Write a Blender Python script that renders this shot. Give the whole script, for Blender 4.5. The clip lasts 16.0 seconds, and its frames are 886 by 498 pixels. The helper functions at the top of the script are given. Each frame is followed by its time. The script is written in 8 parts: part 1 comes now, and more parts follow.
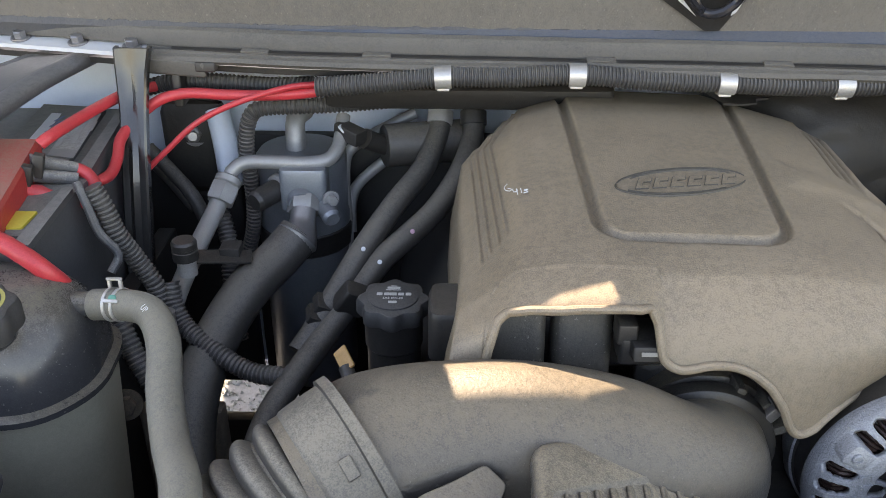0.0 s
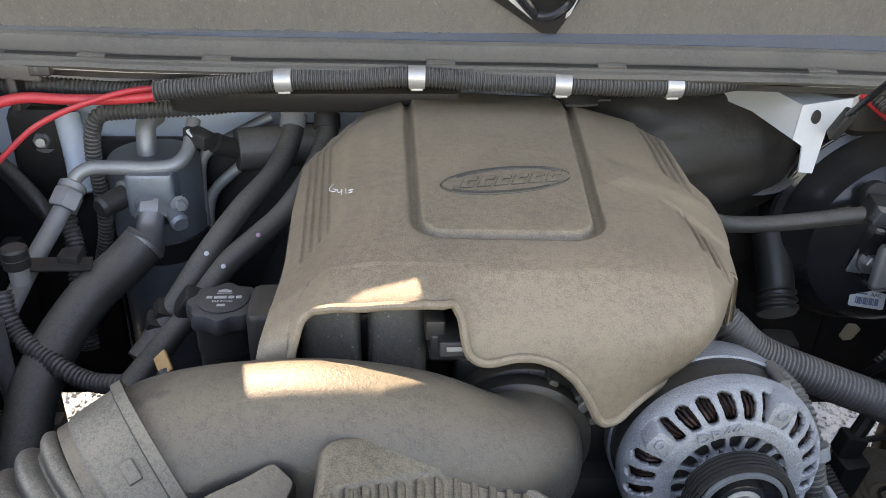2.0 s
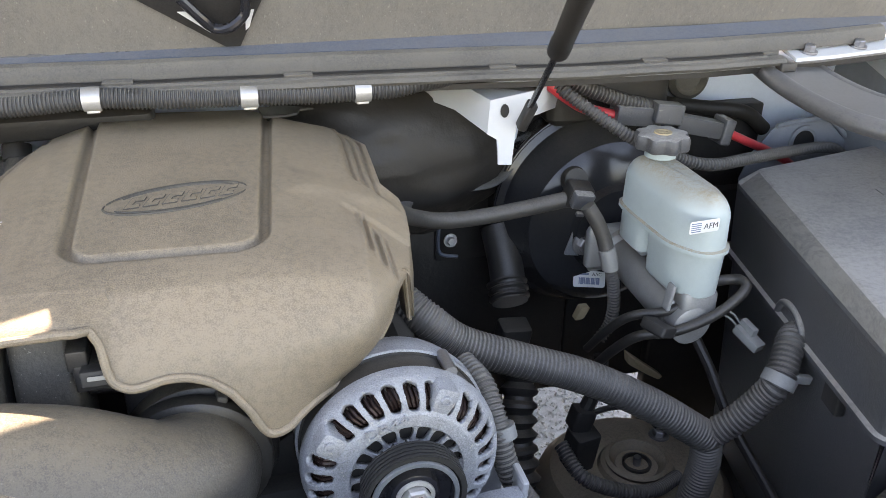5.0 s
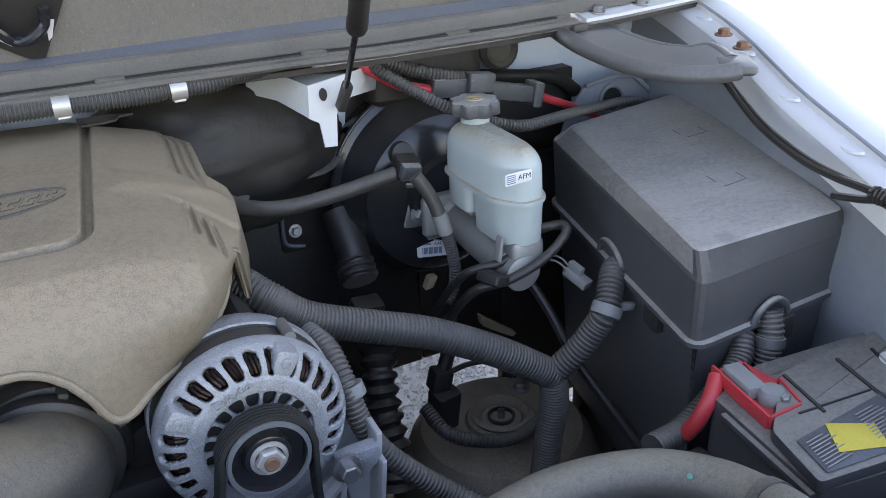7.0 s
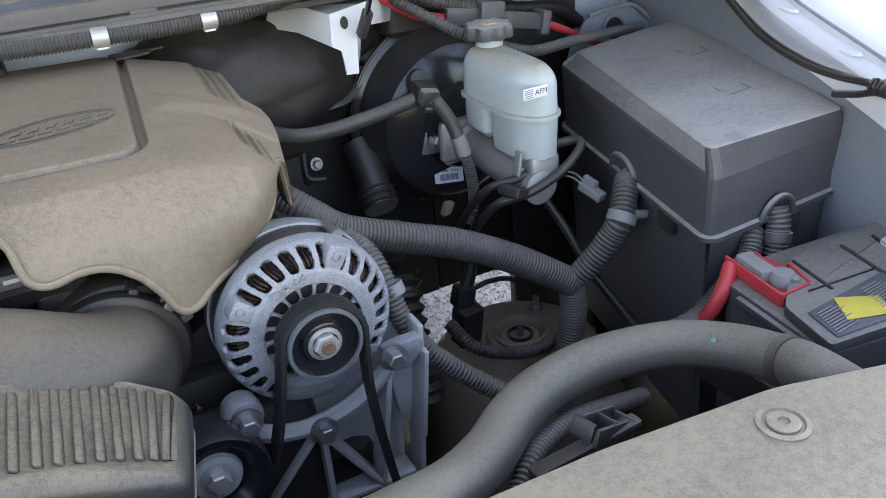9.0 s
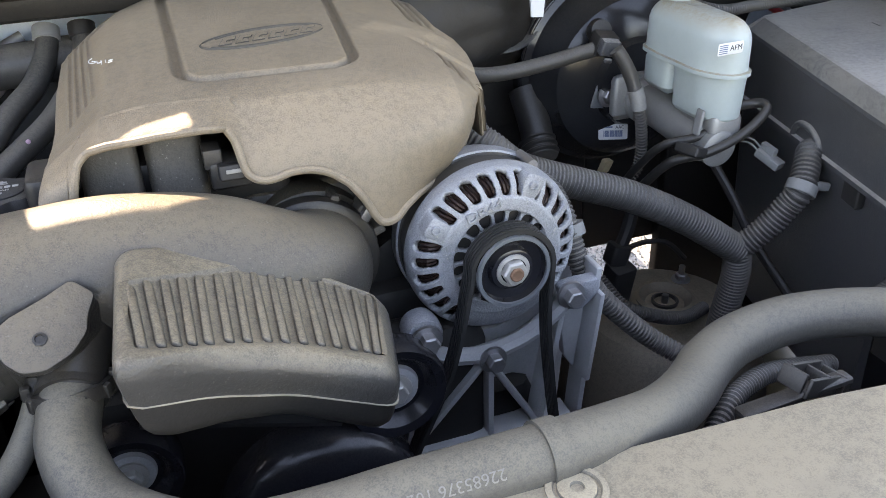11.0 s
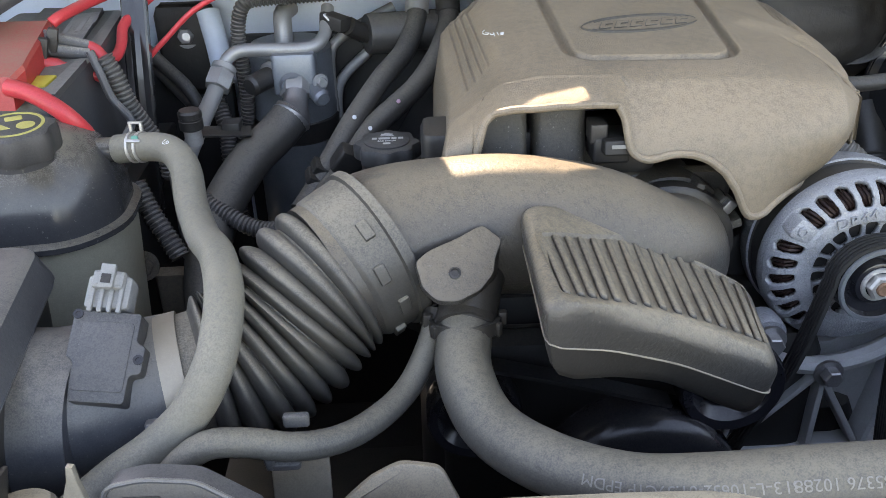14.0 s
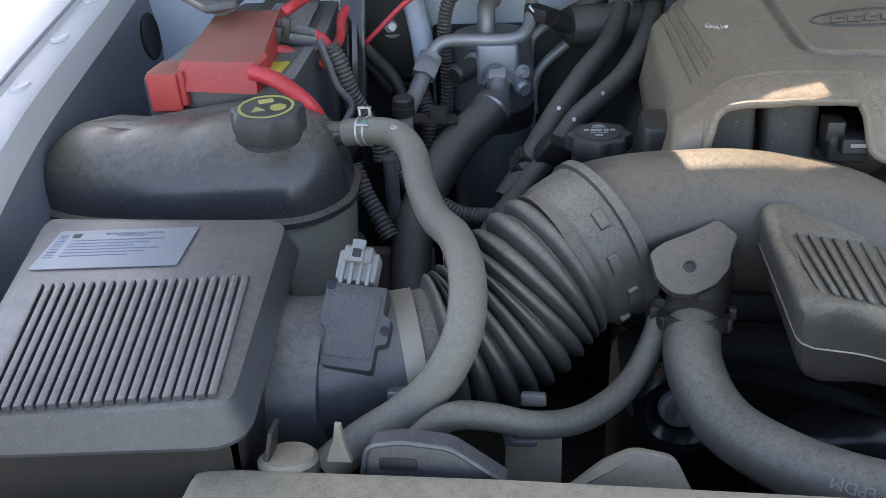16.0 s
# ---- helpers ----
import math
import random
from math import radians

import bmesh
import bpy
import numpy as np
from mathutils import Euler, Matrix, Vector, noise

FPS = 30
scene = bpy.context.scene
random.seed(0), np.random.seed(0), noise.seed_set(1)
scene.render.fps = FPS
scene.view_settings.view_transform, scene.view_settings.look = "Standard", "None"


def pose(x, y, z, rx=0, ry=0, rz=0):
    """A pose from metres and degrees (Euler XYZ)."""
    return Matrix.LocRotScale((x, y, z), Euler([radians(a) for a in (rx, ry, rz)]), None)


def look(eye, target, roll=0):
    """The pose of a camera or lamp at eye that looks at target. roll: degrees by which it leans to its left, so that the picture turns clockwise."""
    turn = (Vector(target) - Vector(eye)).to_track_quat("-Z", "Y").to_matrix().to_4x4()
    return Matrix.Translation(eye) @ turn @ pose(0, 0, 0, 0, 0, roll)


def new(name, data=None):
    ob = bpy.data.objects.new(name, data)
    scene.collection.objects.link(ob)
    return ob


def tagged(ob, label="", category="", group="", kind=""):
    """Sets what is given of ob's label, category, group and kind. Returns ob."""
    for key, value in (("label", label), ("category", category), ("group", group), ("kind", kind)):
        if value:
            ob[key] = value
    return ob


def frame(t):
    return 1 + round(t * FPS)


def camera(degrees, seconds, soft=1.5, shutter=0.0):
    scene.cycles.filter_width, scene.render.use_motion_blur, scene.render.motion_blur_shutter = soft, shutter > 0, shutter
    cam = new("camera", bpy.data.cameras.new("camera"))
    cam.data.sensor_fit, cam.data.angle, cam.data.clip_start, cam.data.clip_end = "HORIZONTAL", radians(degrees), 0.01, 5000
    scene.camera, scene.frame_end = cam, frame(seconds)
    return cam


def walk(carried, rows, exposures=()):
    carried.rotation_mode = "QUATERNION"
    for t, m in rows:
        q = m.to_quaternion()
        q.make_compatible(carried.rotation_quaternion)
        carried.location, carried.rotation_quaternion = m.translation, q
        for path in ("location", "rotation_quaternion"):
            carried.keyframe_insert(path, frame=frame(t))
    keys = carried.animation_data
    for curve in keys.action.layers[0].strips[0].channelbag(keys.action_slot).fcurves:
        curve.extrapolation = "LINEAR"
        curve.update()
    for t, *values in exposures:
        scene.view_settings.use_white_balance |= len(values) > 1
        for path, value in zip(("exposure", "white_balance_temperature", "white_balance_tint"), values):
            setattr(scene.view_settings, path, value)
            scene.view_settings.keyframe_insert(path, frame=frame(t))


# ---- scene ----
cam = camera(55.9, 16.0, 0.6)
PATH = [
    (0, (0.013, -0.01, 1.406), (0.006, 1.739, 0.436), 0.5),
    (0.5, (0.035, -0.011, 1.404), (0.055, 1.741, 0.441), 0.8),
    (1, (0.056, -0.015, 1.406), (0.118, 1.737, 0.443), 1.2),
    (1.5, (0.084, -0.012, 1.401), (0.181, 1.742, 0.445), 1.4),
    (2, (0.105, -0.019, 1.403), (0.242, 1.736, 0.453), 1.6),
    (2.5, (0.131, -0.024, 1.403), (0.29, 1.732, 0.459), 1.4),
    (3, (0.152, -0.025, 1.4), (0.378, 1.728, 0.464), 1.9),
    (3.5, (0.18, -0.03, 1.398), (0.442, 1.724, 0.473), 1.6),
    (4, (0.205, -0.035, 1.399), (0.541, 1.71, 0.48), 1.6),
    (4.5, (0.225, -0.038, 1.398), (0.643, 1.692, 0.487), 1.4),
    (5, (0.246, -0.041, 1.398), (0.734, 1.672, 0.49), 1.0),
    (5.2, (0.255, -0.044, 1.398), (0.774, 1.662, 0.492), 0.9),
    (7.3, (0.269, -0.117, 1.378), (1.048, 1.491, 0.481), -3.3),
    (7.5, (0.265, -0.125, 1.376), (1.042, 1.48, 0.47), -3.9),
    (8, (0.249, -0.148, 1.365), (1.03, 1.448, 0.445), -4.8),
    (8.2, (0.24, -0.152, 1.361), (1.018, 1.44, 0.434), -5.0),
    (10.3, (0.146, -0.139, 1.327), (0.844, 1.459, 0.348), -2.6),
    (10.5, (0.139, -0.135, 1.322), (0.81, 1.475, 0.344), -2.3),
    (11, (0.115, -0.133, 1.322), (0.67, 1.511, 0.329), -1.9),
    (11.5, (0.093, -0.131, 1.321), (0.556, 1.537, 0.319), -1.5),
    (12, (0.072, -0.134, 1.323), (0.434, 1.558, 0.319), -1.8),
    (12.5, (0.05, -0.137, 1.32), (0.329, 1.573, 0.322), -1.7),
    (13, (0.029, -0.142, 1.323), (0.227, 1.582, 0.329), -1.6),
    (13.5, (0.011, -0.142, 1.32), (0.146, 1.594, 0.336), -1.5),
    (14, (-0.008, -0.143, 1.321), (0.056, 1.599, 0.341), -1.4),
    (14.5, (-0.025, -0.148, 1.321), (-0.033, 1.596, 0.341), -1.4),
    (15, (-0.046, -0.153, 1.322), (-0.124, 1.586, 0.338), -1.5),
    (15.5, (-0.06, -0.157, 1.324), (-0.237, 1.574, 0.337), -2.6),
    (16, (-0.075, -0.159, 1.327), (-0.33, 1.563, 0.343), -3.6),
]
EXPOSURES = [(0.0, 2.6, 9100, 20), (3.5, 2.7, 9250, 20), (5.0, 2.98, 9300, 21), (7.5, 2.58, 8050, 20), (10.5, 2.98, 9150, 21), (13.0, 2.89, 9050, 20), (14.5, 2.79, 8950, 19), (16.0, 2.27, 7850, 18)]
walk(cam, [(t, look(eye, target, roll)) for t, eye, target, roll in PATH], EXPOSURES)

# ---------------------------------------------------------------- light
SUN_WAY = Vector((0.2, -0.66, -0.72)).normalized()
world = bpy.data.worlds.new("sky")
scene.world = world
world.use_nodes = True
wn = world.node_tree
sky = wn.nodes.new("ShaderNodeTexSky")
sky.sky_type = "NISHITA"
sky.sun_disc = False
sky.sun_elevation = math.asin(-SUN_WAY.z)
sky.sun_rotation = math.atan2(-SUN_WAY.x, -SUN_WAY.y)
wn.links.new(sky.outputs[0], wn.nodes["Background"].inputs[0])
wn.nodes["Background"].inputs[1].default_value = 0.15
sun = new("sun", bpy.data.lights.new("sun", "SUN"))
sun.data.energy, sun.data.angle, sun.data.color = 2.4, radians(0.5), (1.0, 0.95, 0.86)
sun.matrix_world = look((2, 6, 7), Vector((2, 6, 7)) + SUN_WAY)


# ---------------------------------------------------------------- materials
DUST = (0.30, 0.255, 0.185)


def mat(name, col, rough=0.5, metal=0.0, var=0.2, scale=30.0, dust=0.0, up=0.6, dustcol=DUST, bump=0.15, bscale=350.0, spots=0.0, coat=0.0, stretch=(1, 1, 1), wipe=0.0, scuff=0.0, even=0.0):
    """Procedural surface: base with two scales of variation, settled dust, fine relief."""
    m = bpy.data.materials.new(name)
    m.use_nodes = True
    nt = m.node_tree
    bs = nt.nodes["Principled BSDF"]
    bs.inputs["Metallic"].default_value = metal
    bs.inputs["Coat Weight"].default_value = coat
    co = nt.nodes.new("ShaderNodeTexCoord")
    mp = nt.nodes.new("ShaderNodeMapping")
    mp.inputs["Scale"].default_value = stretch
    nt.links.new(co.outputs["Object"], mp.inputs["Vector"])

    def noise_tex(sc, detail=5.0):
        n = nt.nodes.new("ShaderNodeTexNoise")
        n.inputs["Scale"].default_value, n.inputs["Detail"].default_value, n.inputs["Roughness"].default_value = sc, detail, 0.62
        nt.links.new(mp.outputs[0], n.inputs["Vector"])
        return n.outputs["Fac"]

    def ramp(src, lo, hi, a=0.0, b=1.0):
        r = nt.nodes.new("ShaderNodeMapRange")
        r.inputs["From Min"].default_value, r.inputs["From Max"].default_value = lo, hi
        r.inputs["To Min"].default_value, r.inputs["To Max"].default_value = a, b
        nt.links.new(src, r.inputs["Value"])
        return r.outputs["Result"]

    def maths(op, a, b):
        n = nt.nodes.new("ShaderNodeMath")
        n.operation, n.use_clamp = op, op != "MULTIPLY"
        for i, v in enumerate((a, b)):
            if isinstance(v, (int, float)):
                n.inputs[i].default_value = v
            else:
                nt.links.new(v, n.inputs[i])
        return n.outputs[0]

    def mix(fac, a, b):
        n = nt.nodes.new("ShaderNodeMix")
        n.data_type = "RGBA"
        nt.links.new(fac, n.inputs[0])
        for sock, v in ((n.inputs[6], a), (n.inputs[7], b)):
            if isinstance(v, tuple):
                sock.default_value = (*v, 1)
            else:
                nt.links.new(v, sock)
        return n.outputs[2]

    coarse, fine = noise_tex(scale), noise_tex(scale * 14, 3.0)
    dark = tuple(c * (1 - var) for c in col)
    light = tuple(min(1.0, c * (1 + var)) for c in col)
    micro = noise_tex(950.0, 2.0)
    blend = maths("ADD", ramp(coarse, 0.32, 0.68, 0, 0.4), maths("ADD", ramp(fine, 0.35, 0.65, 0, 0.25), ramp(micro, 0.36, 0.64, 0, 0.35)))
    colour = mix(blend, dark, light)
    if dust > 0:
        geo = nt.nodes.new("ShaderNodeNewGeometry")
        sep = nt.nodes.new("ShaderNodeSeparateXYZ")
        nt.links.new(geo.outputs["Normal"], sep.inputs[0])
        # settled dust thins on steep faces, which also paints in their shade
        lie = ramp(sep.outputs["Z"], 0.28, 0.93, 1 - up, 1.0)
        patch = maths("ADD", maths("ADD", ramp(noise_tex(scale * 0.35), 0.3, 0.62, 0.08 + 0.3 * even, 0.62), ramp(noise_tex(scale * 1.1, 8.0), 0.5, 0.56, 0.0, 0.12)), maths("ADD", ramp(fine, 0.38, 0.66, 0.0, 0.34), ramp(micro, 0.40, 0.64, 0.0, 0.46)))
        fac = maths("MULTIPLY", maths("MULTIPLY", lie, patch), dust)
        if wipe > 0:
            worn = maths("MULTIPLY", ramp(noise_tex(scale * 0.6, 7.0), 0.57, 0.61, 0.0, wipe), ramp(noise_tex(scale * 0.25, 2.0), 0.46, 0.56, 0.0, 1.0))
            fac = maths("MULTIPLY", fac, ramp(worn, 0.0, 1.0, 1.0, 0.0))
        colour = mix(fac, colour, dustcol)
        nt.links.new(ramp(fac, 0, 1, rough, min(0.95, rough + 0.25)), bs.inputs["Roughness"])
    else:
        nt.links.new(ramp(fine, 0.3, 0.7, max(0.03, rough - 0.08), min(1, rough + 0.1)), bs.inputs["Roughness"])
    if spots > 0:
        v = nt.nodes.new("ShaderNodeTexNoise")
        v.inputs["Scale"].default_value, v.inputs["Detail"].default_value = 420.0, 1.0
        nt.links.new(mp.outputs[0], v.inputs["Vector"])
        colour = mix(ramp(v.outputs["Fac"], 0.70, 0.74, 0, spots), colour, (0.55, 0.52, 0.46))
    if scuff > 0:
        mp2 = nt.nodes.new("ShaderNodeMapping")
        mp2.inputs["Rotation"].default_value, mp2.inputs["Scale"].default_value = (0.1, 0.2, 0.65), (1.0, 9.0, 3.0)
        nt.links.new(co.outputs["Object"], mp2.inputs["Vector"])
        line = nt.nodes.new("ShaderNodeTexNoise")
        line.inputs["Scale"].default_value, line.inputs["Detail"].default_value, line.inputs["Roughness"].default_value = 26.0, 9.0, 0.72
        nt.links.new(mp2.outputs[0], line.inputs["Vector"])
        colour = mix(ramp(line.outputs["Fac"], 0.63, 0.70, 0, scuff), colour, (0.36, 0.35, 0.32))
    nt.links.new(colour, bs.inputs["Base Color"])
    if bump > 0:
        bp = nt.nodes.new("ShaderNodeBump")
        bp.inputs["Strength"].default_value, bp.inputs["Distance"].default_value = bump, 0.001
        nt.links.new(noise_tex(bscale, 3.0), bp.inputs["Height"])
        nt.links.new(bp.outputs[0], bs.inputs["Normal"])
    return m


M_COVER = mat("dusty grey-tan engine plastic", (0.125, 0.105, 0.079), 0.4, dust=0.85, up=0.58, scale=12, var=0.18, dustcol=(0.372, 0.288, 0.198), wipe=0.35, bump=0.6, bscale=600, even=0.4)
# dark tone painted for the shadows of the badge relief
M_BADGE_SHADE = mat("badge relief shade", (0.035, 0.032, 0.028), 0.5, dust=0.25, up=0.5, scale=14)
M_PRINT = mat("pale moulded print", (0.48, 0.47, 0.44), 0.6, bump=0)
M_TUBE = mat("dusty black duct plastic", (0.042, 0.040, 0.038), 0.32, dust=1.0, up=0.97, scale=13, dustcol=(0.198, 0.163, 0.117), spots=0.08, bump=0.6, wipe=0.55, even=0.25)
# duct plastic again, with the box's brighter light put into the dust colour
M_RES = mat("lit dusty moulded plastic", (0.042, 0.041, 0.040), 0.32, dust=1.0, up=0.97, scale=15, dustcol=(0.292, 0.243, 0.172), spots=0.06, bump=0.6, wipe=0.35, even=0.3)
M_RUNNER = mat("dark dusty manifold plastic", (0.03, 0.029, 0.028), 0.5, dust=0.6, up=0.5, scale=22, dustcol=(0.17, 0.15, 0.12), spots=0.25, bump=0.5)
M_BLACK = mat("black plastic", (0.016, 0.016, 0.017), 0.40, dust=0.25, up=0.7, dustcol=(0.2, 0.17, 0.13), scale=25)
M_CAP = mat("matt black cap plastic", (0.030, 0.031, 0.034), 0.5, dust=0.35, up=0.7, dustcol=(0.20, 0.185, 0.16), scale=40)
M_SENSOR = mat("worn dark sensor plastic", (0.045, 0.047, 0.052), 0.38, dust=0.5, up=0.55, dustcol=(0.17, 0.16, 0.145), scale=30, scuff=0.25)
# black plastic, also used where deep shade is painted in
M_DEEP = mat("near-black plastic and deep shade", (0.014, 0.0135, 0.0135), 0.55, dust=0.22, up=0.8, dustcol=(0.12, 0.105, 0.085))
M_RUBBER = mat("black rubber hose", (0.030, 0.030, 0.031), 0.44, dust=0.7, up=0.8, dustcol=(0.21, 0.185, 0.15), scale=22)
M_HOSE = mat("dusty grey rubber hose", (0.060, 0.060, 0.058), 0.46, dust=0.95, up=0.8, dustcol=(0.205, 0.182, 0.138), scale=18, bump=0.3, wipe=0.12, even=0.6)
M_BELLOW = mat("dusty rubber bellows", (0.04, 0.04, 0.04), 0.42, dust=1.0, up=0.92, dustcol=(0.25, 0.22, 0.17), scale=25)
M_CONDUIT = mat("corrugated black conduit", (0.04, 0.04, 0.042), 0.40, dust=0.7, up=0.8, dustcol=(0.235, 0.215, 0.185), scale=25)
M_RED = mat("red cable insulation", (0.60, 0.038, 0.050), 0.36, dust=0.12, scale=30)
M_REDBOX = mat("dusty red plastic cover", (0.42, 0.032, 0.03), 0.45, dust=0.85, up=0.95, dustcol=(0.30, 0.17, 0.12), scale=18)
M_ALU = mat("oxidised cast aluminium", (0.29, 0.305, 0.33), 0.5, metal=0.35, dust=0.4, dustcol=(0.43, 0.435, 0.44), up=0.5, var=0.5, scale=45, bump=1.0, bscale=600, spots=0.55)
M_PIPE = mat("dull aluminium pipe", (0.33, 0.33, 0.325), 0.42, metal=0.4, dust=0.45, dustcol=(0.32, 0.29, 0.24), scale=40)
M_STEEL = mat("dull steel", (0.34, 0.34, 0.35), 0.38, metal=0.8, dust=0.2, scale=50)
M_CLIP = mat("zinc clip", (0.55, 0.54, 0.52), 0.4, metal=0.6, dust=0.25, scale=60)
M_TANCLIP = mat("dusty zinc band", (0.42, 0.38, 0.32), 0.45, metal=0.5, dust=0.5, scale=40)
M_WHITE = mat("white car paint", (0.62, 0.64, 0.66), 0.5, dust=0.3, up=0.4, dustcol=(0.42, 0.39, 0.33), var=0.07, scale=14, bump=0.05)
# white paint; the skylight's blue is mixed into its base colour
M_INNER = mat("white inner paint with skylight tint", (0.70, 0.78, 0.87), 0.35, dust=0.1, dustcol=(0.42, 0.38, 0.31), var=0.08, scale=9, bump=0.04)
M_SEAL = mat("weathered rubber seal", (0.06, 0.057, 0.052), 0.55, dust=0.75, up=0.75, dustcol=(0.235, 0.21, 0.17), scale=30, bump=0.4)
M_HOOD = mat("dusty hood underside", (0.13, 0.125, 0.12), 0.7, dust=0.55, up=0.2, dustcol=(0.27, 0.245, 0.20), scale=14, bump=0.5, spots=0.18, stretch=(1, 1, 0.35))
M_DARK_EDGE = mat("dark lining edge", (0.055, 0.06, 0.072), 0.6, dust=0.5, up=0.2, dustcol=(0.15, 0.14, 0.125), scale=60, bump=0.6, stretch=(1, 1, 0.3))
M_TANK = mat("dusty translucent black tank", (0.05, 0.051, 0.055), 0.2, dust=0.8, up=0.985, dustcol=(0.235, 0.203, 0.15), scale=10, spots=0.14, wipe=0.6)
M_TANKLOW = mat("yellowed tank plastic", (0.40, 0.385, 0.30), 0.38, dust=0.4, up=0.6, scale=14)
M_PALEHOSE = mat("dusty pale rubber hose", (0.13, 0.127, 0.112), 0.5, dust=0.9, up=0.7, dustcol=(0.255, 0.232, 0.178), scale=20, bump=0.6, bscale=500, even=0.6)
M_BOX = mat("dusty air box plastic", (0.055, 0.061, 0.072), 0.32, dust=0.6, up=0.92, dustcol=(0.29, 0.265, 0.22), scale=12, spots=0.08, wipe=0.5)
M_FUSE = mat("dusty fuse box plastic", (0.060, 0.062, 0.068), 0.34, dust=1.0, up=0.93, dustcol=(0.37, 0.35, 0.315), scale=12, spots=0.12, bump=0.5, bscale=700, scuff=0.5, wipe=0.3)
M_RESV = mat("milky reservoir plastic", (0.40, 0.465, 0.46), 0.32, dust=0.95, up=0.97, dustcol=(0.33, 0.262, 0.165), var=0.08, scale=12, bump=0.05)
M_SILVER = mat("silvery printed label", (0.27, 0.31, 0.345), 0.4, dust=0.25, var=0.08, scale=18, bump=0.02)
M_ACC = mat("dull grey painted metal", (0.21, 0.235, 0.265), 0.34, metal=0.5, dust=0.3, scale=40, bump=0.3)
M_LABEL = mat("white paper label", (0.72, 0.73, 0.73), 0.5, dust=0.1, var=0.05, bump=0.02)
M_INK = mat("dark print", (0.05, 0.055, 0.065), 0.6, bump=0)
M_BLUEINK = mat("blue-grey print", (0.16, 0.2, 0.3), 0.6, bump=0)
M_GREYINK = mat("pale grey print", (0.30, 0.29, 0.27), 0.6, bump=0)
M_FADED = mat("faded grey print", (0.215, 0.205, 0.18), 0.6, bump=0)
M_YELLOW = mat("yellow print", (0.42, 0.37, 0.11), 0.5, bump=0.02)
M_YEL2 = mat("yellow plastic tag", (0.75, 0.6, 0.06), 0.5, dust=0.2)
M_BATT = mat("dark grey battery case", (0.055, 0.057, 0.062), 0.42, dust=0.75, up=0.95, dustcol=(0.29, 0.275, 0.24), scale=14)
M_BATLAB = mat("dark blue-grey battery label", (0.055, 0.068, 0.088), 0.4, dust=0.3, dustcol=(0.27, 0.27, 0.26), scale=20)
M_COPPER = mat("varnished copper wire", (0.030, 0.016, 0.014), 0.35, metal=0.4, var=0.5, scale=120, bump=0.6, bscale=500)
M_PULLEY = mat("black painted pulley", (0.014, 0.015, 0.020), 0.2, dust=0.06, up=0.8, scale=30)
M_BELT = mat("ribbed belt rubber", (0.02, 0.02, 0.02), 0.55)
M_RUST = mat("rusty steel", (0.22, 0.12, 0.075), 0.7, metal=0.3, var=0.4, scale=80, bump=0.4)
M_TOWER = mat("dusty brown steel", (0.115, 0.096, 0.078), 0.5, dust=0.9, up=0.7, dustcol=(0.37, 0.305, 0.225), scale=18)
# darker copy of the inner paint: the apron's shade is in the colour
M_APRON = mat("shaded inner paint", (0.23, 0.26, 0.30), 0.45, dust=0.4, up=0.5, dustcol=(0.26, 0.24, 0.21), var=0.18, scale=7, bump=0.06)
M_STAY = mat("glossy black stamped steel", (0.03, 0.03, 0.031), 0.2, metal=0.3, dust=0.08, up=0.5, dustcol=(0.2, 0.18, 0.15), var=0.15, scale=60, coat=0.5)
M_BRACE = mat("dusty painted brace", (0.06, 0.063, 0.07), 0.34, dust=0.6, up=0.7, dustcol=(0.24, 0.23, 0.215), scale=16)
M_BOOST = mat("glossy black booster shell", (0.020, 0.021, 0.024), 0.18, dust=0.10, up=0.9, scale=20)
M_SHIELD = mat("black firewall insulation", (0.015, 0.0145, 0.014), 0.5, dust=0.3, up=0.45, dustcol=(0.075, 0.058, 0.042), scale=9, bump=0.6, bscale=160)
M_LIP = mat("dusty radiator cover plastic", (0.15, 0.14, 0.118), 0.48, dust=0.98, up=0.92, dustcol=(0.435, 0.362, 0.253), scale=9, var=0.12, wipe=0.2, bump=0.3, even=0.8)
# body paint with its bluish shade put into the colour
M_EDGE = mat("shaded body paint", (0.085, 0.11, 0.155), 0.35, dust=0.3, scale=20)
M_TAN = mat("tan primer steel", (0.42, 0.33, 0.2), 0.55, dust=0.2)
M_ORANGE = mat("faded orange plastic", (0.5, 0.27, 0.09), 0.5, dust=0.2)
M_GREYPL = mat("pale grey connector plastic", (0.23, 0.235, 0.235), 0.45, dust=0.4, dustcol=(0.27, 0.25, 0.21), scale=30)
M_GROUND = mat("pale bleached ground", (0.24, 0.23, 0.205), 0.9, var=0.3, scale=4, bump=0.8, bscale=60)
M_GRAVEL = mat("grey gravel", (0.30, 0.295, 0.28), 0.9, var=0.45, scale=60, bump=1.0, bscale=90)
M_GREEN = mat("green paint mark", (0.08, 0.27, 0.21), 0.5, bump=0)
M_PINK = mat("pink paint mark", (0.5, 0.3, 0.38), 0.5, bump=0)


# ---------------------------------------------------------------- mesh helpers
def smooth(me, angle=35):
    me.polygons.foreach_set("use_smooth", [True] * len(me.polygons))
    me.set_sharp_from_angle(angle=radians(angle))


def part(name, bm, material, parent=None, label="", angle=35):
    """Links a bmesh as one mesh object, under a thing or part if given."""
    me = bpy.data.meshes.new(name)
    bmesh.ops.recalc_face_normals(bm, faces=bm.faces)
    bm.to_mesh(me)
    bm.free()
    me.materials.append(material)
    smooth(me, angle)
    ob = new(name, me)
    if parent is not None:
        ob.parent = parent
        ob.matrix_parent_inverse = parent.matrix_world.inverted()
    return tagged(ob, label) if label else ob


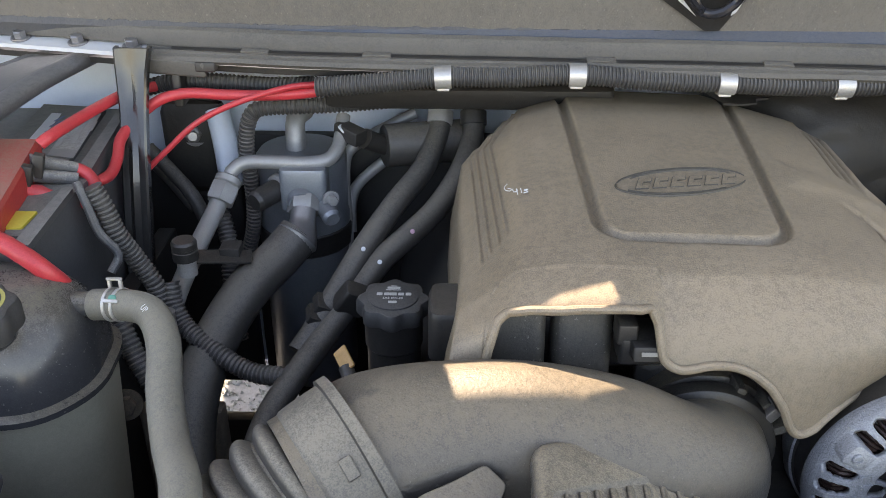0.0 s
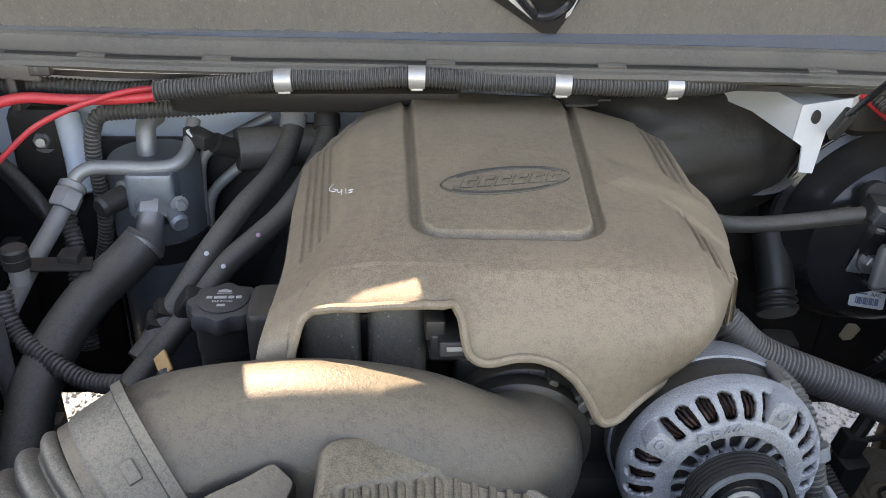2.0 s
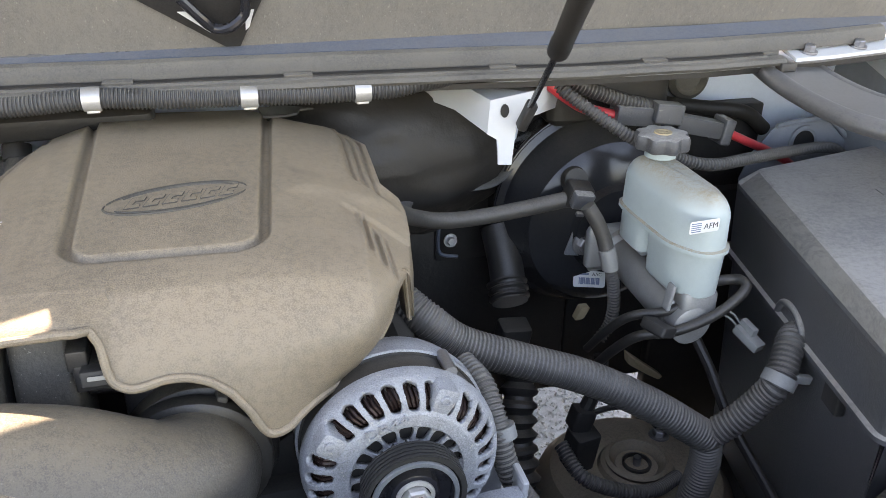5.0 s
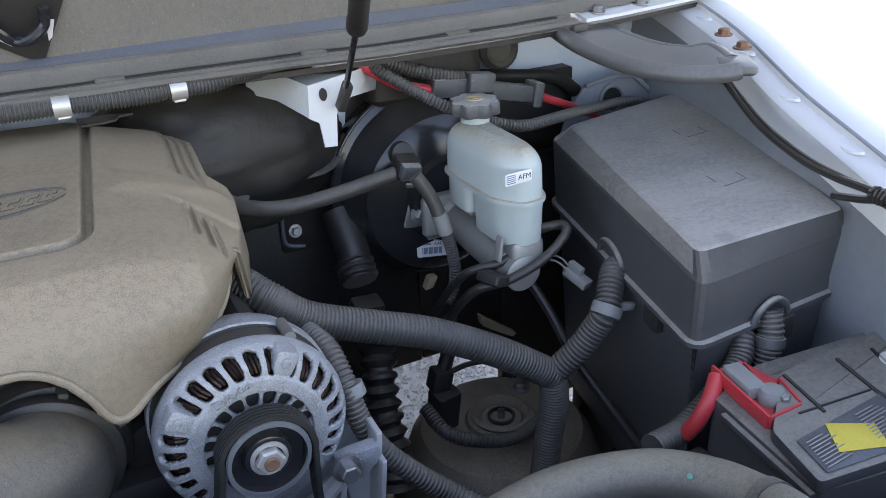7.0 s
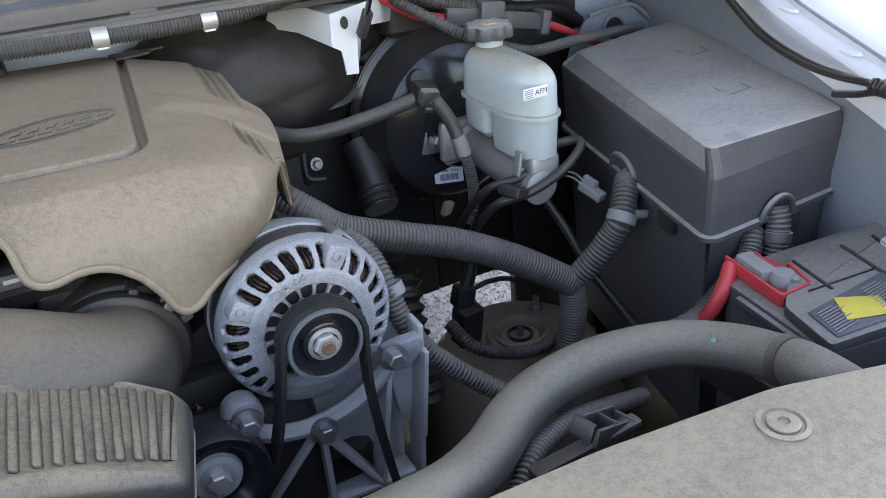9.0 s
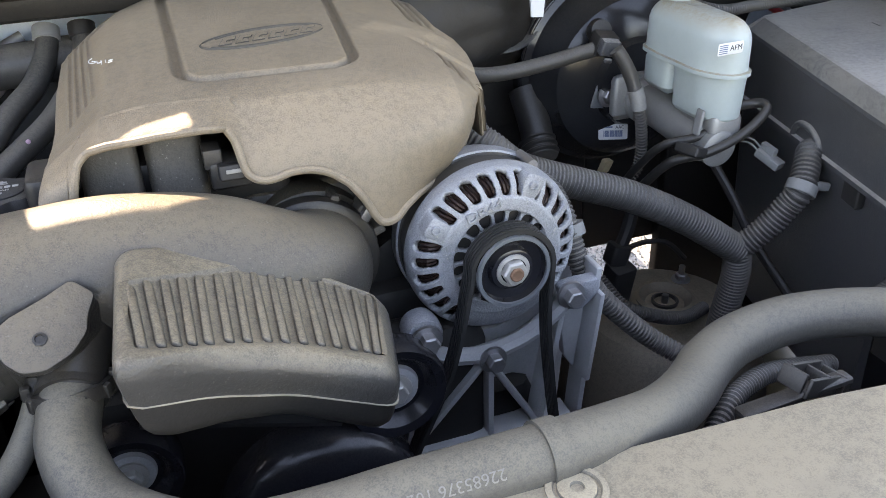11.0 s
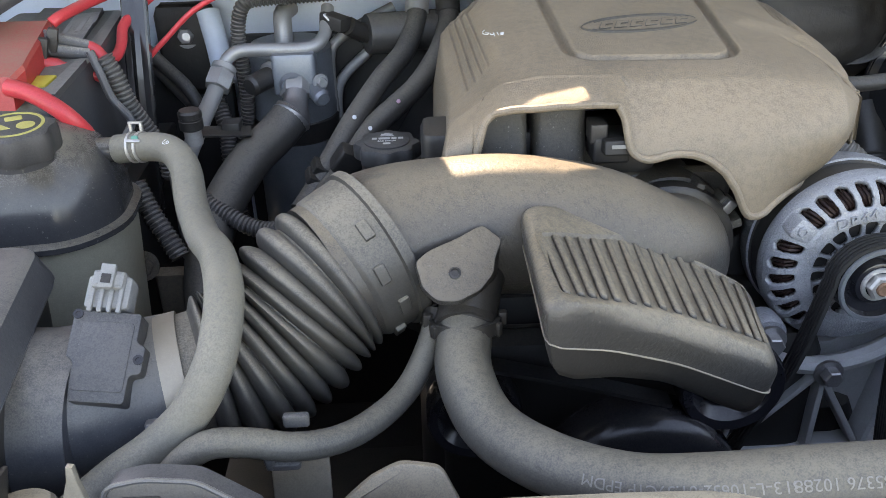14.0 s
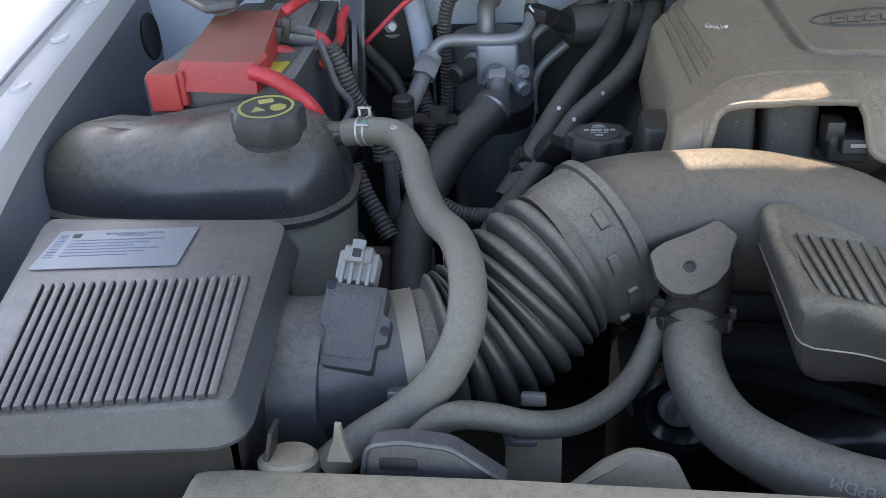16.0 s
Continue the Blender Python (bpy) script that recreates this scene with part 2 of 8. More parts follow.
def thing(name, label, category, at, group="", kind=""):
    """An Empty at the base of a thing that has parts."""
    ob = new(name)
    ob.empty_display_size = 0.02
    ob.matrix_world = Matrix.Translation(at)
    return tagged(ob, label, category, group, kind)


def lone(name, bm, material, label, category, group="", kind="", angle=35):
    return tagged(part(name, bm, material, None, "", angle), label, category, group, kind)


def join(*bms):
    """One bmesh out of several."""
    out = bmesh.new()
    for b in bms:
        me = bpy.data.meshes.new("tmp")
        b.to_mesh(me)
        b.free()
        out.from_mesh(me)
        bpy.data.meshes.remove(me)
    return out


def moved(bm, m):
    bmesh.ops.transform(bm, matrix=m, verts=bm.verts)
    return bm


def basis(origin, along, up=(0, 0, 1)):
    """A pose whose z runs along a way, and whose y lies near up."""
    z = Vector(along).normalized()
    x = Vector(up).cross(z)
    if x.length < 1e-4:
        x = Vector((1, 0, 0)).cross(z)
    x.normalize()
    y = z.cross(x)
    return Matrix.Translation(origin) @ Matrix((x, y, z)).transposed().to_4x4()


def spline(pts, step):
    """Even steps along a Catmull-Rom line through the points."""
    p = [Vector(q) for q in pts]
    p = [2 * p[0] - p[1], *p, 2 * p[-1] - p[-2]]
    fine = []
    for i in range(1, len(p) - 2):
        a, b, c, d = p[i - 1], p[i], p[i + 1], p[i + 2]
        for k in range(16):
            t = k / 16
            fine.append(0.5 * (2 * b + (c - a) * t + (2 * a - 5 * b + 4 * c - d) * t * t + (3 * b - a - 3 * c + d) * t ** 3))
    fine.append(p[-2])
    run = [0.0]
    for a, b in zip(fine, fine[1:]):
        run.append(run[-1] + (b - a).length)
    n = max(2, int(run[-1] / step))
    out, j = [], 0
    for k in range(n + 1):
        s = run[-1] * k / n
        while j < len(run) - 2 and run[j + 1] < s:
            j += 1
        w = (s - run[j]) / max(1e-9, run[j + 1] - run[j])
        out.append(fine[j].lerp(fine[j + 1], min(1, max(0, w))))
    return out


def sweep(line, radius, seg=14, cap=True, flat=1.0, wall=0.0):
    """A tube along a line of points; radius is a number or a function of (share, index)."""
    bm = bmesh.new()
    rings, normal = [], None
    n = len(line)
    for i, p in enumerate(line):
        t = (line[min(i + 1, n - 1)] - line[max(i - 1, 0)]).normalized()
        if normal is None:
            normal = t.cross(Vector((0, 0, 1)))
            if normal.length < 1e-3:
                normal = t.cross(Vector((0, 1, 0)))
        normal = (normal - t * normal.dot(t)).normalized()
        side = t.cross(normal)
        r = radius(i / (n - 1), i) if callable(radius) else radius
        rings.append([bm.verts.new(p + (normal * math.cos(a) + side * math.sin(a) * flat) * r) for a in (2 * math.pi * k / seg for k in range(seg))])
    for a, b in zip(rings, rings[1:]):
        for k in range(seg):
            bm.faces.new((a[k], a[(k + 1) % seg], b[(k + 1) % seg], b[k]))
    if cap:
        bm.faces.new(rings[0][::-1])
        bm.faces.new(rings[-1])
    return bm


def tube(pts, r, seg=14, step=0.006, cap=True, flat=1.0):
    return sweep(spline(pts, step), r, seg, cap, flat)


def corrugated(pts, r, pitch=0.0045, depth=0.0016, seg=14):
    """Split conduit: ridges and grooves along a line."""
    line = spline(pts, pitch / 4)
    shape = (0.0, 0.0, -depth, -depth)
    return sweep(line, lambda s, i: r + shape[i % 4], seg)


def lathe(profile, m, seg=32, cap=True):
    """A turned form from (radius, height) pairs, along the z of pose m."""
    bm = bmesh.new()
    rings = []
    for r, h in profile:
        rings.append([bm.verts.new(m @ Vector((r * math.cos(a), r * math.sin(a), h))) for a in (2 * math.pi * k / seg for k in range(seg))])
    for a, b in zip(rings, rings[1:]):
        for k in range(seg):
            bm.faces.new((a[k], a[(k + 1) % seg], b[(k + 1) % seg], b[k]))
    if cap:
        bm.faces.new(rings[0][::-1])
        bm.faces.new(rings[-1])
    return bm


def rounded(poly, r, n=4):
    """A polygon with its corners rounded."""
    out = []
    k = len(poly)
    for i in range(k):
        a, b, c = (Vector(poly[(i + d) % k]) for d in (-1, 0, 1))
        u, v = a - b, c - b
        q = min(r, 0.45 * u.length, 0.45 * v.length)
        p0, p1 = b + u.normalized() * q, b + v.normalized() * q
        for j in range(n + 1):
            t = j / n
            out.append(tuple(p0 * (1 - t) ** 2 + b * 2 * t * (1 - t) + p1 * t * t))
    return out


def loft(loops, m=Matrix(), cap=True):
    """Skin over loops of equal count."""
    bm = bmesh.new()
    rings = [[bm.verts.new(m @ Vector(p)) for p in loop] for loop in loops]
    k = len(rings[0])
    for a, b in zip(rings, rings[1:]):
        for i in range(k):
            bm.faces.new((a[i], a[(i + 1) % k], b[(i + 1) % k], b[i]))
    if cap:
        bm.faces.new(rings[0][::-1])
        bm.faces.new(rings[-1])
    return bm


def inset(poly, d):
    """A closed outline pulled in by d."""
    k = len(poly)
    area = sum(poly[i][0] * poly[(i + 1) % k][1] - poly[(i + 1) % k][0] * poly[i][1] for i in range(k))
    sgn = 1 if area > 0 else -1
    out = []
    for i in range(k):
        a, b, c = (Vector(poly[(i + e) % k][:2]) for e in (-1, 0, 1))
        n = Vector((0, 0))
        for q in (b - a, c - b):
            if q.length > 1e-7:
                n += Vector((-q.y, q.x)).normalized() * sgn
        if n.length > 1e-6:
            n.normalize()
        out.append(tuple(b + n * d))
    return out


def slab(poly, z0, z1, m=Matrix(), bevel=0.002, draft=0.0):
    """An outline raised from z0 to z1 with softened edges; draft pulls the top in."""
    q = inset(poly, draft)
    lo = [(*p, z0) for p in inset(poly, bevel)]
    loops = [lo, [(*p, z0 + bevel) for p in poly], [(*p, z1 - bevel) for p in q], [(*p, z1 - bevel * 0.3) for p in inset(q, bevel * 0.3)], [(*p, z1) for p in inset(q, bevel)]]
    return loft(loops, m)


def rect(w, d, r=0.0, n=4, cx=0.0, cy=0.0):
    p = [(cx - w / 2, cy - d / 2), (cx + w / 2, cy - d / 2), (cx + w / 2, cy + d / 2), (cx - w / 2, cy + d / 2)]
    return rounded(p, r, n) if r else p


def rbox(size, at, turn=(0, 0, 0), r=0.003, m=None):
    """A box with softened edges; at is its middle."""
    w, d, h = size
    return slab(rect(w, d, min(r, 0.4 * min(w, d)), 3), -h / 2, h / 2, m if m is not None else pose(*at, *turn), min(r * 0.7, 0.3 * h))


def beam(a, b, w, h, up=(0, 0, 1), r=0.002):
    """A softened bar from a to b."""
    a, b = Vector(a), Vector(b)
    return slab(rect(w, h, r, 2), 0, (b - a).length, basis(a, b - a, up), r * 0.6)


def hexhead(at, way, r, h):
    """A bolt head with its washer."""
    m = basis(at, way)
    return join(lathe([(r * 1.5, 0), (r * 1.55, h * 0.1), (r * 1.5, h * 0.25), (r * 0.9, h * 0.25)], m, 20), lathe([(r, h * 0.25), (r, h * 0.9), (r * 0.85, h), (r * 0.3, h)], m, 6))


def letters(text, size, depth=0.0004, align="CENTER"):
    """Writing as a mesh lying in the xy plane."""
    cu = bpy.data.curves.new("writing", "FONT")
    cu.body, cu.size, cu.extrude, cu.align_x, cu.align_y = text, size, depth, align, "CENTER"
    cu.resolution_u = 3
    ob = bpy.data.objects.new("writing", cu)
    scene.collection.objects.link(ob)
    dg = bpy.context.evaluated_depsgraph_get()
    dg.update()
    me = bpy.data.meshes.new_from_object(ob.evaluated_get(dg))
    bm = bmesh.new()
    bm.from_mesh(me)
    bpy.data.meshes.remove(me)
    bpy.data.objects.remove(ob)
    bpy.data.curves.remove(cu)
    return bm


def interp(x, table):
    return float(np.interp(x, [a for a, b in table], [b for a, b in table]))


# ---------------------------------------------------------------- ground and body shell
def ground_mesh():
    bm = bmesh.new()
    bmesh.ops.create_grid(bm, x_segments=60, y_segments=60, size=1.0)
    for v in bm.verts:
        far = 6.0 ** (max(abs(v.co.x), abs(v.co.y)) * 3.2)
        v.co.x, v.co.y = v.co.x * far, v.co.y * far
    return bm


lone("ground", ground_mesh(), M_GROUND, "pale bleached ground round the truck", "ground", kind="structure")


def pebble_field():
    verts, faces = [], []
    base = [(1, 0, 0), (-1, 0, 0), (0, 1, 0), (0, -1, 0), (0, 0, 1), (0, 0, -1)]
    tri = [(0, 2, 4), (2, 1, 4), (1, 3, 4), (3, 0, 4), (2, 0, 5), (1, 2, 5), (3, 1, 5), (0, 3, 5)]
    rng = random.Random(5)
    for _ in range(22000):
        x, y, s = rng.uniform(-1.1, 1.75), rng.uniform(1.1, 2.3), rng.uniform(0.004, 0.009)
        turn = Euler((rng.uniform(0, 6), rng.uniform(0, 6), rng.uniform(0, 6))).to_matrix()
        k = len(verts)
        for b in base:
            q = turn @ Vector((b[0] * s, b[1] * s * 0.8, b[2] * s * 0.28))
            verts.append((x + q.x, y + q.y, max(-0.002, 0.004 + q.z)))
        faces += [(a + k, b + k, c + k) for a, b, c in tri]
    k = len(verts)
    verts += [(-1.1, 0.5, 0.003), (1.75, 0.5, 0.003), (1.75, 2.35, 0.003), (-1.1, 2.35, 0.003)]
    faces.append((k, k + 1, k + 2, k + 3))
    me = bpy.data.meshes.new("gravel")
    me.from_pydata(verts, [], faces)
    me.materials.append(M_GRAVEL)
    return new("gravel", me)


tagged(pebble_field(), "loose grey gravel stones under the truck", "gravel", kind="stuff")

LIP = [(-0.62, 0.885), (-0.45, 0.84), (-0.28, 0.802), (-0.15, 0.782), (0.05, 0.772), (0.27, 0.762), (0.45, 0.752), (0.62, 0.738), (0.77, 0.735), (0.92, 0.745), (1.1, 0.775)]


def lip_y(x):
    return interp(x, LIP)


def strip(profile, x0, x1, n=60, dy=0.0, dz=0.0, wave=0.0, close=True):
    """A strip of constant section that follows the cowl's bow."""
    loops = []
    for i in range(n + 1):
        x = x0 + (x1 - x0) * i / n
        w = wave * noise.noise(Vector((x * 9, 3.1, 0)))
        loops.append([(x, lip_y(x) + dy + a, 1.165 + dz + b + w) for a, b in profile])
    return loft(loops)


def wall_slab(x0, x1, y, z0, z1, t=0.012):
    return rbox((x1 - x0, t, z1 - z0), ((x0 + x1) / 2, y + t / 2, (z0 + z1) / 2), r=0.004)


lone("wall_firewall", join(wall_slab(-0.75, 1.2, 0.935, 0.70, 1.165), rbox((1.95, 0.06, 0.008), (0.225, 0.91, 1.157), r=0.003)), M_INNER, "white painted sheet-steel firewall of the truck", "firewall", kind="structure")

cowl = thing("cowl", "dusty grey plastic cowl edge with a weathered rubber seal", "cowl", (0.25, 0.78, 1.165))
part("edge_trim", strip([(0, 0), (-0.002, 0.003), (0, 0.007), (0.010, 0.009), (0.0115, 0.0045), (0.015, 0.005), (0.016, 0.0115), (0.022, 0.013), (0.022, 0.0)], -0.29, 0.86, wave=0.0015), M_SEAL, cowl)
# added strip that keeps sun from leaking in behind the seal
part("sun_stop", strip([(0.018, -0.012), (0.018, -0.006), (0.165, -0.005), (0.165, -0.012)], -0.66, 1.1), M_BLACK, cowl, "dark strip added under the seal to stop the sun")
part("rubber_seal", strip([(0.017, 0.012), (0.0175, 0.021), (0.022, 0.027), (0.029, 0.029), (0.034, 0.026), (0.035, 0.014)], -0.62, 1.02, wave=0.001), M_SEAL, cowl)
part("end_flange", strip([(0.002, 0.002), (0.002, 0.006), (0.03, 0.012), (0.03, 0.008)], -0.66, -0.285, 14), M_WHITE, cowl, "white painted flange")
part("end_flange", strip([(0.002, 0.002), (0.002, 0.006), (0.03, 0.012), (0.03, 0.008)], 0.875, 1.12, 14), M_WHITE, cowl, "white painted flange")
# solid dark strip in place of a gap, its shade painted
part("seal_shade", strip([(0.033, 0.012), (0.034, 0.0245), (0.037, 0.0245), (0.037, 0.012)], -0.62, 1.02), M_DEEP, cowl, "dark strip painted for shade behind the seal")
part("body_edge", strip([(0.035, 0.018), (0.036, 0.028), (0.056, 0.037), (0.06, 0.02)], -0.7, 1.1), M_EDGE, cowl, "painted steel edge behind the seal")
# trim slots are raised dark strips that carry the slots' shade
for x0, x1 in ((-0.262, -0.190), (-0.163, -0.069), (-0.043, 0.148), (0.173, 0.315), (0.339, 0.521), (0.545, 0.690), (0.712, 0.835)):
    part("trim_slot", strip([(0.0085, 0.0085), (0.0085, 0.0118), (0.0135, 0.0128), (0.0150, 0.0090)], x0, x1, 24, wave=0.0012), M_DEEP, cowl, "dark strip painted for a shaded trim slot")
    part("slot_edge", strip([(0.0078, 0.0082), (0.0076, 0.0094), (0.0092, 0.0094), (0.0094, 0.0082)], x0 + 0.004, x1 - 0.004, 24, wave=0.0016), M_GREYPL, cowl, "thin pale edge")
for x, y in ((-0.43, 0), (-0.365, 0), (-0.305, 0)):
    part("bolt", hexhead((x, lip_y(x) + 0.014, 1.1735), (0, -0.15, 1), 0.0065, 0.009), M_STEEL, cowl, "steel bolt with rusty washer")
for x in (0.90, 0.975):
    part("bolt", hexhead((x, lip_y(x) + 0.014, 1.1735), (0, -0.15, 1), 0.0065, 0.009), M_STEEL, cowl)
for x in (-0.225, 0.862):
    part("retainer_clip", rbox((0.02, 0.012, 0.010), (x, lip_y(x) + 0.001, 1.163), r=0.002), M_BLACK, cowl)
part("trim_flap", rbox((0.075, 0.004, 0.016), (-0.262, lip_y(-0.262) - 0.001, 1.160), (8, 0, -12), r=0.003), M_SEAL, cowl)



def torn_strip(x0, x1, a, h0, h1, rag, seed):
    """A thin flap of the seal with a ragged lower edge."""
    loops = []
    n = int((x1 - x0) / 0.004)
    for i in range(n + 1):
        x = x0 + (x1 - x0) * i / n
        low = h0 + rag * (noise.noise(Vector((x * 38, seed, 0))) + 0.5 * noise.noise(Vector((x * 140, seed, 2))))
        y = lip_y(x) + a
        loops.append([(x, y, 1.165 + h1), (x, y - 0.002, 1.165 + h1), (x, y - 0.0035, 1.165 + low), (x, y - 0.0015, 1.165 + low)])
    return loft(loops)


part("torn_flap", torn_strip(-0.28, 0.84, 0.009, 0.006, 0.0105, 0.003, 1.7), M_SEAL, cowl, "ragged weathered rubber flap")
for x in (-0.176, -0.056, 0.160, 0.327, 0.533, 0.701):
    part("trim_tab", rbox((0.028, 0.008, 0.004), (x, lip_y(x) + 0.012, 1.1765), (12, 0, math.degrees(math.atan((lip_y(x + 0.05) - lip_y(x - 0.05)) / 0.1))), r=0.001), M_SEAL, cowl)

# the raised hood: dusty inner face towards the bay, white skin outside, made-up slot that lets the sun in
LEAN_H = 0.45
HOOD_H = 1.25


def hood_point(x, h, off=0.0):
    return Vector((x, lip_y(x) * 0.5 + 0.384 + 0.046 - LEAN_H * h + off * 0.91, 1.197 + h + off * 0.41))


# slanting gap added in both sheets to shape sunlight: x, lower and upper edge
GAP = [(-0.0847, 0.2065, 0.2438), (-0.078, 0.206, 0.2438), (-0.042, 0.2037, 0.2418), (-0.0037, 0.2012, 0.2350), (0.0207, 0.1966, 0.2235), (0.0398, 0.1924, 0.2120), (0.0495, 0.1902, 0.2050)]


def hood_sheet(off, thick, x0=-0.68, x1=1.16):
    bm = bmesh.new()
    lo, hi = [(q[0], q[1]) for q in GAP], [(q[0], q[2]) for q in GAP]
    xs = sorted({x0 + (x1 - x0) * i / 34 for i in range(35)} | {q[0] for q in GAP})
    hs = [-0.02, 0, 0.04, 0.09, "lo", "hi", 0.4, 0.7, 1.0, HOOD_H]
    for lay in (off, off + thick):
        g = [[bm.verts.new(hood_point(x, interp(x, lo) if h == "lo" else interp(x, hi) if h == "hi" else h, lay)) for h in hs] for x in xs]
        for i in range(len(xs) - 1):
            for j in range(len(hs) - 1):
                if hs[j] == "lo" and GAP[0][0] <= xs[i] < GAP[-1][0]:
                    continue
                bm.faces.new((g[i][j], g[i + 1][j], g[i + 1][j + 1], g[i][j + 1]))
    return bm


def edge_strip():
    """Dark strip along the lower edge of the hood lining, with a ragged upper line."""
    loops = []
    for i in range(420):
        x = -0.66 + 1.80 * i / 419
        top = 0.0005 + 0.0025 * noise.noise(Vector((x * 30, 1, 0))) + 0.0025 * noise.noise(Vector((x * 220, 4, 0)))
        loops.append([hood_point(x, -0.021, -0.003), hood_point(x, -0.004, -0.0045), hood_point(x, top, -0.0006), hood_point(x, top, 0.004), hood_point(x, -0.021, 0.004)])
    return loft(loops)


hood = thing("hood", "raised truck hood with a dusty dark grey inner face", "hood", (0.25, 0.81, 1.2))
part("inner_panel", hood_sheet(0.0, 0.012), M_HOOD, hood)
part("edge_strip", edge_strip(), M_DARK_EDGE, hood, "dark strip along the lower edge")
part("outer_skin", hood_sheet(0.03, 0.002), M_WHITE, hood, "white painted outer skin")


def hv(x, h, off):
    return hood_point(x, h, -off)


def hood_plate(pts, off, thick):
    return loft([[hv(x, h, off) for x, h in pts], [hv(x, h, off + thick) for x, h in pts]])


# unidentified v-shaped panel and hook on the inner face
part("v_plate", hood_plate([(0.262, 0.004), (0.276, 0.004), (0.31, 0.075), (0.2, 0.075), (0.185, 0.056)], 0.002, 0.002), M_BLACK, hood, "smooth dark v-shaped plate")
# white plates stand in for daylight showing through the hood
part("sliver", hood_plate([(0.221, 0.043), (0.240, 0.028), (0.249, 0.021), (0.228, 0.043)], 0.005, 0.001), M_LABEL, hood, "white sliver painted for daylight behind the hood")
part("sliver", hood_plate([(0.291, 0.043), (0.286, 0.026), (0.282, 0.022), (0.283, 0.043)], 0.005, 0.001), M_LABEL, hood, "white sliver painted for daylight behind the hood")
part("v_hook", tube([hv(0.225, 0.06, 0.012), hv(0.243, 0.04, 0.014), hv(0.252, 0.03, 0.012), hv(0.266, 0.033, 0.018), hv(0.281, 0.042, 0.012), hv(0.284, 0.06, 0.012)], 0.005, 10), M_PULLEY, hood, "glossy black hook")

# cab behind the hood
lone("wall_cab", join(rbox((2.0, 0.5, 0.02), (0.22, 1.22, 1.19), r=0.006)), M_WHITE, "white painted body panel behind the engine bay", "body panel", kind="structure")


def fender(side, line, name, label):
    """Inner lip, crest and outer fall of a front fender along its line of (x, y, z)."""
    th = thing(name, label, "fender", line[1], "front fenders")
    pts = spline(line, 0.03)
    prof = [(-0.004, -0.03), (0.0, -0.002), (0.004, 0.001), (0.028, 0.003), (0.033, 0.010), (0.044, 0.013), (0.066, 0.013), (0.078, 0.006), (0.088, -0.02), (0.098, -0.12), (0.102, -0.25)]
    loops = [[(p.x + side * a, p.y, p.z + b) for a, b in prof] for p in pts]
    bm = bmesh.new()
    rows = [[bm.verts.new(q) for q in l] for l in loops]
    for a, b in zip(rows, rows[1:]):
        for i in range(len(prof) - 1):
            bm.faces.new((a[i], a[i + 1], b[i + 1], b[i]))
    part("outer_panel", bm, M_WHITE, th)
    bm = bmesh.new()
    inner = [(0.0, -0.02), (0.006, -0.06), (0.0, -0.12), (0.012, -0.2), (0.0, -0.45), (0.0, -0.7)]
    rows = [[bm.verts.new((p.x + side * a, p.y, p.z + b)) for a, b in inner] for p in pts]
    for a, b in zip(rows, rows[1:]):
        for i in range(len(inner) - 1):
            bm.faces.new((a[i], a[i + 1], b[i + 1], b[i]))
    part("inner_apron", bm, M_APRON, th, "inner apron, shade put into its paint colour")
    return th


RF = [(1.10, 0.98, 1.18), (1.0400, 0.7086, 1.1365), (0.98, 0.5346, 1.1021), (0.945, 0.4086, 1.0789), (0.92, 0.3111, 1.0585), (0.875, 0.16, 1.02), (0.85, -0.1, 0.99), (0.82, -0.5, 0.95)]
LF = [(-0.62, 0.98, 1.15), (-0.575, 0.7412, 1.1237), (-0.54, 0.5348, 1.1006), (-0.515, 0.4179, 1.0854), (-0.49, 0.2, 1.02), (-0.47, -0.1, 0.99), (-0.45, -0.5, 0.95)]
right_fender = fender(1, RF, "fender", "white front fender with a sunlit painted top edge")
left_fender = fender(-1, LF, "fender", "white front fender with a sunlit painted top edge and inner wall")
for p in spline(RF, 0.11)[2:6]:
    part("flange_dimple", lathe([(0.008, -0.002), (0.007, 0.0008), (0.005, 0.001), (0.0035, 0.0), (0.001, 0.0)], Matrix.Translation(p + Vector((0.018, 0, 0.0035))) @ Matrix.Scale(1.8, 4, (0, 1, 0)), 20), M_WHITE, right_fender, "pressed dimple")
part("flange_line", sweep([p + Vector((0.033, 0, 0.0085)) for p in spline(RF, 0.03)], 0.0022, 8), M_APRON, right_fender, "grey line painted for the flange ridge")
for p in spline(LF, 0.11)[2:6]:
    part("flange_dimple", lathe([(0.008, -0.002), (0.007, 0.0008), (0.005, 0.001), (0.0035, 0.0), (0.001, 0.0)], Matrix.Translation(p + Vector((-0.018, 0, 0.0035))) @ Matrix.Scale(1.8, 4, (0, 1, 0)), 20), M_WHITE, left_fender, "pressed dimple")
part("flange_line", sweep([p + Vector((-0.033, 0, 0.0085)) for p in spline(LF, 0.03)], 0.0022, 8), M_APRON, left_fender, "grey line painted for the flange ridge")
part("drain_hole", lathe([(0.020, -0.004), (0.022, 0.0), (0.0205, 0.002), (0.017, 0.0005), (0.004, 0.0)], basis((-0.566, 0.8168, 1.0674), (1, 0, 0)) @ Matrix.Scale(1.35, 4, (0, 1, 0)), 28), M_DEEP, left_fender, "dark oval hole in the apron")
for q in ((1.0073, 0.6511, 1.1500), (0.9921, 0.6045, 1.1450)):
    part("bolt", hexhead(q, (0, 0, 1), 0.007, 0.008), M_RUST, right_fender, "rusty bolt")

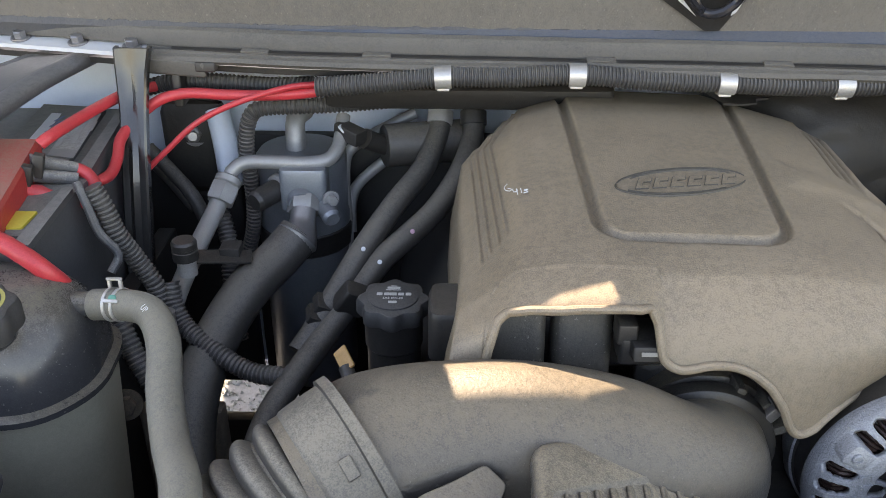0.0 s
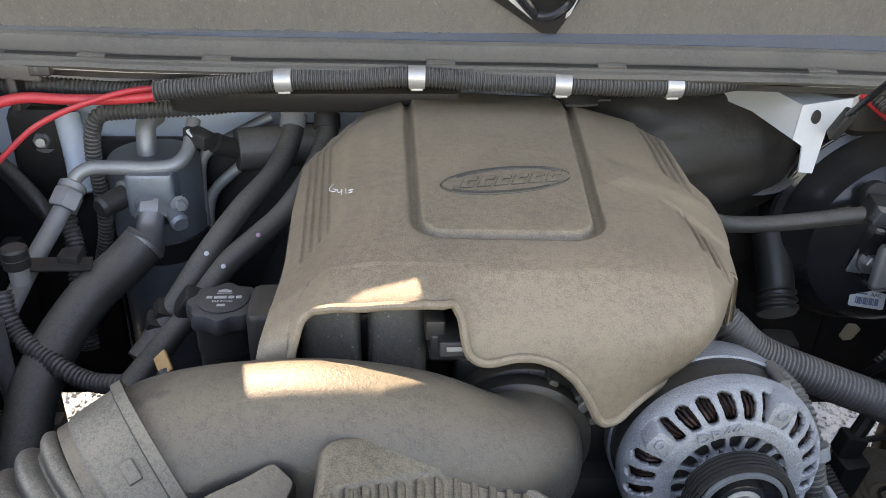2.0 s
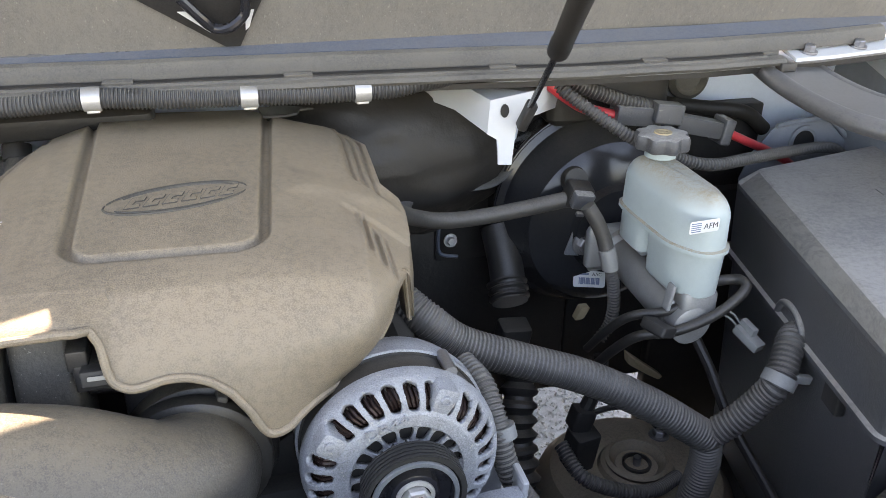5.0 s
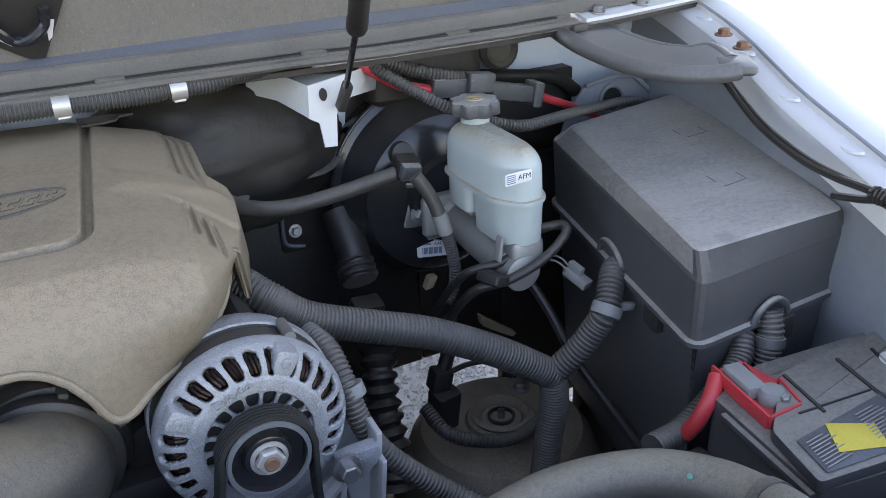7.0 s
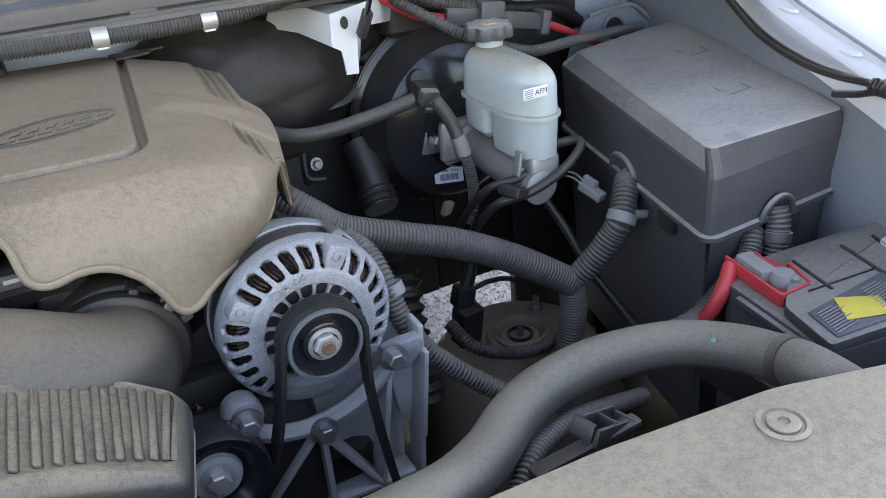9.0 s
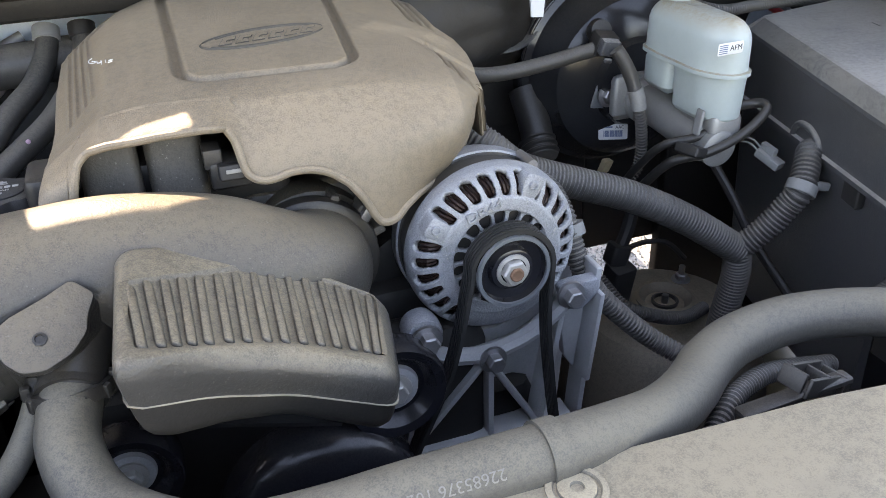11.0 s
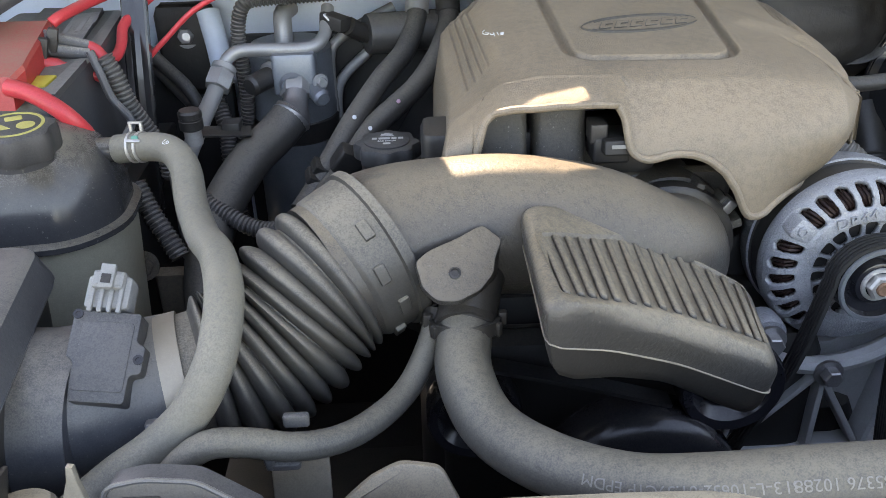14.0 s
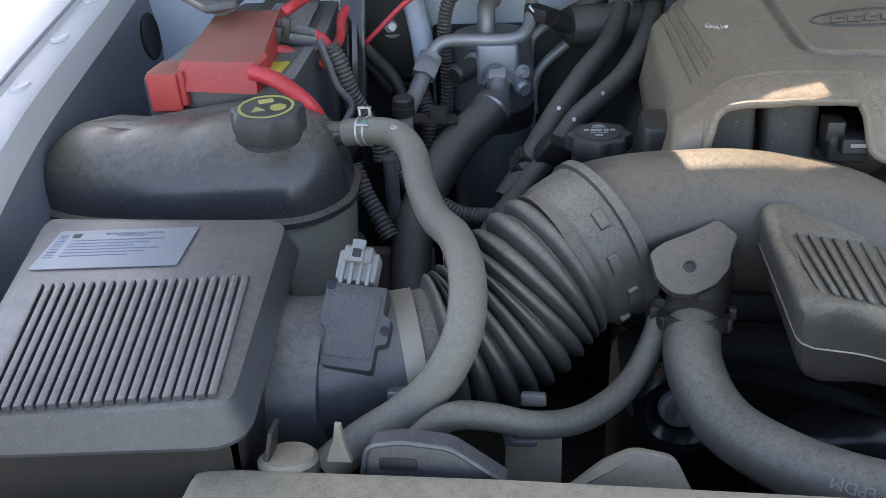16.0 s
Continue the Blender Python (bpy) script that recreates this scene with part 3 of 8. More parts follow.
# radiator cover along the front
EDGE = [(-0.276, 0.176), (-0.1, 0.178), (0.1, 0.176), (0.3, 0.168), (0.45, 0.163), (0.58, 0.15), (0.68, 0.122), (0.74, 0.09), (0.9, 0.02), (0.9, -0.45), (-0.276, -0.45)]
radiator_cover = thing("radiator_cover", "dusty grey plastic radiator top cover across the front", "radiator cover", (0.2, 0.0, 0.97))
cov_outline = rounded(EDGE, 0.012, 3)
part("panel", slab(cov_outline, 0.965, 0.992, Matrix(), 0.006), M_LIP, radiator_cover)
for x, y in ((0.279, 0.146), (0.556, 0.118), (-0.025, 0.15)):
    m = pose(x, y, 0.992)
    part("push_pin", lathe([(0.017, -0.003), (0.017, 0.0015), (0.0135, 0.002), (0.0125, 0.0005), (0.011, 0.0005), (0.0105, 0.0022), (0.0088, 0.0030), (0.0040, 0.0028), (0.0034, 0.0012), (0.001, 0.0012)], m, 24), M_LIP, radiator_cover)
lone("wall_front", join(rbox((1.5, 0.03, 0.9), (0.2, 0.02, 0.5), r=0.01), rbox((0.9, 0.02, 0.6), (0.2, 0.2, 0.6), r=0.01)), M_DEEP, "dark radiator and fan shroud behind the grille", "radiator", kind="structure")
lone("trim_headlight", slab(rounded([(-0.62, 0.13), (-0.25, 0.15), (-0.25, -0.4), (-0.62, -0.4)], 0.01), 0.935, 0.955, Matrix(), 0.004), M_LIP, "grey headlamp trim panel", "trim", kind="structure")

# near-black masses that close the bay from below, deep shade in their colour
engine = thing("engine", "engine block under the cover, its shade painted near-black", "engine", (0.2, 0.7, 0.3))
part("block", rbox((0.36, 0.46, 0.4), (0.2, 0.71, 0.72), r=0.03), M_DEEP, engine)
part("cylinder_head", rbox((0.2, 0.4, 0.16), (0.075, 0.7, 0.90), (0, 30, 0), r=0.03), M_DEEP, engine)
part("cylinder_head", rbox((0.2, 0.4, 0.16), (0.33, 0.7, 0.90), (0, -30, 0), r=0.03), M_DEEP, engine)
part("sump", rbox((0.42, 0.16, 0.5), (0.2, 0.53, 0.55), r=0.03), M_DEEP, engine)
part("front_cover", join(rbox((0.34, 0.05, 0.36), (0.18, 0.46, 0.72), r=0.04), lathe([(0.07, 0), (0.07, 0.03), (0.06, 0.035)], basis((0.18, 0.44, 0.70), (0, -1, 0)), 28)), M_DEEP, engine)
# panels added to keep sun and ground light out of the bay
lone("floor", join(rbox((0.20, 0.02, 0.34), (0.99, 0.80, 0.58), (0, 0, 20), r=0.004), rbox((1.9, 0.86, 0.02), (0.25, 0.40, 0.42), r=0.004), rbox((0.30, 0.9, 0.02), (-0.55, 0.45, 0.58), (0, 12, 0)), rbox((0.95, 1.6, 0.02), (0.2, 1.75, 0.70), r=0.004), rbox((1.95, 2.6, 0.02), (0.225, 2.27, 0.685), r=0.004), rbox((1.38, 0.20, 0.02), (-0.06, 0.90, 0.41), r=0.004), rbox((0.83, 0.02, 0.30), (0.215, 0.96, 0.56), r=0.004), rbox((0.24, 0.02, 0.19), (-0.29, 0.96, 0.485), r=0.004)), M_DEEP, "added black panels blocking light and view under the bay", "splash shield", kind="structure")

# ---------------------------------------------------------------- engine cover
# lower rim of the front face: height by x
RIM_Z = [(0.010, 1.030), (0.0375, 1.030), (0.0400, 1.070), (0.0455, 1.091), (0.0530, 1.0985), (0.066, 1.1015), (0.10, 1.1035), (0.138, 1.1035), (0.1490, 1.1000), (0.1550, 1.0900), (0.1575, 1.0760), (0.1600, 1.0675), (0.1650, 1.0620), (0.173, 1.0595), (0.182, 1.0608), (0.192, 1.0635), (0.208, 1.0630), (0.222, 1.0580), (0.2355, 1.0475), (0.2465, 1.0320), (0.2535, 1.0165), (0.2580, 1.0105), (0.266, 1.0085), (0.2735, 1.0100), (0.2800, 1.0150), (0.292, 1.0200), (0.312, 1.0225), (0.330, 1.0265), (0.345, 1.0340), (0.359, 1.0440), (0.370, 1.0570), (0.380, 1.0620)]
# how far the lower rim lies behind the front face, by x
RIM_BACK = [(0.26, 0.0), (0.275, 0.006), (0.292, 0.016), (0.315, 0.032), (0.335, 0.042), (0.355, 0.048), (0.38, 0.05)]
# outer edges and creases of the top: (y, x, z)
OUT_L = [(0.44, 0.016, 1.070), (0.50, 0.023, 1.076), (0.556, 0.0262, 1.081), (0.64, 0.0245, 1.085), (0.7255, 0.027, 1.090), (0.77, 0.0565, 1.104), (0.821, 0.0885, 1.114), (0.90, 0.125, 1.085)]
CRS_L = [(0.44, 0.050, 1.103), (0.50, 0.064, 1.1105), (0.556, 0.071, 1.1135), (0.64, 0.071, 1.118), (0.7255, 0.071, 1.121), (0.77, 0.083, 1.122), (0.821, 0.105, 1.119), (0.90, 0.14, 1.086)]
CRS_R = [(0.44, 0.345, 1.085), (0.49, 0.346, 1.096), (0.53, 0.347, 1.1015), (0.60, 0.347, 1.1045), (0.618, 0.349, 1.105), (0.636, 0.372, 1.1005), (0.656, 0.372, 1.1005), (0.676, 0.357, 1.108), (0.70, 0.358, 1.109), (0.74, 0.360, 1.111), (0.80, 0.364, 1.110), (0.90, 0.31, 1.086)]
OUT_R = [(0.44, 0.374, 1.060), (0.49, 0.377, 1.068), (0.53, 0.3815, 1.0745), (0.60, 0.398, 1.0775), (0.640, 0.4035, 1.0825), (0.662, 0.4020, 1.0865), (0.676, 0.3875, 1.097), (0.70, 0.3885, 1.098), (0.74, 0.3910, 1.098), (0.781, 0.3930, 1.098), (0.815, 0.380, 1.097), (0.90, 0.325, 1.080)]
SPINE = [(0.90, 1.086), (0.885, 1.103), (0.865, 1.119), (0.845, 1.1255), (0.80, 1.1290), (0.70, 1.1260), (0.60, 1.1205), (0.53, 1.1165)]
# fall of the front face: right of the opening, and over it
FALL_A = [(0.53, 1.1165), (0.512, 1.1152), (0.495, 1.1120), (0.478, 1.1035), (0.462, 1.0895), (0.451, 1.0735), (0.4445, 1.052), (0.4415, 1.030), (0.440, 0.995)]
FALL_B = [(0.53, 1.1165), (0.512, 1.1158), (0.495, 1.1140), (0.475, 1.1105), (0.459, 1.1060), (0.4500, 1.0985), (0.4455, 1.082), (0.4425, 1.05), (0.440, 0.995)]


def edge_at(y, table):
    return interp(y, [(q[0], q[1]) for q in table]), interp(y, [(q[0], q[2]) for q in table])


def cover_ribs(x, y):
    """Height of the pressed lines in the cover's top."""
    d = 0.0
    # u-shaped groove round the badge panel
    xl, xr, yf, r = 0.1280, 0.2715 + 0.094 * (y - 0.55), 0.5340, 0.024
    cx, cy = (xl + xr) / 2, yf + r
    qx, qy = abs(x - cx) - ((xr - xl) / 2 - r), max(0.0, cy - y)
    edge = (math.hypot(max(qx, 0.0), qy) if (qx > 0 or qy > 0) else max(qx, -9)) - r
    if y > cy:
        edge = abs(x - cx) - (xr - xl) / 2
    if y < 0.865:
        d -= 0.0070 * math.exp(-(edge / 0.0043) ** 4)
    # stepped ridges on the left shoulder
    for k in range(4):
        c = interp(y, [(0.53, 0.0395 + 0.0068 * k), (0.73, 0.0335 + 0.0062 * k), (0.80, 0.060 + 0.0062 * k)])
        run = 1 / (1 + math.exp(-(y - 0.535 - 0.007 * k) / 0.0016))
        e = (x - c) / 0.0016
        d += 0.0019 * run * (math.exp(-e * e) - 0.6 * math.exp(-(e - 2.2) ** 2))
    # ridges at the right rear edge, in a sunken field behind a slanting step
    if x > 0.345 and 0.62 < y < 0.84:
        behind = 1 / (1 + math.exp(-(y - 0.6728 + 0.98 * (x - 0.3589)) / 0.0016)) * min(1.0, max(0.0, (0.828 - y) / 0.02))
        inside = 1 / (1 + math.exp(-(x - 0.3563 - 0.07 * (y - 0.656)) / 0.0012))
        ex = edge_at(max(y, 0.69), OUT_R)[0]
        d -= 0.0022 * behind * inside
        for k in range(1, 4):
            e = (x - (ex - 0.0088 * k + 0.001)) / 0.0019
            d -= 0.0030 * behind * math.exp(-e * e)
    # short ridges and a slanting step on the right shoulder
    for c, lean, y0, y1 in ((0.3529, 0.068, 0.5403, 0.605), (0.3589, 0.041, 0.5264, 0.585), (0.3654, 0.019, 0.5167, 0.5744)):
        run = 1 / (1 + math.exp(-(y - y0) / 0.0016)) / (1 + math.exp((y - y1) / 0.0016))
        e = (x - c - lean * (y - y1)) / 0.0019
        d += 0.0030 * run * (0.6 * math.exp(-e * e) - math.exp(-(e - 2.1) ** 2))
    if x > 0.336:
        front = 0.6091 - 0.615 * (x - 0.3478) - y
        d -= 0.0036 * min(1.0, (x - 0.336) / 0.012) / (1 + math.exp(-front / 0.0016)) * math.exp(-max(0.0, front) / 0.022)
    # soft crease along the front of the top and a ridge beside the opening
    d += 0.0011 * math.exp(-((y - 0.490) / 0.006) ** 2)
    d += 0.0022 * math.exp(-((x - 0.1615) / 0.0035) ** 2) / (1 + math.exp((y - 0.49) / 0.004))
    return d


def cover_mesh():
    xs = [0.0 + 0.42 * i / 210 for i in range(211)]
    for lo, hi in ((0.034, 0.056), (0.146, 0.168), (0.228, 0.286), (0.333, 0.378)):
        xs += [lo + (hi - lo) * i / 36 for i in range(37)]
    base = sorted({round(x, 5) for x in xs})
    x0, x1 = edge_at(0.50, OUT_L)[0], edge_at(0.50, OUT_R)[0]
    cols = [(x - x0) / (x1 - x0) for x in base if x0 <= x <= x1]
    cols = [0.0] + [c for c in cols if 0.004 < c < 0.996] + [1.0]

    def surface(c, y):
        (lx, lz), (ax, az), (bx, bz), (rx, rz) = (edge_at(y, q) for q in (OUT_L, CRS_L, CRS_R, OUT_R))
        x = lx + (rx - lx) * c
        mid = interp(y, SPINE[::-1])
        zl, zr = mid + 0.001, mid - 0.0035
        z = interp(x, [(lx, lz), (ax, min(az, zl)), (ax + 0.03, zl), (bx - 0.06, zr), (bx, min(bz, zr)), (rx, rz)])
        return x, z

    rows = []
    n_top = 150
    for j in range(n_top + 1):
        y = 0.90 - 0.37 * j / n_top
        rows.append([[surface(c, y)[0], y, surface(c, y)[1]] for c in cols])
    n_fall = 46
    fall_a = spline([(0, *p) for p in FALL_A], 0.0012)
    fall_b = spline([(0, *p) for p in FALL_B], 0.0012)
    curves = []
    for c in cols:
        xs0, zs0 = surface(c, 0.53)
        drop = interp(0.53, SPINE[::-1]) - zs0
        mix = interp(xs0, [(0.148, 1.0), (0.168, 0.0)])
        path = []
        n = min(len(fall_a), len(fall_b))
        for i in range(n):
            ya, yb = fall_a[i * (len(fall_a) - 1) // (n - 1)], fall_b[i * (len(fall_b) - 1) // (n - 1)]
            y, z = ya.y + (yb.y - ya.y) * mix, ya.z + (yb.z - ya.z) * mix - drop * (1 - 0.35 * i / n)
            x = surface(c, max(y, 0.44))[0]
            y += 0.034 * min(1.0, max(0.0, (x - 0.315) / 0.062)) ** 2 * min(1.0, (0.53 - y) / 0.06)
            path.append((x, y, z))
        rim_z = interp(path[-1][0], RIM_Z)
        back = interp(path[-1][0], RIM_BACK)
        cut = next((i for i, q in enumerate(path) if q[2] <= rim_z), n - 1)
        cut = max(cut, 1)
        p, q = path[cut - 1], path[cut]
        w = min(1.0, max(0.05, (p[2] - rim_z) / max(1e-6, p[2] - q[2])))
        path = path[:cut] + [tuple(Vector(p).lerp(Vector(q), w))]
        top_z = 1.085
        path = [(x, y + back * min(1.0, max(0.0, (top_z - z) / max(0.004, top_z - rim_z))) ** 1.6, z) for x, y, z in path]
        curves.append(path)
    for k in range(1, n_fall + 1):
        row = []
        for path in curves:
            f = k / n_fall * (len(path) - 1)
            i = min(int(f), len(path) - 2)
            p, q = Vector(path[i]), Vector(path[i + 1])
            row.append(list(p.lerp(q, f - i)))
        rows.append(row)
    grid = np.array(rows)
    # round the creases off
    for _ in range(6):
        inner = grid[1:-1, 1:-1]
        soft = (grid[:-2, 1:-1] + grid[2:, 1:-1] + grid[1:-1, :-2] + grid[1:-1, 2:]) / 4
        step = inner + 0.6 * (soft - inner)
        grid[1:-1, 1:-1] = step
        edge = grid[-1]
        edge[1:-1] += 0.5 * ((edge[:-2] + edge[2:]) / 2 - edge[1:-1])
    for j in range(n_top + 22):
        for i in range(grid.shape[1]):
            grid[j, i, 2] += cover_ribs(grid[j, i, 0], grid[j, i, 1])
    rim = [Vector(p) for p in grid[-1]]
    full = []
    for row in grid:
        l, r = row[0], row[-1]
        skirt_l = [(l[0] - 0.010 * q, l[1], l[2] + (1.030 - l[2]) * q) for q in (1.0, 0.75, 0.5, 0.25)]
        low = min(r[2], max(1.030, r[2] - 0.040))
        skirt_r = [(r[0] + 0.004 * q, r[1] + 0.002 * q, r[2] + (low - r[2]) * q) for q in (0.25, 0.5, 0.75, 1.0)]
        full.append(skirt_l + [tuple(p) for p in row] + skirt_r)
    full.append([(x, y + 0.004, z - 0.0015) for x, y, z in full[-1]])
    bm = bmesh.new()
    vs = [[bm.verts.new(p) for p in row] for row in full]
    for a, b in zip(vs, vs[1:]):
        for i in range(len(a) - 1):
            bm.faces.new((a[i], a[i + 1], b[i + 1], b[i]))
    return bm, rim


engine_cover = thing("engine_cover", "dusty tan-grey moulded plastic engine cover with embossed oval badge", "engine cover", (0.2, 0.65, 1.0))
cover_bm, rim = cover_mesh()
shell = part("shell", cover_bm, M_COVER, engine_cover, angle=60)
thick = shell.modifiers.new("thickness", "SOLIDIFY")
thick.thickness, thick.offset = 0.003, -1.0


def on_cover(x, y, lift=0.0):
    tilt = interp(x, [(0.10, 0.001), (0.28, -0.0035)])
    return Vector((x, y, interp(y, SPINE[::-1]) + tilt + lift))


def badge_point(u, v, lift=0.0):
    """A place in the badge's own oval, u and v from -1 to 1."""
    return on_cover(0.2075 + 0.0565 * u + 0.004 * v, 0.6240 + 0.0235 * v + 0.0105 * u, lift)


def badge_lines():
    """Two long crescents that leave the oval open at its ends."""
    out = []
    for a0, a1, k in ((168, 8, 1.0), (172, 352, 1.0), (150, 28, 0.90), (205, 318, 0.90)):
        line = [badge_point(k * math.cos(radians(a)), k * math.sin(radians(a)), 0.0004) for a in np.linspace(a0, a1, 40)]
        out.append(sweep(line, lambda s, i: 0.0005 + 0.0009 * math.sin(math.pi * s) ** 0.5, 6))
    return join(*out)


part("badge_ring", badge_lines(), M_BADGE_SHADE, engine_cover, "oval outline, its relief shade painted dark")
for k in range(6):
    u = -0.70 + 0.262 * k
    shape = [(u, -0.36), (u + 0.20, -0.36), (u + 0.20, -0.12), (u + 0.10, -0.12), (u + 0.115, 0.12), (u + 0.235, 0.12), (u + 0.255, 0.38), (u + 0.055, 0.38)]
    part("badge_bar", loft([[badge_point(a, b, h) for a, b in shape] for h in (-0.001, 0.0011)]), M_COVER, engine_cover, "raised slanted block")
    part("badge_edge", sweep([badge_point(a, b, 0.0006) for a, b in shape + shape[:1]], 0.0006, 5), M_BADGE_SHADE, engine_cover, "painted shade round the block")
for pts in (((0.0625, 0.6135), (0.0600, 0.6080), (0.0605, 0.6030), (0.0640, 0.6015), (0.0655, 0.6045), (0.0625, 0.6060)), ((0.0665, 0.6050), (0.0670, 0.6000), (0.0700, 0.6020), (0.0695, 0.6055), (0.0700, 0.5960)), ((0.0730, 0.6060), (0.0735, 0.5985)), ((0.0790, 0.6050), (0.0755, 0.6035), (0.0785, 0.6010), (0.0750, 0.5985))):
    part("chalk_mark", tube([on_cover(x, y, -0.0006) for x, y in pts], 0.00042, 5, 0.0008), M_LABEL, engine_cover, "white chalk scribble")
part("rim_lip", sweep([p + Vector((0, -0.0006, 0.0010)) for p in rim], 0.0032, 10), M_COVER, engine_cover, "rounded lower rim")
part("rear_strap", rbox((0.25, 0.05, 0.02), (0.22, 0.893, 1.080), (18, 0, 0), r=0.008), M_BLACK, engine_cover, "black rear shoulder")
part("rear_flap", loft([[on_cover(x, y, h) for x, y in ((0.292, 0.802), (0.312, 0.800), (0.327, 0.806), (0.331, 0.822), (0.346, 0.826), (0.320, 0.862), (0.290, 0.862))] for h in (0.0, 0.0022)]), M_BLACK, engine_cover, "black foam flap at the rear edge")

# runners and connectors under the front opening
intake = thing("intake_manifold", "dusty black plastic intake manifold runners", "intake manifold", (0.1, 0.5, 0.95))
for x, w in ((0.0645, 0.043), (0.1125, 0.043)):
    part("runner", slab(rect(w, 0.07, 0.010, 5), -0.09, 0.03, pose(x, 0.520, 1.062, -12, 0, 0), 0.008), M_RUNNER, intake)
part("rail", rbox((0.2, 0.05, 0.05), (0.10, 0.53, 1.04), r=0.01), M_BLACK, intake)
sensor = thing("map_sensor", "black plastic sensor connector on the manifold", "sensor", (0.148, 0.48, 1.05))
part("housing", join(rbox((0.03, 0.03, 0.022), (0.150, 0.478, 1.062), r=0.003), rbox((0.014, 0.02, 0.016), (0.139, 0.474, 1.076), r=0.002)), M_BLACK, sensor)
part("plug", rbox((0.022, 0.014, 0.012), (0.152, 0.458, 1.068), (-10, 0, 0), r=0.002), M_DEEP, sensor)
part("marking", rbox((0.014, 0.0005, 0.003), (0.153, 0.4497, 1.071), (-30, 0, 0), r=0.0002), M_FADED, sensor)

# ---------------------------------------------------------------- air intake
duct = thing("intake_duct", "dusty black moulded air intake duct with worn edges", "intake duct", (0.1, 0.42, 0.95))
DUCT = [(-0.060, 0.384, 1.013), (-0.03, 0.401, 1.022), (0.015, 0.410, 1.027), (0.065, 0.412, 1.028), (0.12, 0.414, 1.018), (0.158, 0.416, 1.001), (0.184, 0.427, 0.985), (0.199, 0.450, 0.975), (0.204, 0.49, 0.972)]
DA = (Vector(DUCT[0]) - Vector(DUCT[1])).normalized()
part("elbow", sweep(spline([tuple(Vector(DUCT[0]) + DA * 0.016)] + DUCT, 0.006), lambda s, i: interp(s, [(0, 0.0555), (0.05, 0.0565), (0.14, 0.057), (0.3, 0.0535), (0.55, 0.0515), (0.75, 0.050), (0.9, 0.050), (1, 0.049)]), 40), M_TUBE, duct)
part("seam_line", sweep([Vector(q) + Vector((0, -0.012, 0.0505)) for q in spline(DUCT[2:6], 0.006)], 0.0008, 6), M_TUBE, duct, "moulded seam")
LUG = basis((0.0167, 0.3326, 1.0335), (0.05, -0.62, 0.78), (0, 0.8, 0.6))
LUGP = [(-0.0263, 0.0088), (-0.0168, 0.0171), (0.0032, 0.0258), (0.0209, 0.0355), (0.034, 0.0236), (0.0282, 0.0108), (0.0267, 0.0001), (0.0168, -0.0123), (0.001, -0.0202), (-0.0125, -0.0193), (-0.0219, -0.0101), (-0.0242, 0.0003)]
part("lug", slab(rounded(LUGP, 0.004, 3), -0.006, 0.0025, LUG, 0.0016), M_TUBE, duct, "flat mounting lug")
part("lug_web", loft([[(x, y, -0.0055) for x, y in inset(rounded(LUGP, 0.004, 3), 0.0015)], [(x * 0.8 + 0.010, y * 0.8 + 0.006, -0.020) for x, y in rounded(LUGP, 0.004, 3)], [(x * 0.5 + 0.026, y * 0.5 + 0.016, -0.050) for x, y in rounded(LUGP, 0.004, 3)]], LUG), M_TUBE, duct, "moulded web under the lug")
part("lug_bolt", lathe([(0.0042, -0.001), (0.0042, 0.0008), (0.0028, 0.0012), (0.0026, 0.0), (0.0006, 0.0)], LUG @ pose(0, 0, 0.0028), 16), M_BLACK, duct)
part("clamp_screw", rbox((0.012, 0.016, 0.009), (0.252, 0.470, 1.008), (0, -52, 0), r=0.002), M_STEEL, duct, "worm screw of the clamp")
part("clamp_ring", lathe([(0.046, 0), (0.0535, 0.001), (0.0565, 0.003), (0.0575, 0.009), (0.0565, 0.015), (0.053, 0.017), (0.046, 0.018)], basis((0.203, 0.462, 0.972), (0.05, 1, 0)), 36), M_BLACK, duct)

throttle = thing("throttle_body", "dusty dark throttle body behind the duct", "throttle body", (0.25, 0.5, 0.95))
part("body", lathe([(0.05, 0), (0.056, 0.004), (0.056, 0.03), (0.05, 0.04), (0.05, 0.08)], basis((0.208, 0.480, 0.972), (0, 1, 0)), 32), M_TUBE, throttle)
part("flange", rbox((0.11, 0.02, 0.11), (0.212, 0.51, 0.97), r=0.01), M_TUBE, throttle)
for k, a in enumerate((20, 45, 70)):
    c = Vector((0.207 + 0.058 * math.cos(radians(a)), 0.478, 0.97 + 0.055 * math.sin(radians(a))))
    part("lug", rbox((0.012, 0.02, 0.008), c, (0, -a, 0), r=0.002), M_RUNNER, throttle)

bellows = thing("intake_bellows", "dusty black corrugated rubber intake bellows", "air hose", (-0.13, 0.34, 0.9))
BEL = [(-0.034, 0.399, 1.0215), (-0.058, 0.385, 1.013), (-0.082, 0.370, 1.001), (-0.108, 0.351, 0.980), (-0.136, 0.333, 0.966), (-0.162, 0.322, 0.963), (-0.182, 0.316, 0.962)]
line = spline(BEL, 0.0011)


def bellow_r(s, i):
    if s < 0.045:
        return 0.0632
    if s < 0.22:
        return interp(s, [(0.045, 0.0602), (0.18, 0.0585), (0.22, 0.0535)])
    if s > 0.86:
        return 0.049
    ph = ((s - 0.22) / 0.64 * 10) % 1.0
    return interp(s, [(0.25, 0.0480), (0.95, 0.0455)]) + interp(s, [(0.25, 0.0115), (0.5, 0.0145), (0.95, 0.012)]) * math.sin(math.pi * ph) ** 0.55


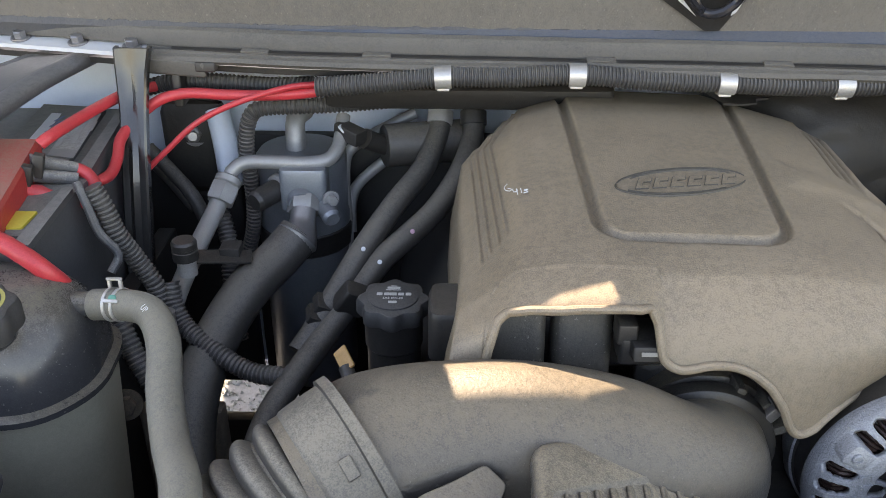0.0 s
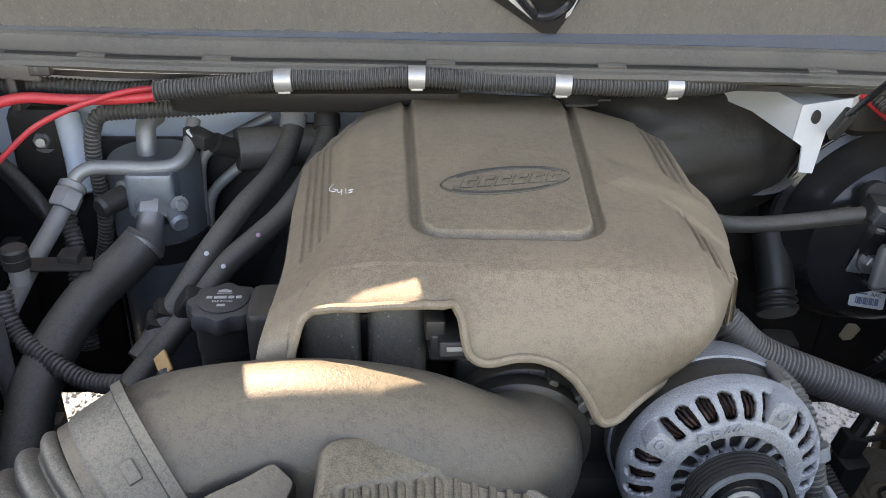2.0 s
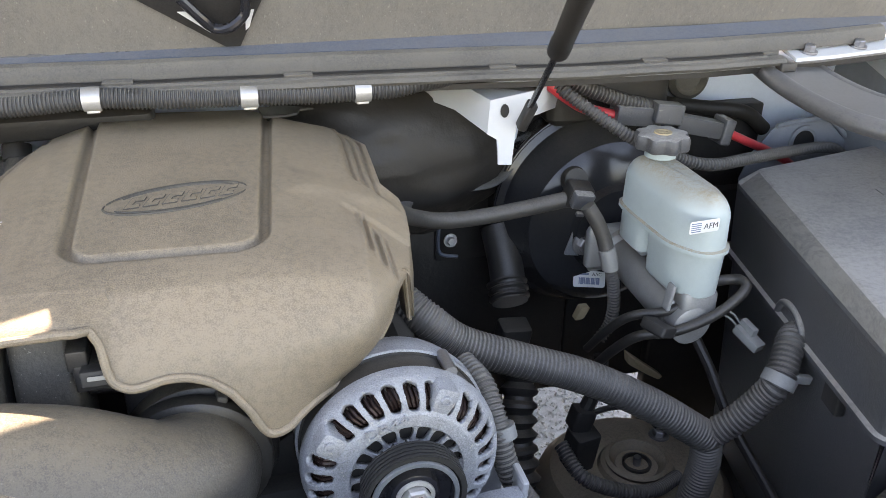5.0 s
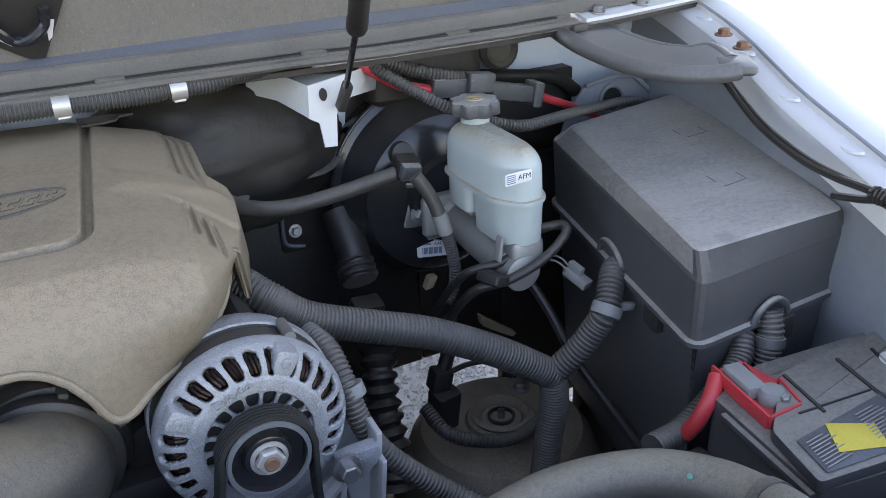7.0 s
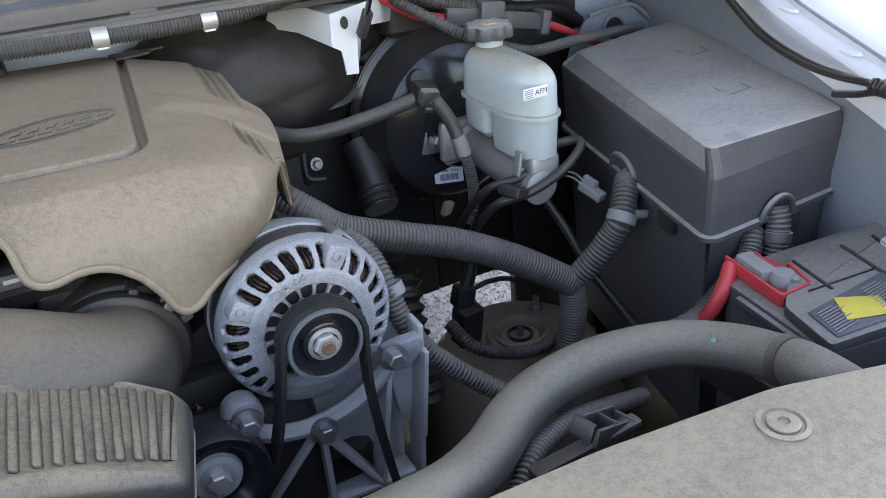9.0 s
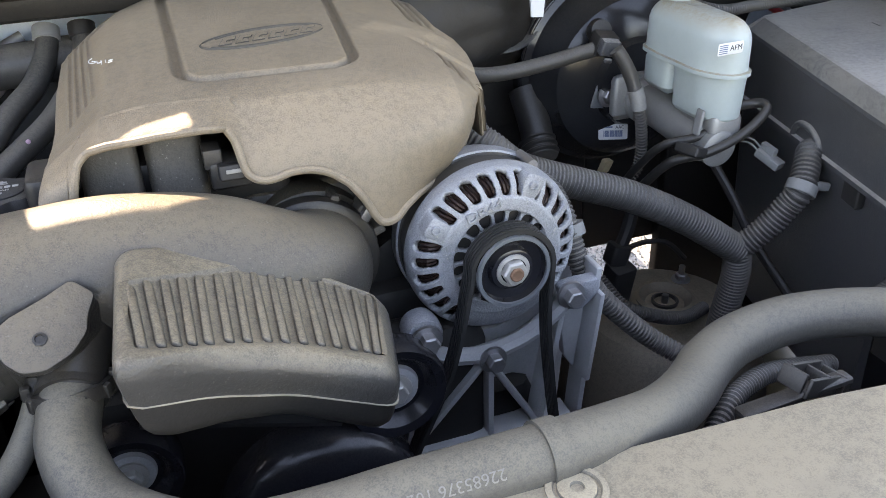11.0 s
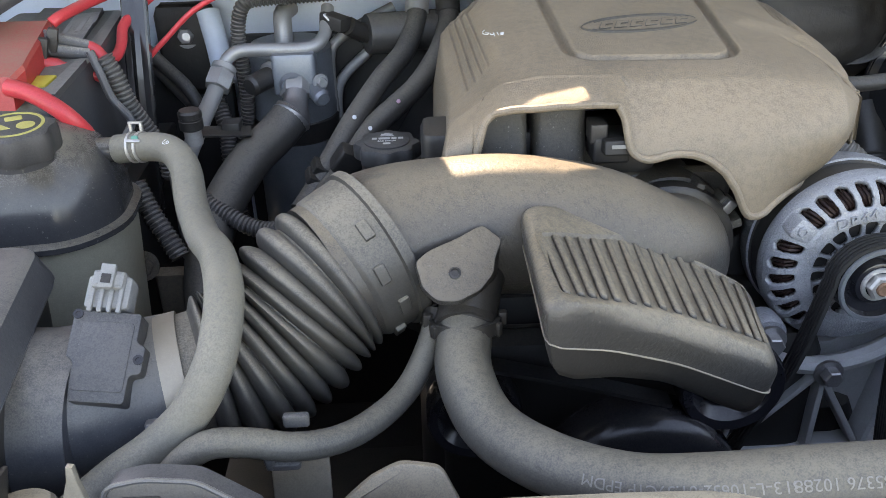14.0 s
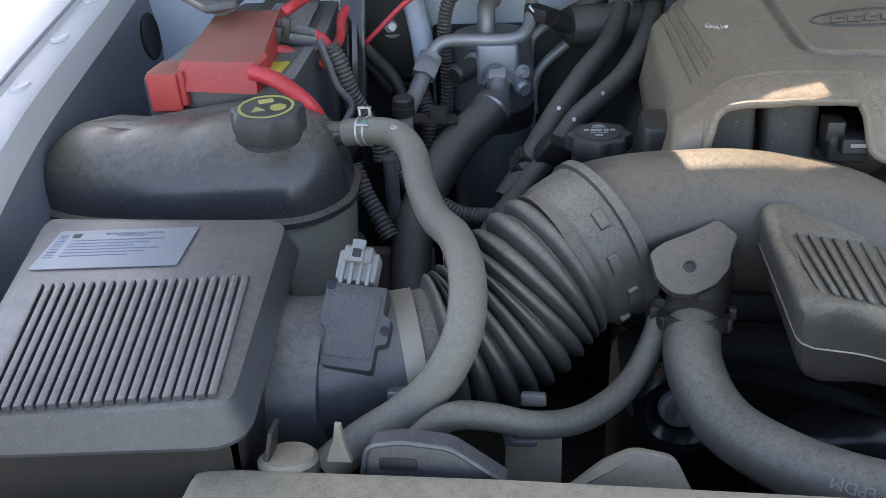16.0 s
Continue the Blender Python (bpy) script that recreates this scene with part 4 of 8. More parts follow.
part("hose", sweep(line, bellow_r, 40), M_BELLOW, bellows)
m0 = basis(line[6], line[20] - line[0])
for k in range(5):
    a = radians(200 + 30 * k)
    part("tab", rbox((0.014, 0.005, 0.008), (0, 0, 0), r=0.001, m=m0 @ Matrix.Rotation(a, 4, "Z") @ pose(0, 0.0595, 0.012 + 0.006 * (k % 2))), M_BELLOW, bellows)
clamp_m = basis(line[-9], line[-1] - line[-17])
worm_clamp = thing("hose_clamp", "silver worm-drive hose clamp on the bellows", "hose clamp", line[-9])
part("band", lathe([(0.0495, -0.007), (0.0515, -0.007), (0.0515, 0.007), (0.0495, 0.007)], clamp_m, 40, False), M_TANCLIP, worm_clamp)
part("screw_housing", rbox((0.018, 0.012, 0.03), (0, 0, 0), r=0.002, m=Matrix.Translation((-0.172, 0.266, 0.962)) @ pose(0, 0, 0, -8, 0, 0)), M_STEEL, worm_clamp)

maf = thing("maf_sensor", "dark plastic mass air flow sensor tube with pale connector", "air flow sensor", (-0.23, 0.3, 0.95))
part("tube", lathe([(0.080, -0.048), (0.0715, -0.036), (0.0635, -0.022), (0.0575, -0.004), (0.0540, 0.018), (0.0525, 0.045), (0.0520, 0.060), (0.0508, 0.062), (0.0508, 0.092), (0.049, 0.094)], basis((-0.262, 0.301, 0.960), (1, 0.2, 0.03)), 40), M_BOX, maf)
SB = basis((-0.2030, 0.2885, 1.0120), (0.05, -0.62, 0.78), (0.1, 0.78, 0.62))
part("sensor_box", slab(rounded([(-0.024, 0.027), (0.018, 0.027), (0.018, 0.008), (0.024, 0.006), (0.024, -0.012), (0.017, -0.013), (0.017, -0.031), (-0.017, -0.031), (-0.019, -0.006), (-0.024, -0.003)], 0.003), -0.012, 0.006, SB, 0.0015), M_SENSOR, maf, "scuffed dark sensor cover")
part("cover_panel", slab(rect(0.032, 0.044, 0.003, 3, -0.001, -0.002), 0.006, 0.0068, SB, 0.0004), M_SENSOR, maf, "scuffed raised panel")
part("connector", join(slab(rect(0.028, 0.022, 0.003), -0.010, 0.006, SB @ pose(-0.006, 0.040, 0.0), 0.002), slab(rect(0.020, 0.012, 0.002), -0.005, 0.011, SB @ pose(-0.006, 0.047, 0), 0.002)), M_GREYPL, maf, "pale grey plastic connector")
for q in ((-0.021, 0.024), (0.021, -0.003)):
    part("screw", lathe([(0.0032, 0), (0.0032, 0.0012), (0.0016, 0.0012), (0.0014, 0.0004), (0.0004, 0.0004)], SB @ pose(*q, 0.006), 12), M_PULLEY, maf)
for k in range(4):
    part("connector_rib", rbox((0.0026, 0.022, 0.003), (0, 0, 0), r=0.0006, m=SB @ pose(-0.0150 + 0.0060 * k, 0.037, 0.007)), M_GREYPL, maf)
part("connector_latch", rbox((0.009, 0.016, 0.004), (0, 0, 0), r=0.0008, m=SB @ pose(-0.006, 0.048, 0.0125)), M_GREYPL, maf)
part("connector_slot", rbox((0.006, 0.006, 0.001), (0, 0, 0), r=0.0004, m=SB @ pose(-0.006, 0.046, 0.0148)), M_DEEP, maf)

airbox = thing("air_filter_box", "dusty grey ribbed plastic air filter box with paper label", "air filter box", (-0.4, 0.28, 0.8))
AB = [(-0.476, 0.390), (-0.272, 0.390), (-0.242, 0.170), (-0.408, 0.152)]
ab = rounded(AB, 0.02, 5)
part("lid", loft([[(x, y, 1.014) for x, y in inset(ab, -0.004)], [(x, y, 1.017) for x, y in inset(ab, -0.005)], [(x, y, 1.030) for x, y in ab], [(x, y, 1.038) for x, y in inset(ab, 0.003)], [(x, y, 1.042) for x, y in inset(ab, 0.009)]]), M_BOX, airbox)
part("outlet", loft([[(-0.285 + 0.02 * k, 0.296 + (0.062 - 0.003 * k) * math.cos(a), 0.957 + (0.060 - 0.0025 * k) * math.sin(a)) for a in (2 * math.pi * j / 32 for j in range(32))] for k in range(4)]), M_BOX, airbox)
part("base", loft([[(x, y, 0.70) for x, y in inset(ab, 0.03)], [(x, y, 1.0145) for x, y in inset(ab, 0.002)]]), M_BLACK, airbox, "black lower half")
RT0, RT1, RB0, RB1 = (Vector(q) for q in ((-0.4159, 0.2826, 1.0430), (-0.2764, 0.2973, 1.0430), (-0.3776, 0.1568, 1.0430), (-0.255, 0.1751, 1.0430)))
for k in range(21):
    f = k / 20
    part("rib", beam(RT0.lerp(RT1, f), RB0.lerp(RB1, f), 0.0048, 0.0044, r=0.0012), M_BOX, airbox)
for k in range(7):
    part("base_rib", rbox((0.003, 0.016, 0.12), (-0.40 + 0.026 * k, 0.166 + 0.003 * k, 0.950), (-8, 12, 0), r=0.001), M_BLACK, airbox)
label = thing("emission_label", "white printed paper label on the air filter box", "label", (-0.42, 0.35, 1.0425))
LB = pose(-0.387, 0.339, 1.0428, 0, 0, 5)
part("paper", slab(rect(0.106, 0.056, 0.002, 3, 0, -0.004), 0, 0.0006, LB, 0.0002), M_SILVER, label)
part("heading", moved(letters("VEHICLE EMISSION CONTROL\nINFORMATION", 0.0034, 0.0001), LB @ pose(0.006, 0.0155, 0.0008)), M_BLUEINK, label)
for k in range(6):
    part("line_of_print", rbox((0.07 - 0.01 * (k % 3), 0.0012, 0.0003), (0, 0, 0), r=0.0004, m=LB @ pose(-0.003 - 0.005 * (k % 3), 0.008 - 0.0045 * k, 0.0008)), M_BLUEINK, label)
for k in range(9):
    part("code_bar", rbox((0.007, 0.0015, 0.0003), (0, 0, 0), r=0.0003, m=LB @ pose(-0.0465, 0.016 - 0.004 * k, 0.0008)), M_BLUEINK, label)
part("stamp", rbox((0.006, 0.006, 0.0003), (0, 0, 0), r=0.001, m=LB @ pose(-0.037, 0.0155, 0.0008)), M_INK, label)

# resonator box with its ribbed top
RM = Matrix(((0.9075, 0, 0, 0.061), (0, 1, 0, 0.306), (-0.42, 0, 1, 1.071), (0, 0, 0, 1)))
RES = rounded([(0.0030, 0.0620), (0.0700, 0.1010), (0.1185, 0.1062), (0.1655, 0.0820), (0.1980, 0.0650), (0.1760, -0.0365), (0.1041, -0.0370), (0.0491, -0.0485), (0.0005, -0.0700)], 0.013, 5)
resonator = thing("resonator_box", "dusty dark plastic resonator box with a ribbed top", "resonator", (0.13, 0.28, 0.98))


def radial(poly, d, h, n=132, mid=(0.092, 0.012)):
    """An outline met by n rays from its middle, pulled in by d, at height h; the rear corner bulges up."""
    out = []
    for k in range(n):
        u = Vector((math.cos(2 * math.pi * k / n), math.sin(2 * math.pi * k / n)))
        best = 0.0
        for p, q in zip(poly, poly[1:] + poly[:1]):
            a, e = Vector(p[:2]) - Vector(mid), Vector(q[:2]) - Vector(p[:2])
            den = u.x * e.y - u.y * e.x
            if abs(den) > 1e-12:
                f = (a.x * e.y - a.y * e.x) / den
                g = (a.x * u.y - a.y * u.x) / den
                if f > 0 and -1e-6 <= g <= 1 + 1e-6:
                    best = max(best, f)
        x, y = mid[0] + u.x * (best - d), mid[1] + u.y * (best - d)
        rise = 0.13 * max(0.0, y - 0.046) * min(1.0, max(0.0, (0.130 - x) / 0.06)) if h > -0.02 else 0.0
        out.append((x, y, h + rise))
    return out


RIBS = [(0.0137, 0.0159), (0.0185, -0.0462), (0.0243, 0.0256), (0.0288, -0.0414), (0.0349, 0.0316), (0.0371, -0.0382), (0.0458, 0.0377), (0.0459, -0.0348), (0.0571, 0.0441), (0.0557, -0.0316), (0.0701, 0.0515), (0.0679, -0.0266), (0.0830, 0.0580), (0.0793, -0.0234), (0.0960, 0.0628), (0.0919, -0.0196), (0.1086, 0.0664), (0.1036, -0.0176), (0.1215, 0.0685), (0.1154, -0.0163), (0.1344, 0.0696), (0.1273, -0.0151), (0.1463, 0.0685), (0.1383, -0.0149), (0.1587, 0.0666), (0.1494, -0.0148), (0.1711, 0.0647), (0.1586, -0.0155), (0.1812, 0.0599), (0.1656, -0.0165)]
PANEL = rounded([(0.0085, 0.0180), *[(x + 0.001, y + 0.0045) for x, y in RIBS[4:-4:4]], (0.1862, 0.0612), (0.1705, -0.0205), *[(x, y - 0.0045) for x, y in RIBS[-5:3:-4]], (0.0146, -0.0505)], 0.005, 3)
edge = [(0.003, -0.030), (0.001, -0.020), (0.0, -0.0135), (0.0008, -0.0095), (0.003, -0.0058), (0.0058, -0.0028), (0.0088, -0.0009), (0.0112, 0.0)]
part("lid", loft([radial(RES, d, h) for d, h in edge] + [radial(PANEL, d, h) for d, h in ((-0.0015, 0.0002), (-0.0005, -0.0002), (0.0006, -0.0018), (0.002, -0.0024))], RM), M_RES, resonator, angle=50)
part("seam", loft([radial(RES, d, h) for d, h in ((0.003, -0.0308), (0.0018, -0.0305), (0.0018, -0.0299), (0.003, -0.0296))], RM), M_TANCLIP, resonator, "pale seam line")
part("tub", loft([radial(RES, d, h) for d, h in ((0.034, -0.0585), (0.022, -0.0575), (0.014, -0.0545), (0.009, -0.049), (0.006, -0.042), (0.0035, -0.031))], RM), M_BLACK, resonator, "black lower half")
for a, b in zip(RIBS[::2], RIBS[1::2]):
    a, b = Vector((*a, -0.0012)), Vector((*b, -0.0012))
    mid, w = (a + b) / 2, (a - b).normalized()
    ridge = rect(0.0066, (a - b).length + 0.003, 0.003, 4)
    turn = RM @ Matrix.Translation(mid) @ Matrix.Rotation(math.atan2(-w.x, w.y), 4, "Z")
    part("rib", loft([[(x, y, h) for x, y in inset(ridge, d)] for d, h in ((0.0, -0.0014), (0.0004, 0.0003), (0.0010, 0.0011), (0.0019, 0.0015))], turn), M_RES, resonator, angle=60)

# ---------------------------------------------------------------- alternator and belt drive
ALT = Vector((0.354, 0.424, 0.967))
alternator = thing("alternator", "bare cast aluminium alternator with cooling slots and black pulley", "alternator", (0.347, 0.46, 0.88))
AM = basis(ALT, (0, -1, 0.03)) @ Matrix.Scale(0.95, 4)


def polar(r, a, h):
    return Vector((r * math.cos(a), r * math.sin(a), h))


def housing_mesh():
    """Cast front bell with two rings of round-ended cooling slots."""
    prof = [(0.018, 0.001), (0.029, 0.001), (0.0305, -0.0005), (0.044, -0.0005), (0.0455, 0.0015), (0.056, 0.0015), (0.0575, 0.0005), (0.066, -0.0015), (0.0725, -0.005), (0.077, -0.0105), (0.0798, -0.017), (0.081, -0.024), (0.081, -0.029)]
    run = [0.0]
    for p, q in zip(prof, prof[1:]):
        run.append(run[-1] + math.hypot(q[0] - p[0], q[1] - p[1]))
    n_s, n_a = 84, 560
    plain = [(57, 71), (140, 154), (236, 320)]
    bm = bmesh.new()
    rows = []
    for i in range(n_s + 1):
        s = run[-1] * i / n_s
        r, h = interp(s, list(zip(run, [p[0] for p in prof]))), interp(s, list(zip(run, [p[1] for p in prof])))
        rows.append((s, r, [bm.verts.new(AM @ polar(r, 2 * math.pi * k / n_a, h)) for k in range(n_a)]))

    def slot(s, r, a):
        for n, s0, s1, w, out in ((28, 0.0425, 0.0675, 0.0051, True), (18, 0.0125, 0.0280, 0.0056, False)):
            if out and any(p <= a <= q for p, q in plain):
                continue
            c = (round(a / 360 * n - 0.5) + 0.5) * 360 / n
            x = radians(a - c - (3.5 * (s - s0) / (s1 - s0) if out else 0)) * r
            hw = w * (r / 0.072 if out else (r / 0.040) ** 1.5)
            t = min(max(s, s0 + hw), s1 - hw)
            if math.hypot(x, s - t) < hw:
                return True
        return False

    for (s0, r0, p), (s1, r1, q) in zip(rows, rows[1:]):
        for k in range(n_a):
            if not slot((s0 + s1) / 2, (r0 + r1) / 2, (k + 0.5) * 360 / n_a):
                bm.faces.new((p[k], p[(k + 1) % n_a], q[(k + 1) % n_a], q[k]))
    bmesh.ops.delete(bm, geom=[v for v in bm.verts if not v.link_faces], context="VERTS")
    for _ in range(7):
        bmesh.ops.smooth_vert(bm, verts=[v for v in bm.verts if v.is_boundary], factor=0.5, use_axis_x=True, use_axis_y=True, use_axis_z=True)
    return bm


face = part("front_housing", housing_mesh(), M_ALU, alternator, angle=60)
wall = face.modifiers.new("thickness", "SOLIDIFY")
wall.thickness, wall.offset = 0.005, -1.0
for a, l in ((64, 0.0800), (147, 0.0790)):
    part("boss", slab(rounded([(0.058, -0.008), (0.058, 0.008), (l, 0.010), (l, -0.010)], 0.005), -0.02, 0.0005, AM @ pose(0, 0, 0, 0, 0, a), 0.002), M_ALU, alternator)
part("cast_square", join(*[beam(AM @ Vector(p), AM @ Vector(q), 0.0012, 0.001, r=0.0003) for p, q in zip(((-0.052, 0.012, 0.002), (-0.043, 0.015, 0.002), (-0.046, 0.024, 0.002), (-0.055, 0.021, 0.002)), ((-0.043, 0.015, 0.002), (-0.046, 0.024, 0.002), (-0.055, 0.021, 0.002), (-0.052, 0.012, 0.002)))]), M_ALU, alternator)
part("casting_number", moved(letters("DR44", 0.0150, 0.0017), AM @ pose(0, 0, 0, 0, 0, 108 - 90) @ pose(0.0, 0.0505, 0.0018) @ Matrix.Scale(0.8, 4, (0, 1, 0))), M_ALU, alternator, "raised casting number")
winding = part("winding", join(*[sweep(spline([AM @ polar(0.048, a, -0.016), AM @ polar(0.056, a + 0.05, -0.0085), AM @ polar(0.066, a + 0.10, -0.0105), AM @ polar(0.071, a + 0.13, -0.022)], 0.006), 0.0017, 6) for a in (2 * math.pi * k / 110 for k in range(110))]), M_COPPER, alternator, "dark copper windings behind the slots")
tagged(winding, "dark copper windings behind the slots", kind="stuff")
# near-black ring stands in for the shaded hollow of the housing
part("winding_bed", lathe([(0.046, -0.018), (0.060, -0.0135), (0.0715, -0.0185), (0.0715, -0.026)], AM, 48, False), M_DEEP, alternator, "dark ring painted for shade behind the windings")
part("core", lathe([(0.05, -0.006), (0.05, -0.02), (0.01, -0.02)], AM, 32), M_DEEP, alternator)
part("stator", lathe([(0.079, -0.028), (0.0765, -0.0285), (0.0765, -0.052), (0.079, -0.0525)], AM, 64, False), M_BLACK, alternator, "dark laminated stator band")
part("rear_housing", lathe([(0.079, -0.0525), (0.081, -0.053), (0.081, -0.066), (0.076, -0.082), (0.06, -0.095), (0.0, -0.095)], AM, 64, False), M_ALU, alternator)
part("rear_fin", join(*[beam(AM @ polar(0.072, a, -0.068), AM @ polar(0.062, a, -0.093), 0.004, 0.01) for a in (radians(q) for q in range(20, 161, 12))]), M_ALU, alternator)
for a in (64, 147):
    part("through_bolt", lathe([(0.0045, -0.012), (0.0045, 0.0022), (0.0038, 0.0030), (0.0026, 0.0030), (0.0024, 0.0012), (0.0008, 0.0012)], AM @ pose(0.0705 * math.cos(radians(a)), 0.0705 * math.sin(radians(a)), 0), 16), M_ALU, alternator)
part("long_bolt", sweep([AM @ polar(0.081, radians(58), -0.028), AM @ polar(0.081, radians(58), -0.056)], 0.005, 12), M_STEEL, alternator)
part("pulley", lathe([(0.022, 0.004), (0.033, 0.006), (0.0345, 0.008), (0.0345, 0.028), (0.033, 0.030), (0.0305, 0.030), (0.029, 0.022), (0.021, 0.020), (0.019, 0.026), (0.0165, 0.027), (0.012, 0.027)], AM, 40), M_PULLEY, alternator, "black grooved pulley")
part("pulley_rim", lathe([(0.0302, 0.0285), (0.0305, 0.0308), (0.0335, 0.0308), (0.0345, 0.028)], AM, 40, False), M_ACC, alternator, "bare steel pulley rim")
part("pulley_washer", lathe([(0.0155, 0.024), (0.0155, 0.0272), (0.0148, 0.0282), (0.0118, 0.0285)], AM, 28, False), M_CLIP, alternator, "bright steel washer")
part("pulley_nut", lathe([(0.0118, 0.02), (0.0118, 0.033), (0.0100, 0.035), (0.0068, 0.035), (0.0064, 0.0335)], AM, 6), M_CLIP, alternator, "bright hexagonal nut")
part("shaft_end", lathe([(0.0064, 0.0335), (0.0062, 0.0365), (0.0050, 0.0372), (0.0030, 0.0365), (0.0008, 0.0365)], AM, 18), M_RUST, alternator, "rusty shaft end")

bracket = thing("alternator_bracket", "ribbed grey cast aluminium accessory bracket", "bracket", (0.35, 0.47, 0.75))
M_CAST = mat("grey cast bracket", (0.46, 0.475, 0.49), 0.5, metal=0.12, dust=0.3, scale=40, bump=0.4, bscale=700)
part("hollow", rbox((0.16, 0.01, 0.20), (0.335, 0.478, 0.76), r=0.004), M_CAST, bracket, "recessed cast web")
part("back_plate", slab(rounded([(-0.095, 0.03), (-0.088, 0.0), (-0.05, -0.012), (0.03, -0.012), (0.075, 0.06), (0.105, 0.06), (0.085, -0.24), (-0.02, -0.26), (-0.09, -0.13)], 0.01), -0.03, -0.02, Matrix.Translation((0.347, 0.452, 0.872)) @ pose(0, 0, 0, 90, 0, 0) @ pose(0, 0, 0), 0.003), M_CAST, bracket)
BR = lambda x, z, y=0.44: (0.347 + x, y, 0.872 + z)
part("rim_arc", sweep(spline([BR(-0.062, 0.01, 0.432), BR(-0.035, -0.003, 0.432), BR(0.0, -0.007, 0.432), BR(0.04, 0.004, 0.432), BR(0.075, 0.03, 0.432)], 0.006), 0.0085, 8), M_CAST, bracket)
for a, b in ((BR(0.0, -0.01), BR(0.0, -0.21)), (BR(0.0, -0.01), BR(-0.085, -0.105)), (BR(0.0, -0.02), BR(0.055, -0.115)), (BR(-0.085, -0.105), BR(0.085, -0.105)), (BR(-0.085, -0.105), BR(-0.01, -0.19)), (BR(0.105, 0.06), BR(0.085, -0.22)), (BR(0.07, 0.02), BR(0.05, -0.11)), (BR(-0.062, 0.01), BR(-0.085, -0.105))):
    part("rib", beam(a, b, 0.006, 0.026, up=(0, 1, 0), r=0.002), M_CAST, bracket)
EAR = Matrix.Translation((0.347, 0.43, 0.872)) @ pose(0, 0, 0, 90, 0, 0)
part("ear_plate", slab(rounded([(0.0633, 0.0493), (0.0773, 0.0521), (0.1030, 0.0522), (0.1044, 0.0366), (0.0864, 0.0222), (0.0711, 0.0256)], 0.004), -0.008, 0.008, EAR, 0.003), M_ALU, bracket)
part("side_web", slab(rounded([(0.0714, 0.0267), (0.1030, 0.0380), (0.1026, -0.0217), (0.0915, -0.0584), (0.0805, -0.0405)], 0.003), -0.022, -0.010, EAR, 0.002), M_CAST, bracket)
part("side_rib", beam((0.4504, 0.43, 0.9111), (0.4404, 0.43, 0.816), 0.005, 0.03, up=(0, 1, 0), r=0.002), M_CAST, bracket)
part("ear_left", lathe([(0.0160, -0.01), (0.0172, 0.0), (0.0168, 0.009), (0.0155, 0.0115), (0.010, 0.012)], basis((0.281, 0.425, 0.911), (0, -1, 0)), 24), M_ALU, bracket)
for q, r in (((0.281, 0.410, 0.911), 0.009), ((0.4165, 0.415, 0.9202), 0.0085), ((0.347, 0.425, 0.862), 0.0085), (BR(0.062, -0.125, 0.428), 0.008)):
    part("bolt", hexhead(q, (0, -1, 0.03), r, 0.014), M_STEEL, bracket, "zinc hex bolt")


def belt_line(pts, w=0.018, t=0.0035):
    """A flat belt along points, standing on edge along y."""
    line = spline(pts, 0.01)
    loops = []
    for i, p in enumerate(line):
        d = (line[min(i + 1, len(line) - 1)] - line[max(i - 1, 0)])
        d.y = 0
        n = Vector((-d.z, 0, d.x)).normalized() * t / 2
        y = Vector((0, w / 2, 0))
        loops.append([p + n + y, p + n - y, p - n - y, p - n + y])
    return loft(loops)


BY = 0.406
arc = [(ALT.x + 0.0365 * math.cos(a), BY, ALT.z + 0.0365 * math.sin(a)) for a in (radians(q) for q in range(-12, 190, 20))]
belt = thing("serpentine_belt", "black ribbed rubber serpentine belt on the pulleys", "belt", (0.34, BY, 0.72))
BELT = [(0.415, BY, 0.72), (0.40, BY, 0.80), (0.389, BY, 0.90), *arc, (0.300, BY, 0.88), (0.262, BY, 0.79), (0.24, BY, 0.72)]
part("band", belt_line(BELT), M_BELT, belt)
for k in range(5):
    part("rib", belt_line([(x, y - 0.0070 + 0.0035 * k, z) for x, y, z in BELT], 0.0020, 0.0050), M_BELT, belt)
lone("lower_belt_run", belt_line([(0.05, 0.40, 0.905), (0.12, 0.40, 0.885), (0.2, 0.40, 0.86)]), M_BELT, "black rubber belt run below the resonator", "belt")


def idler(at, r, name, label, groove=True):
    th = thing(name, label, "pulley", at)
    m = basis(at, (0, -1, 0.03))
    part("wheel", lathe([(r * 0.3, -0.012), (r * 0.96, -0.012), (r, -0.01), (r, 0.012), (r * 0.95, 0.016), (r * 0.78, 0.014), (r * 0.6, 0.004), (r * 0.5, 0.003)], m, 40), M_PULLEY, th)
    part("hub", lathe([(r * 0.5, 0.002), (r * 0.46, 0.007), (r * 0.2, 0.008)], m, 32), M_CAST, th, "dull metal hub")
    part("bolt", hexhead(m @ Vector((0, 0, 0.007)), (0, -1, 0.03), min(0.010, r * 0.22), 0.011), M_CLIP, th)
    return th


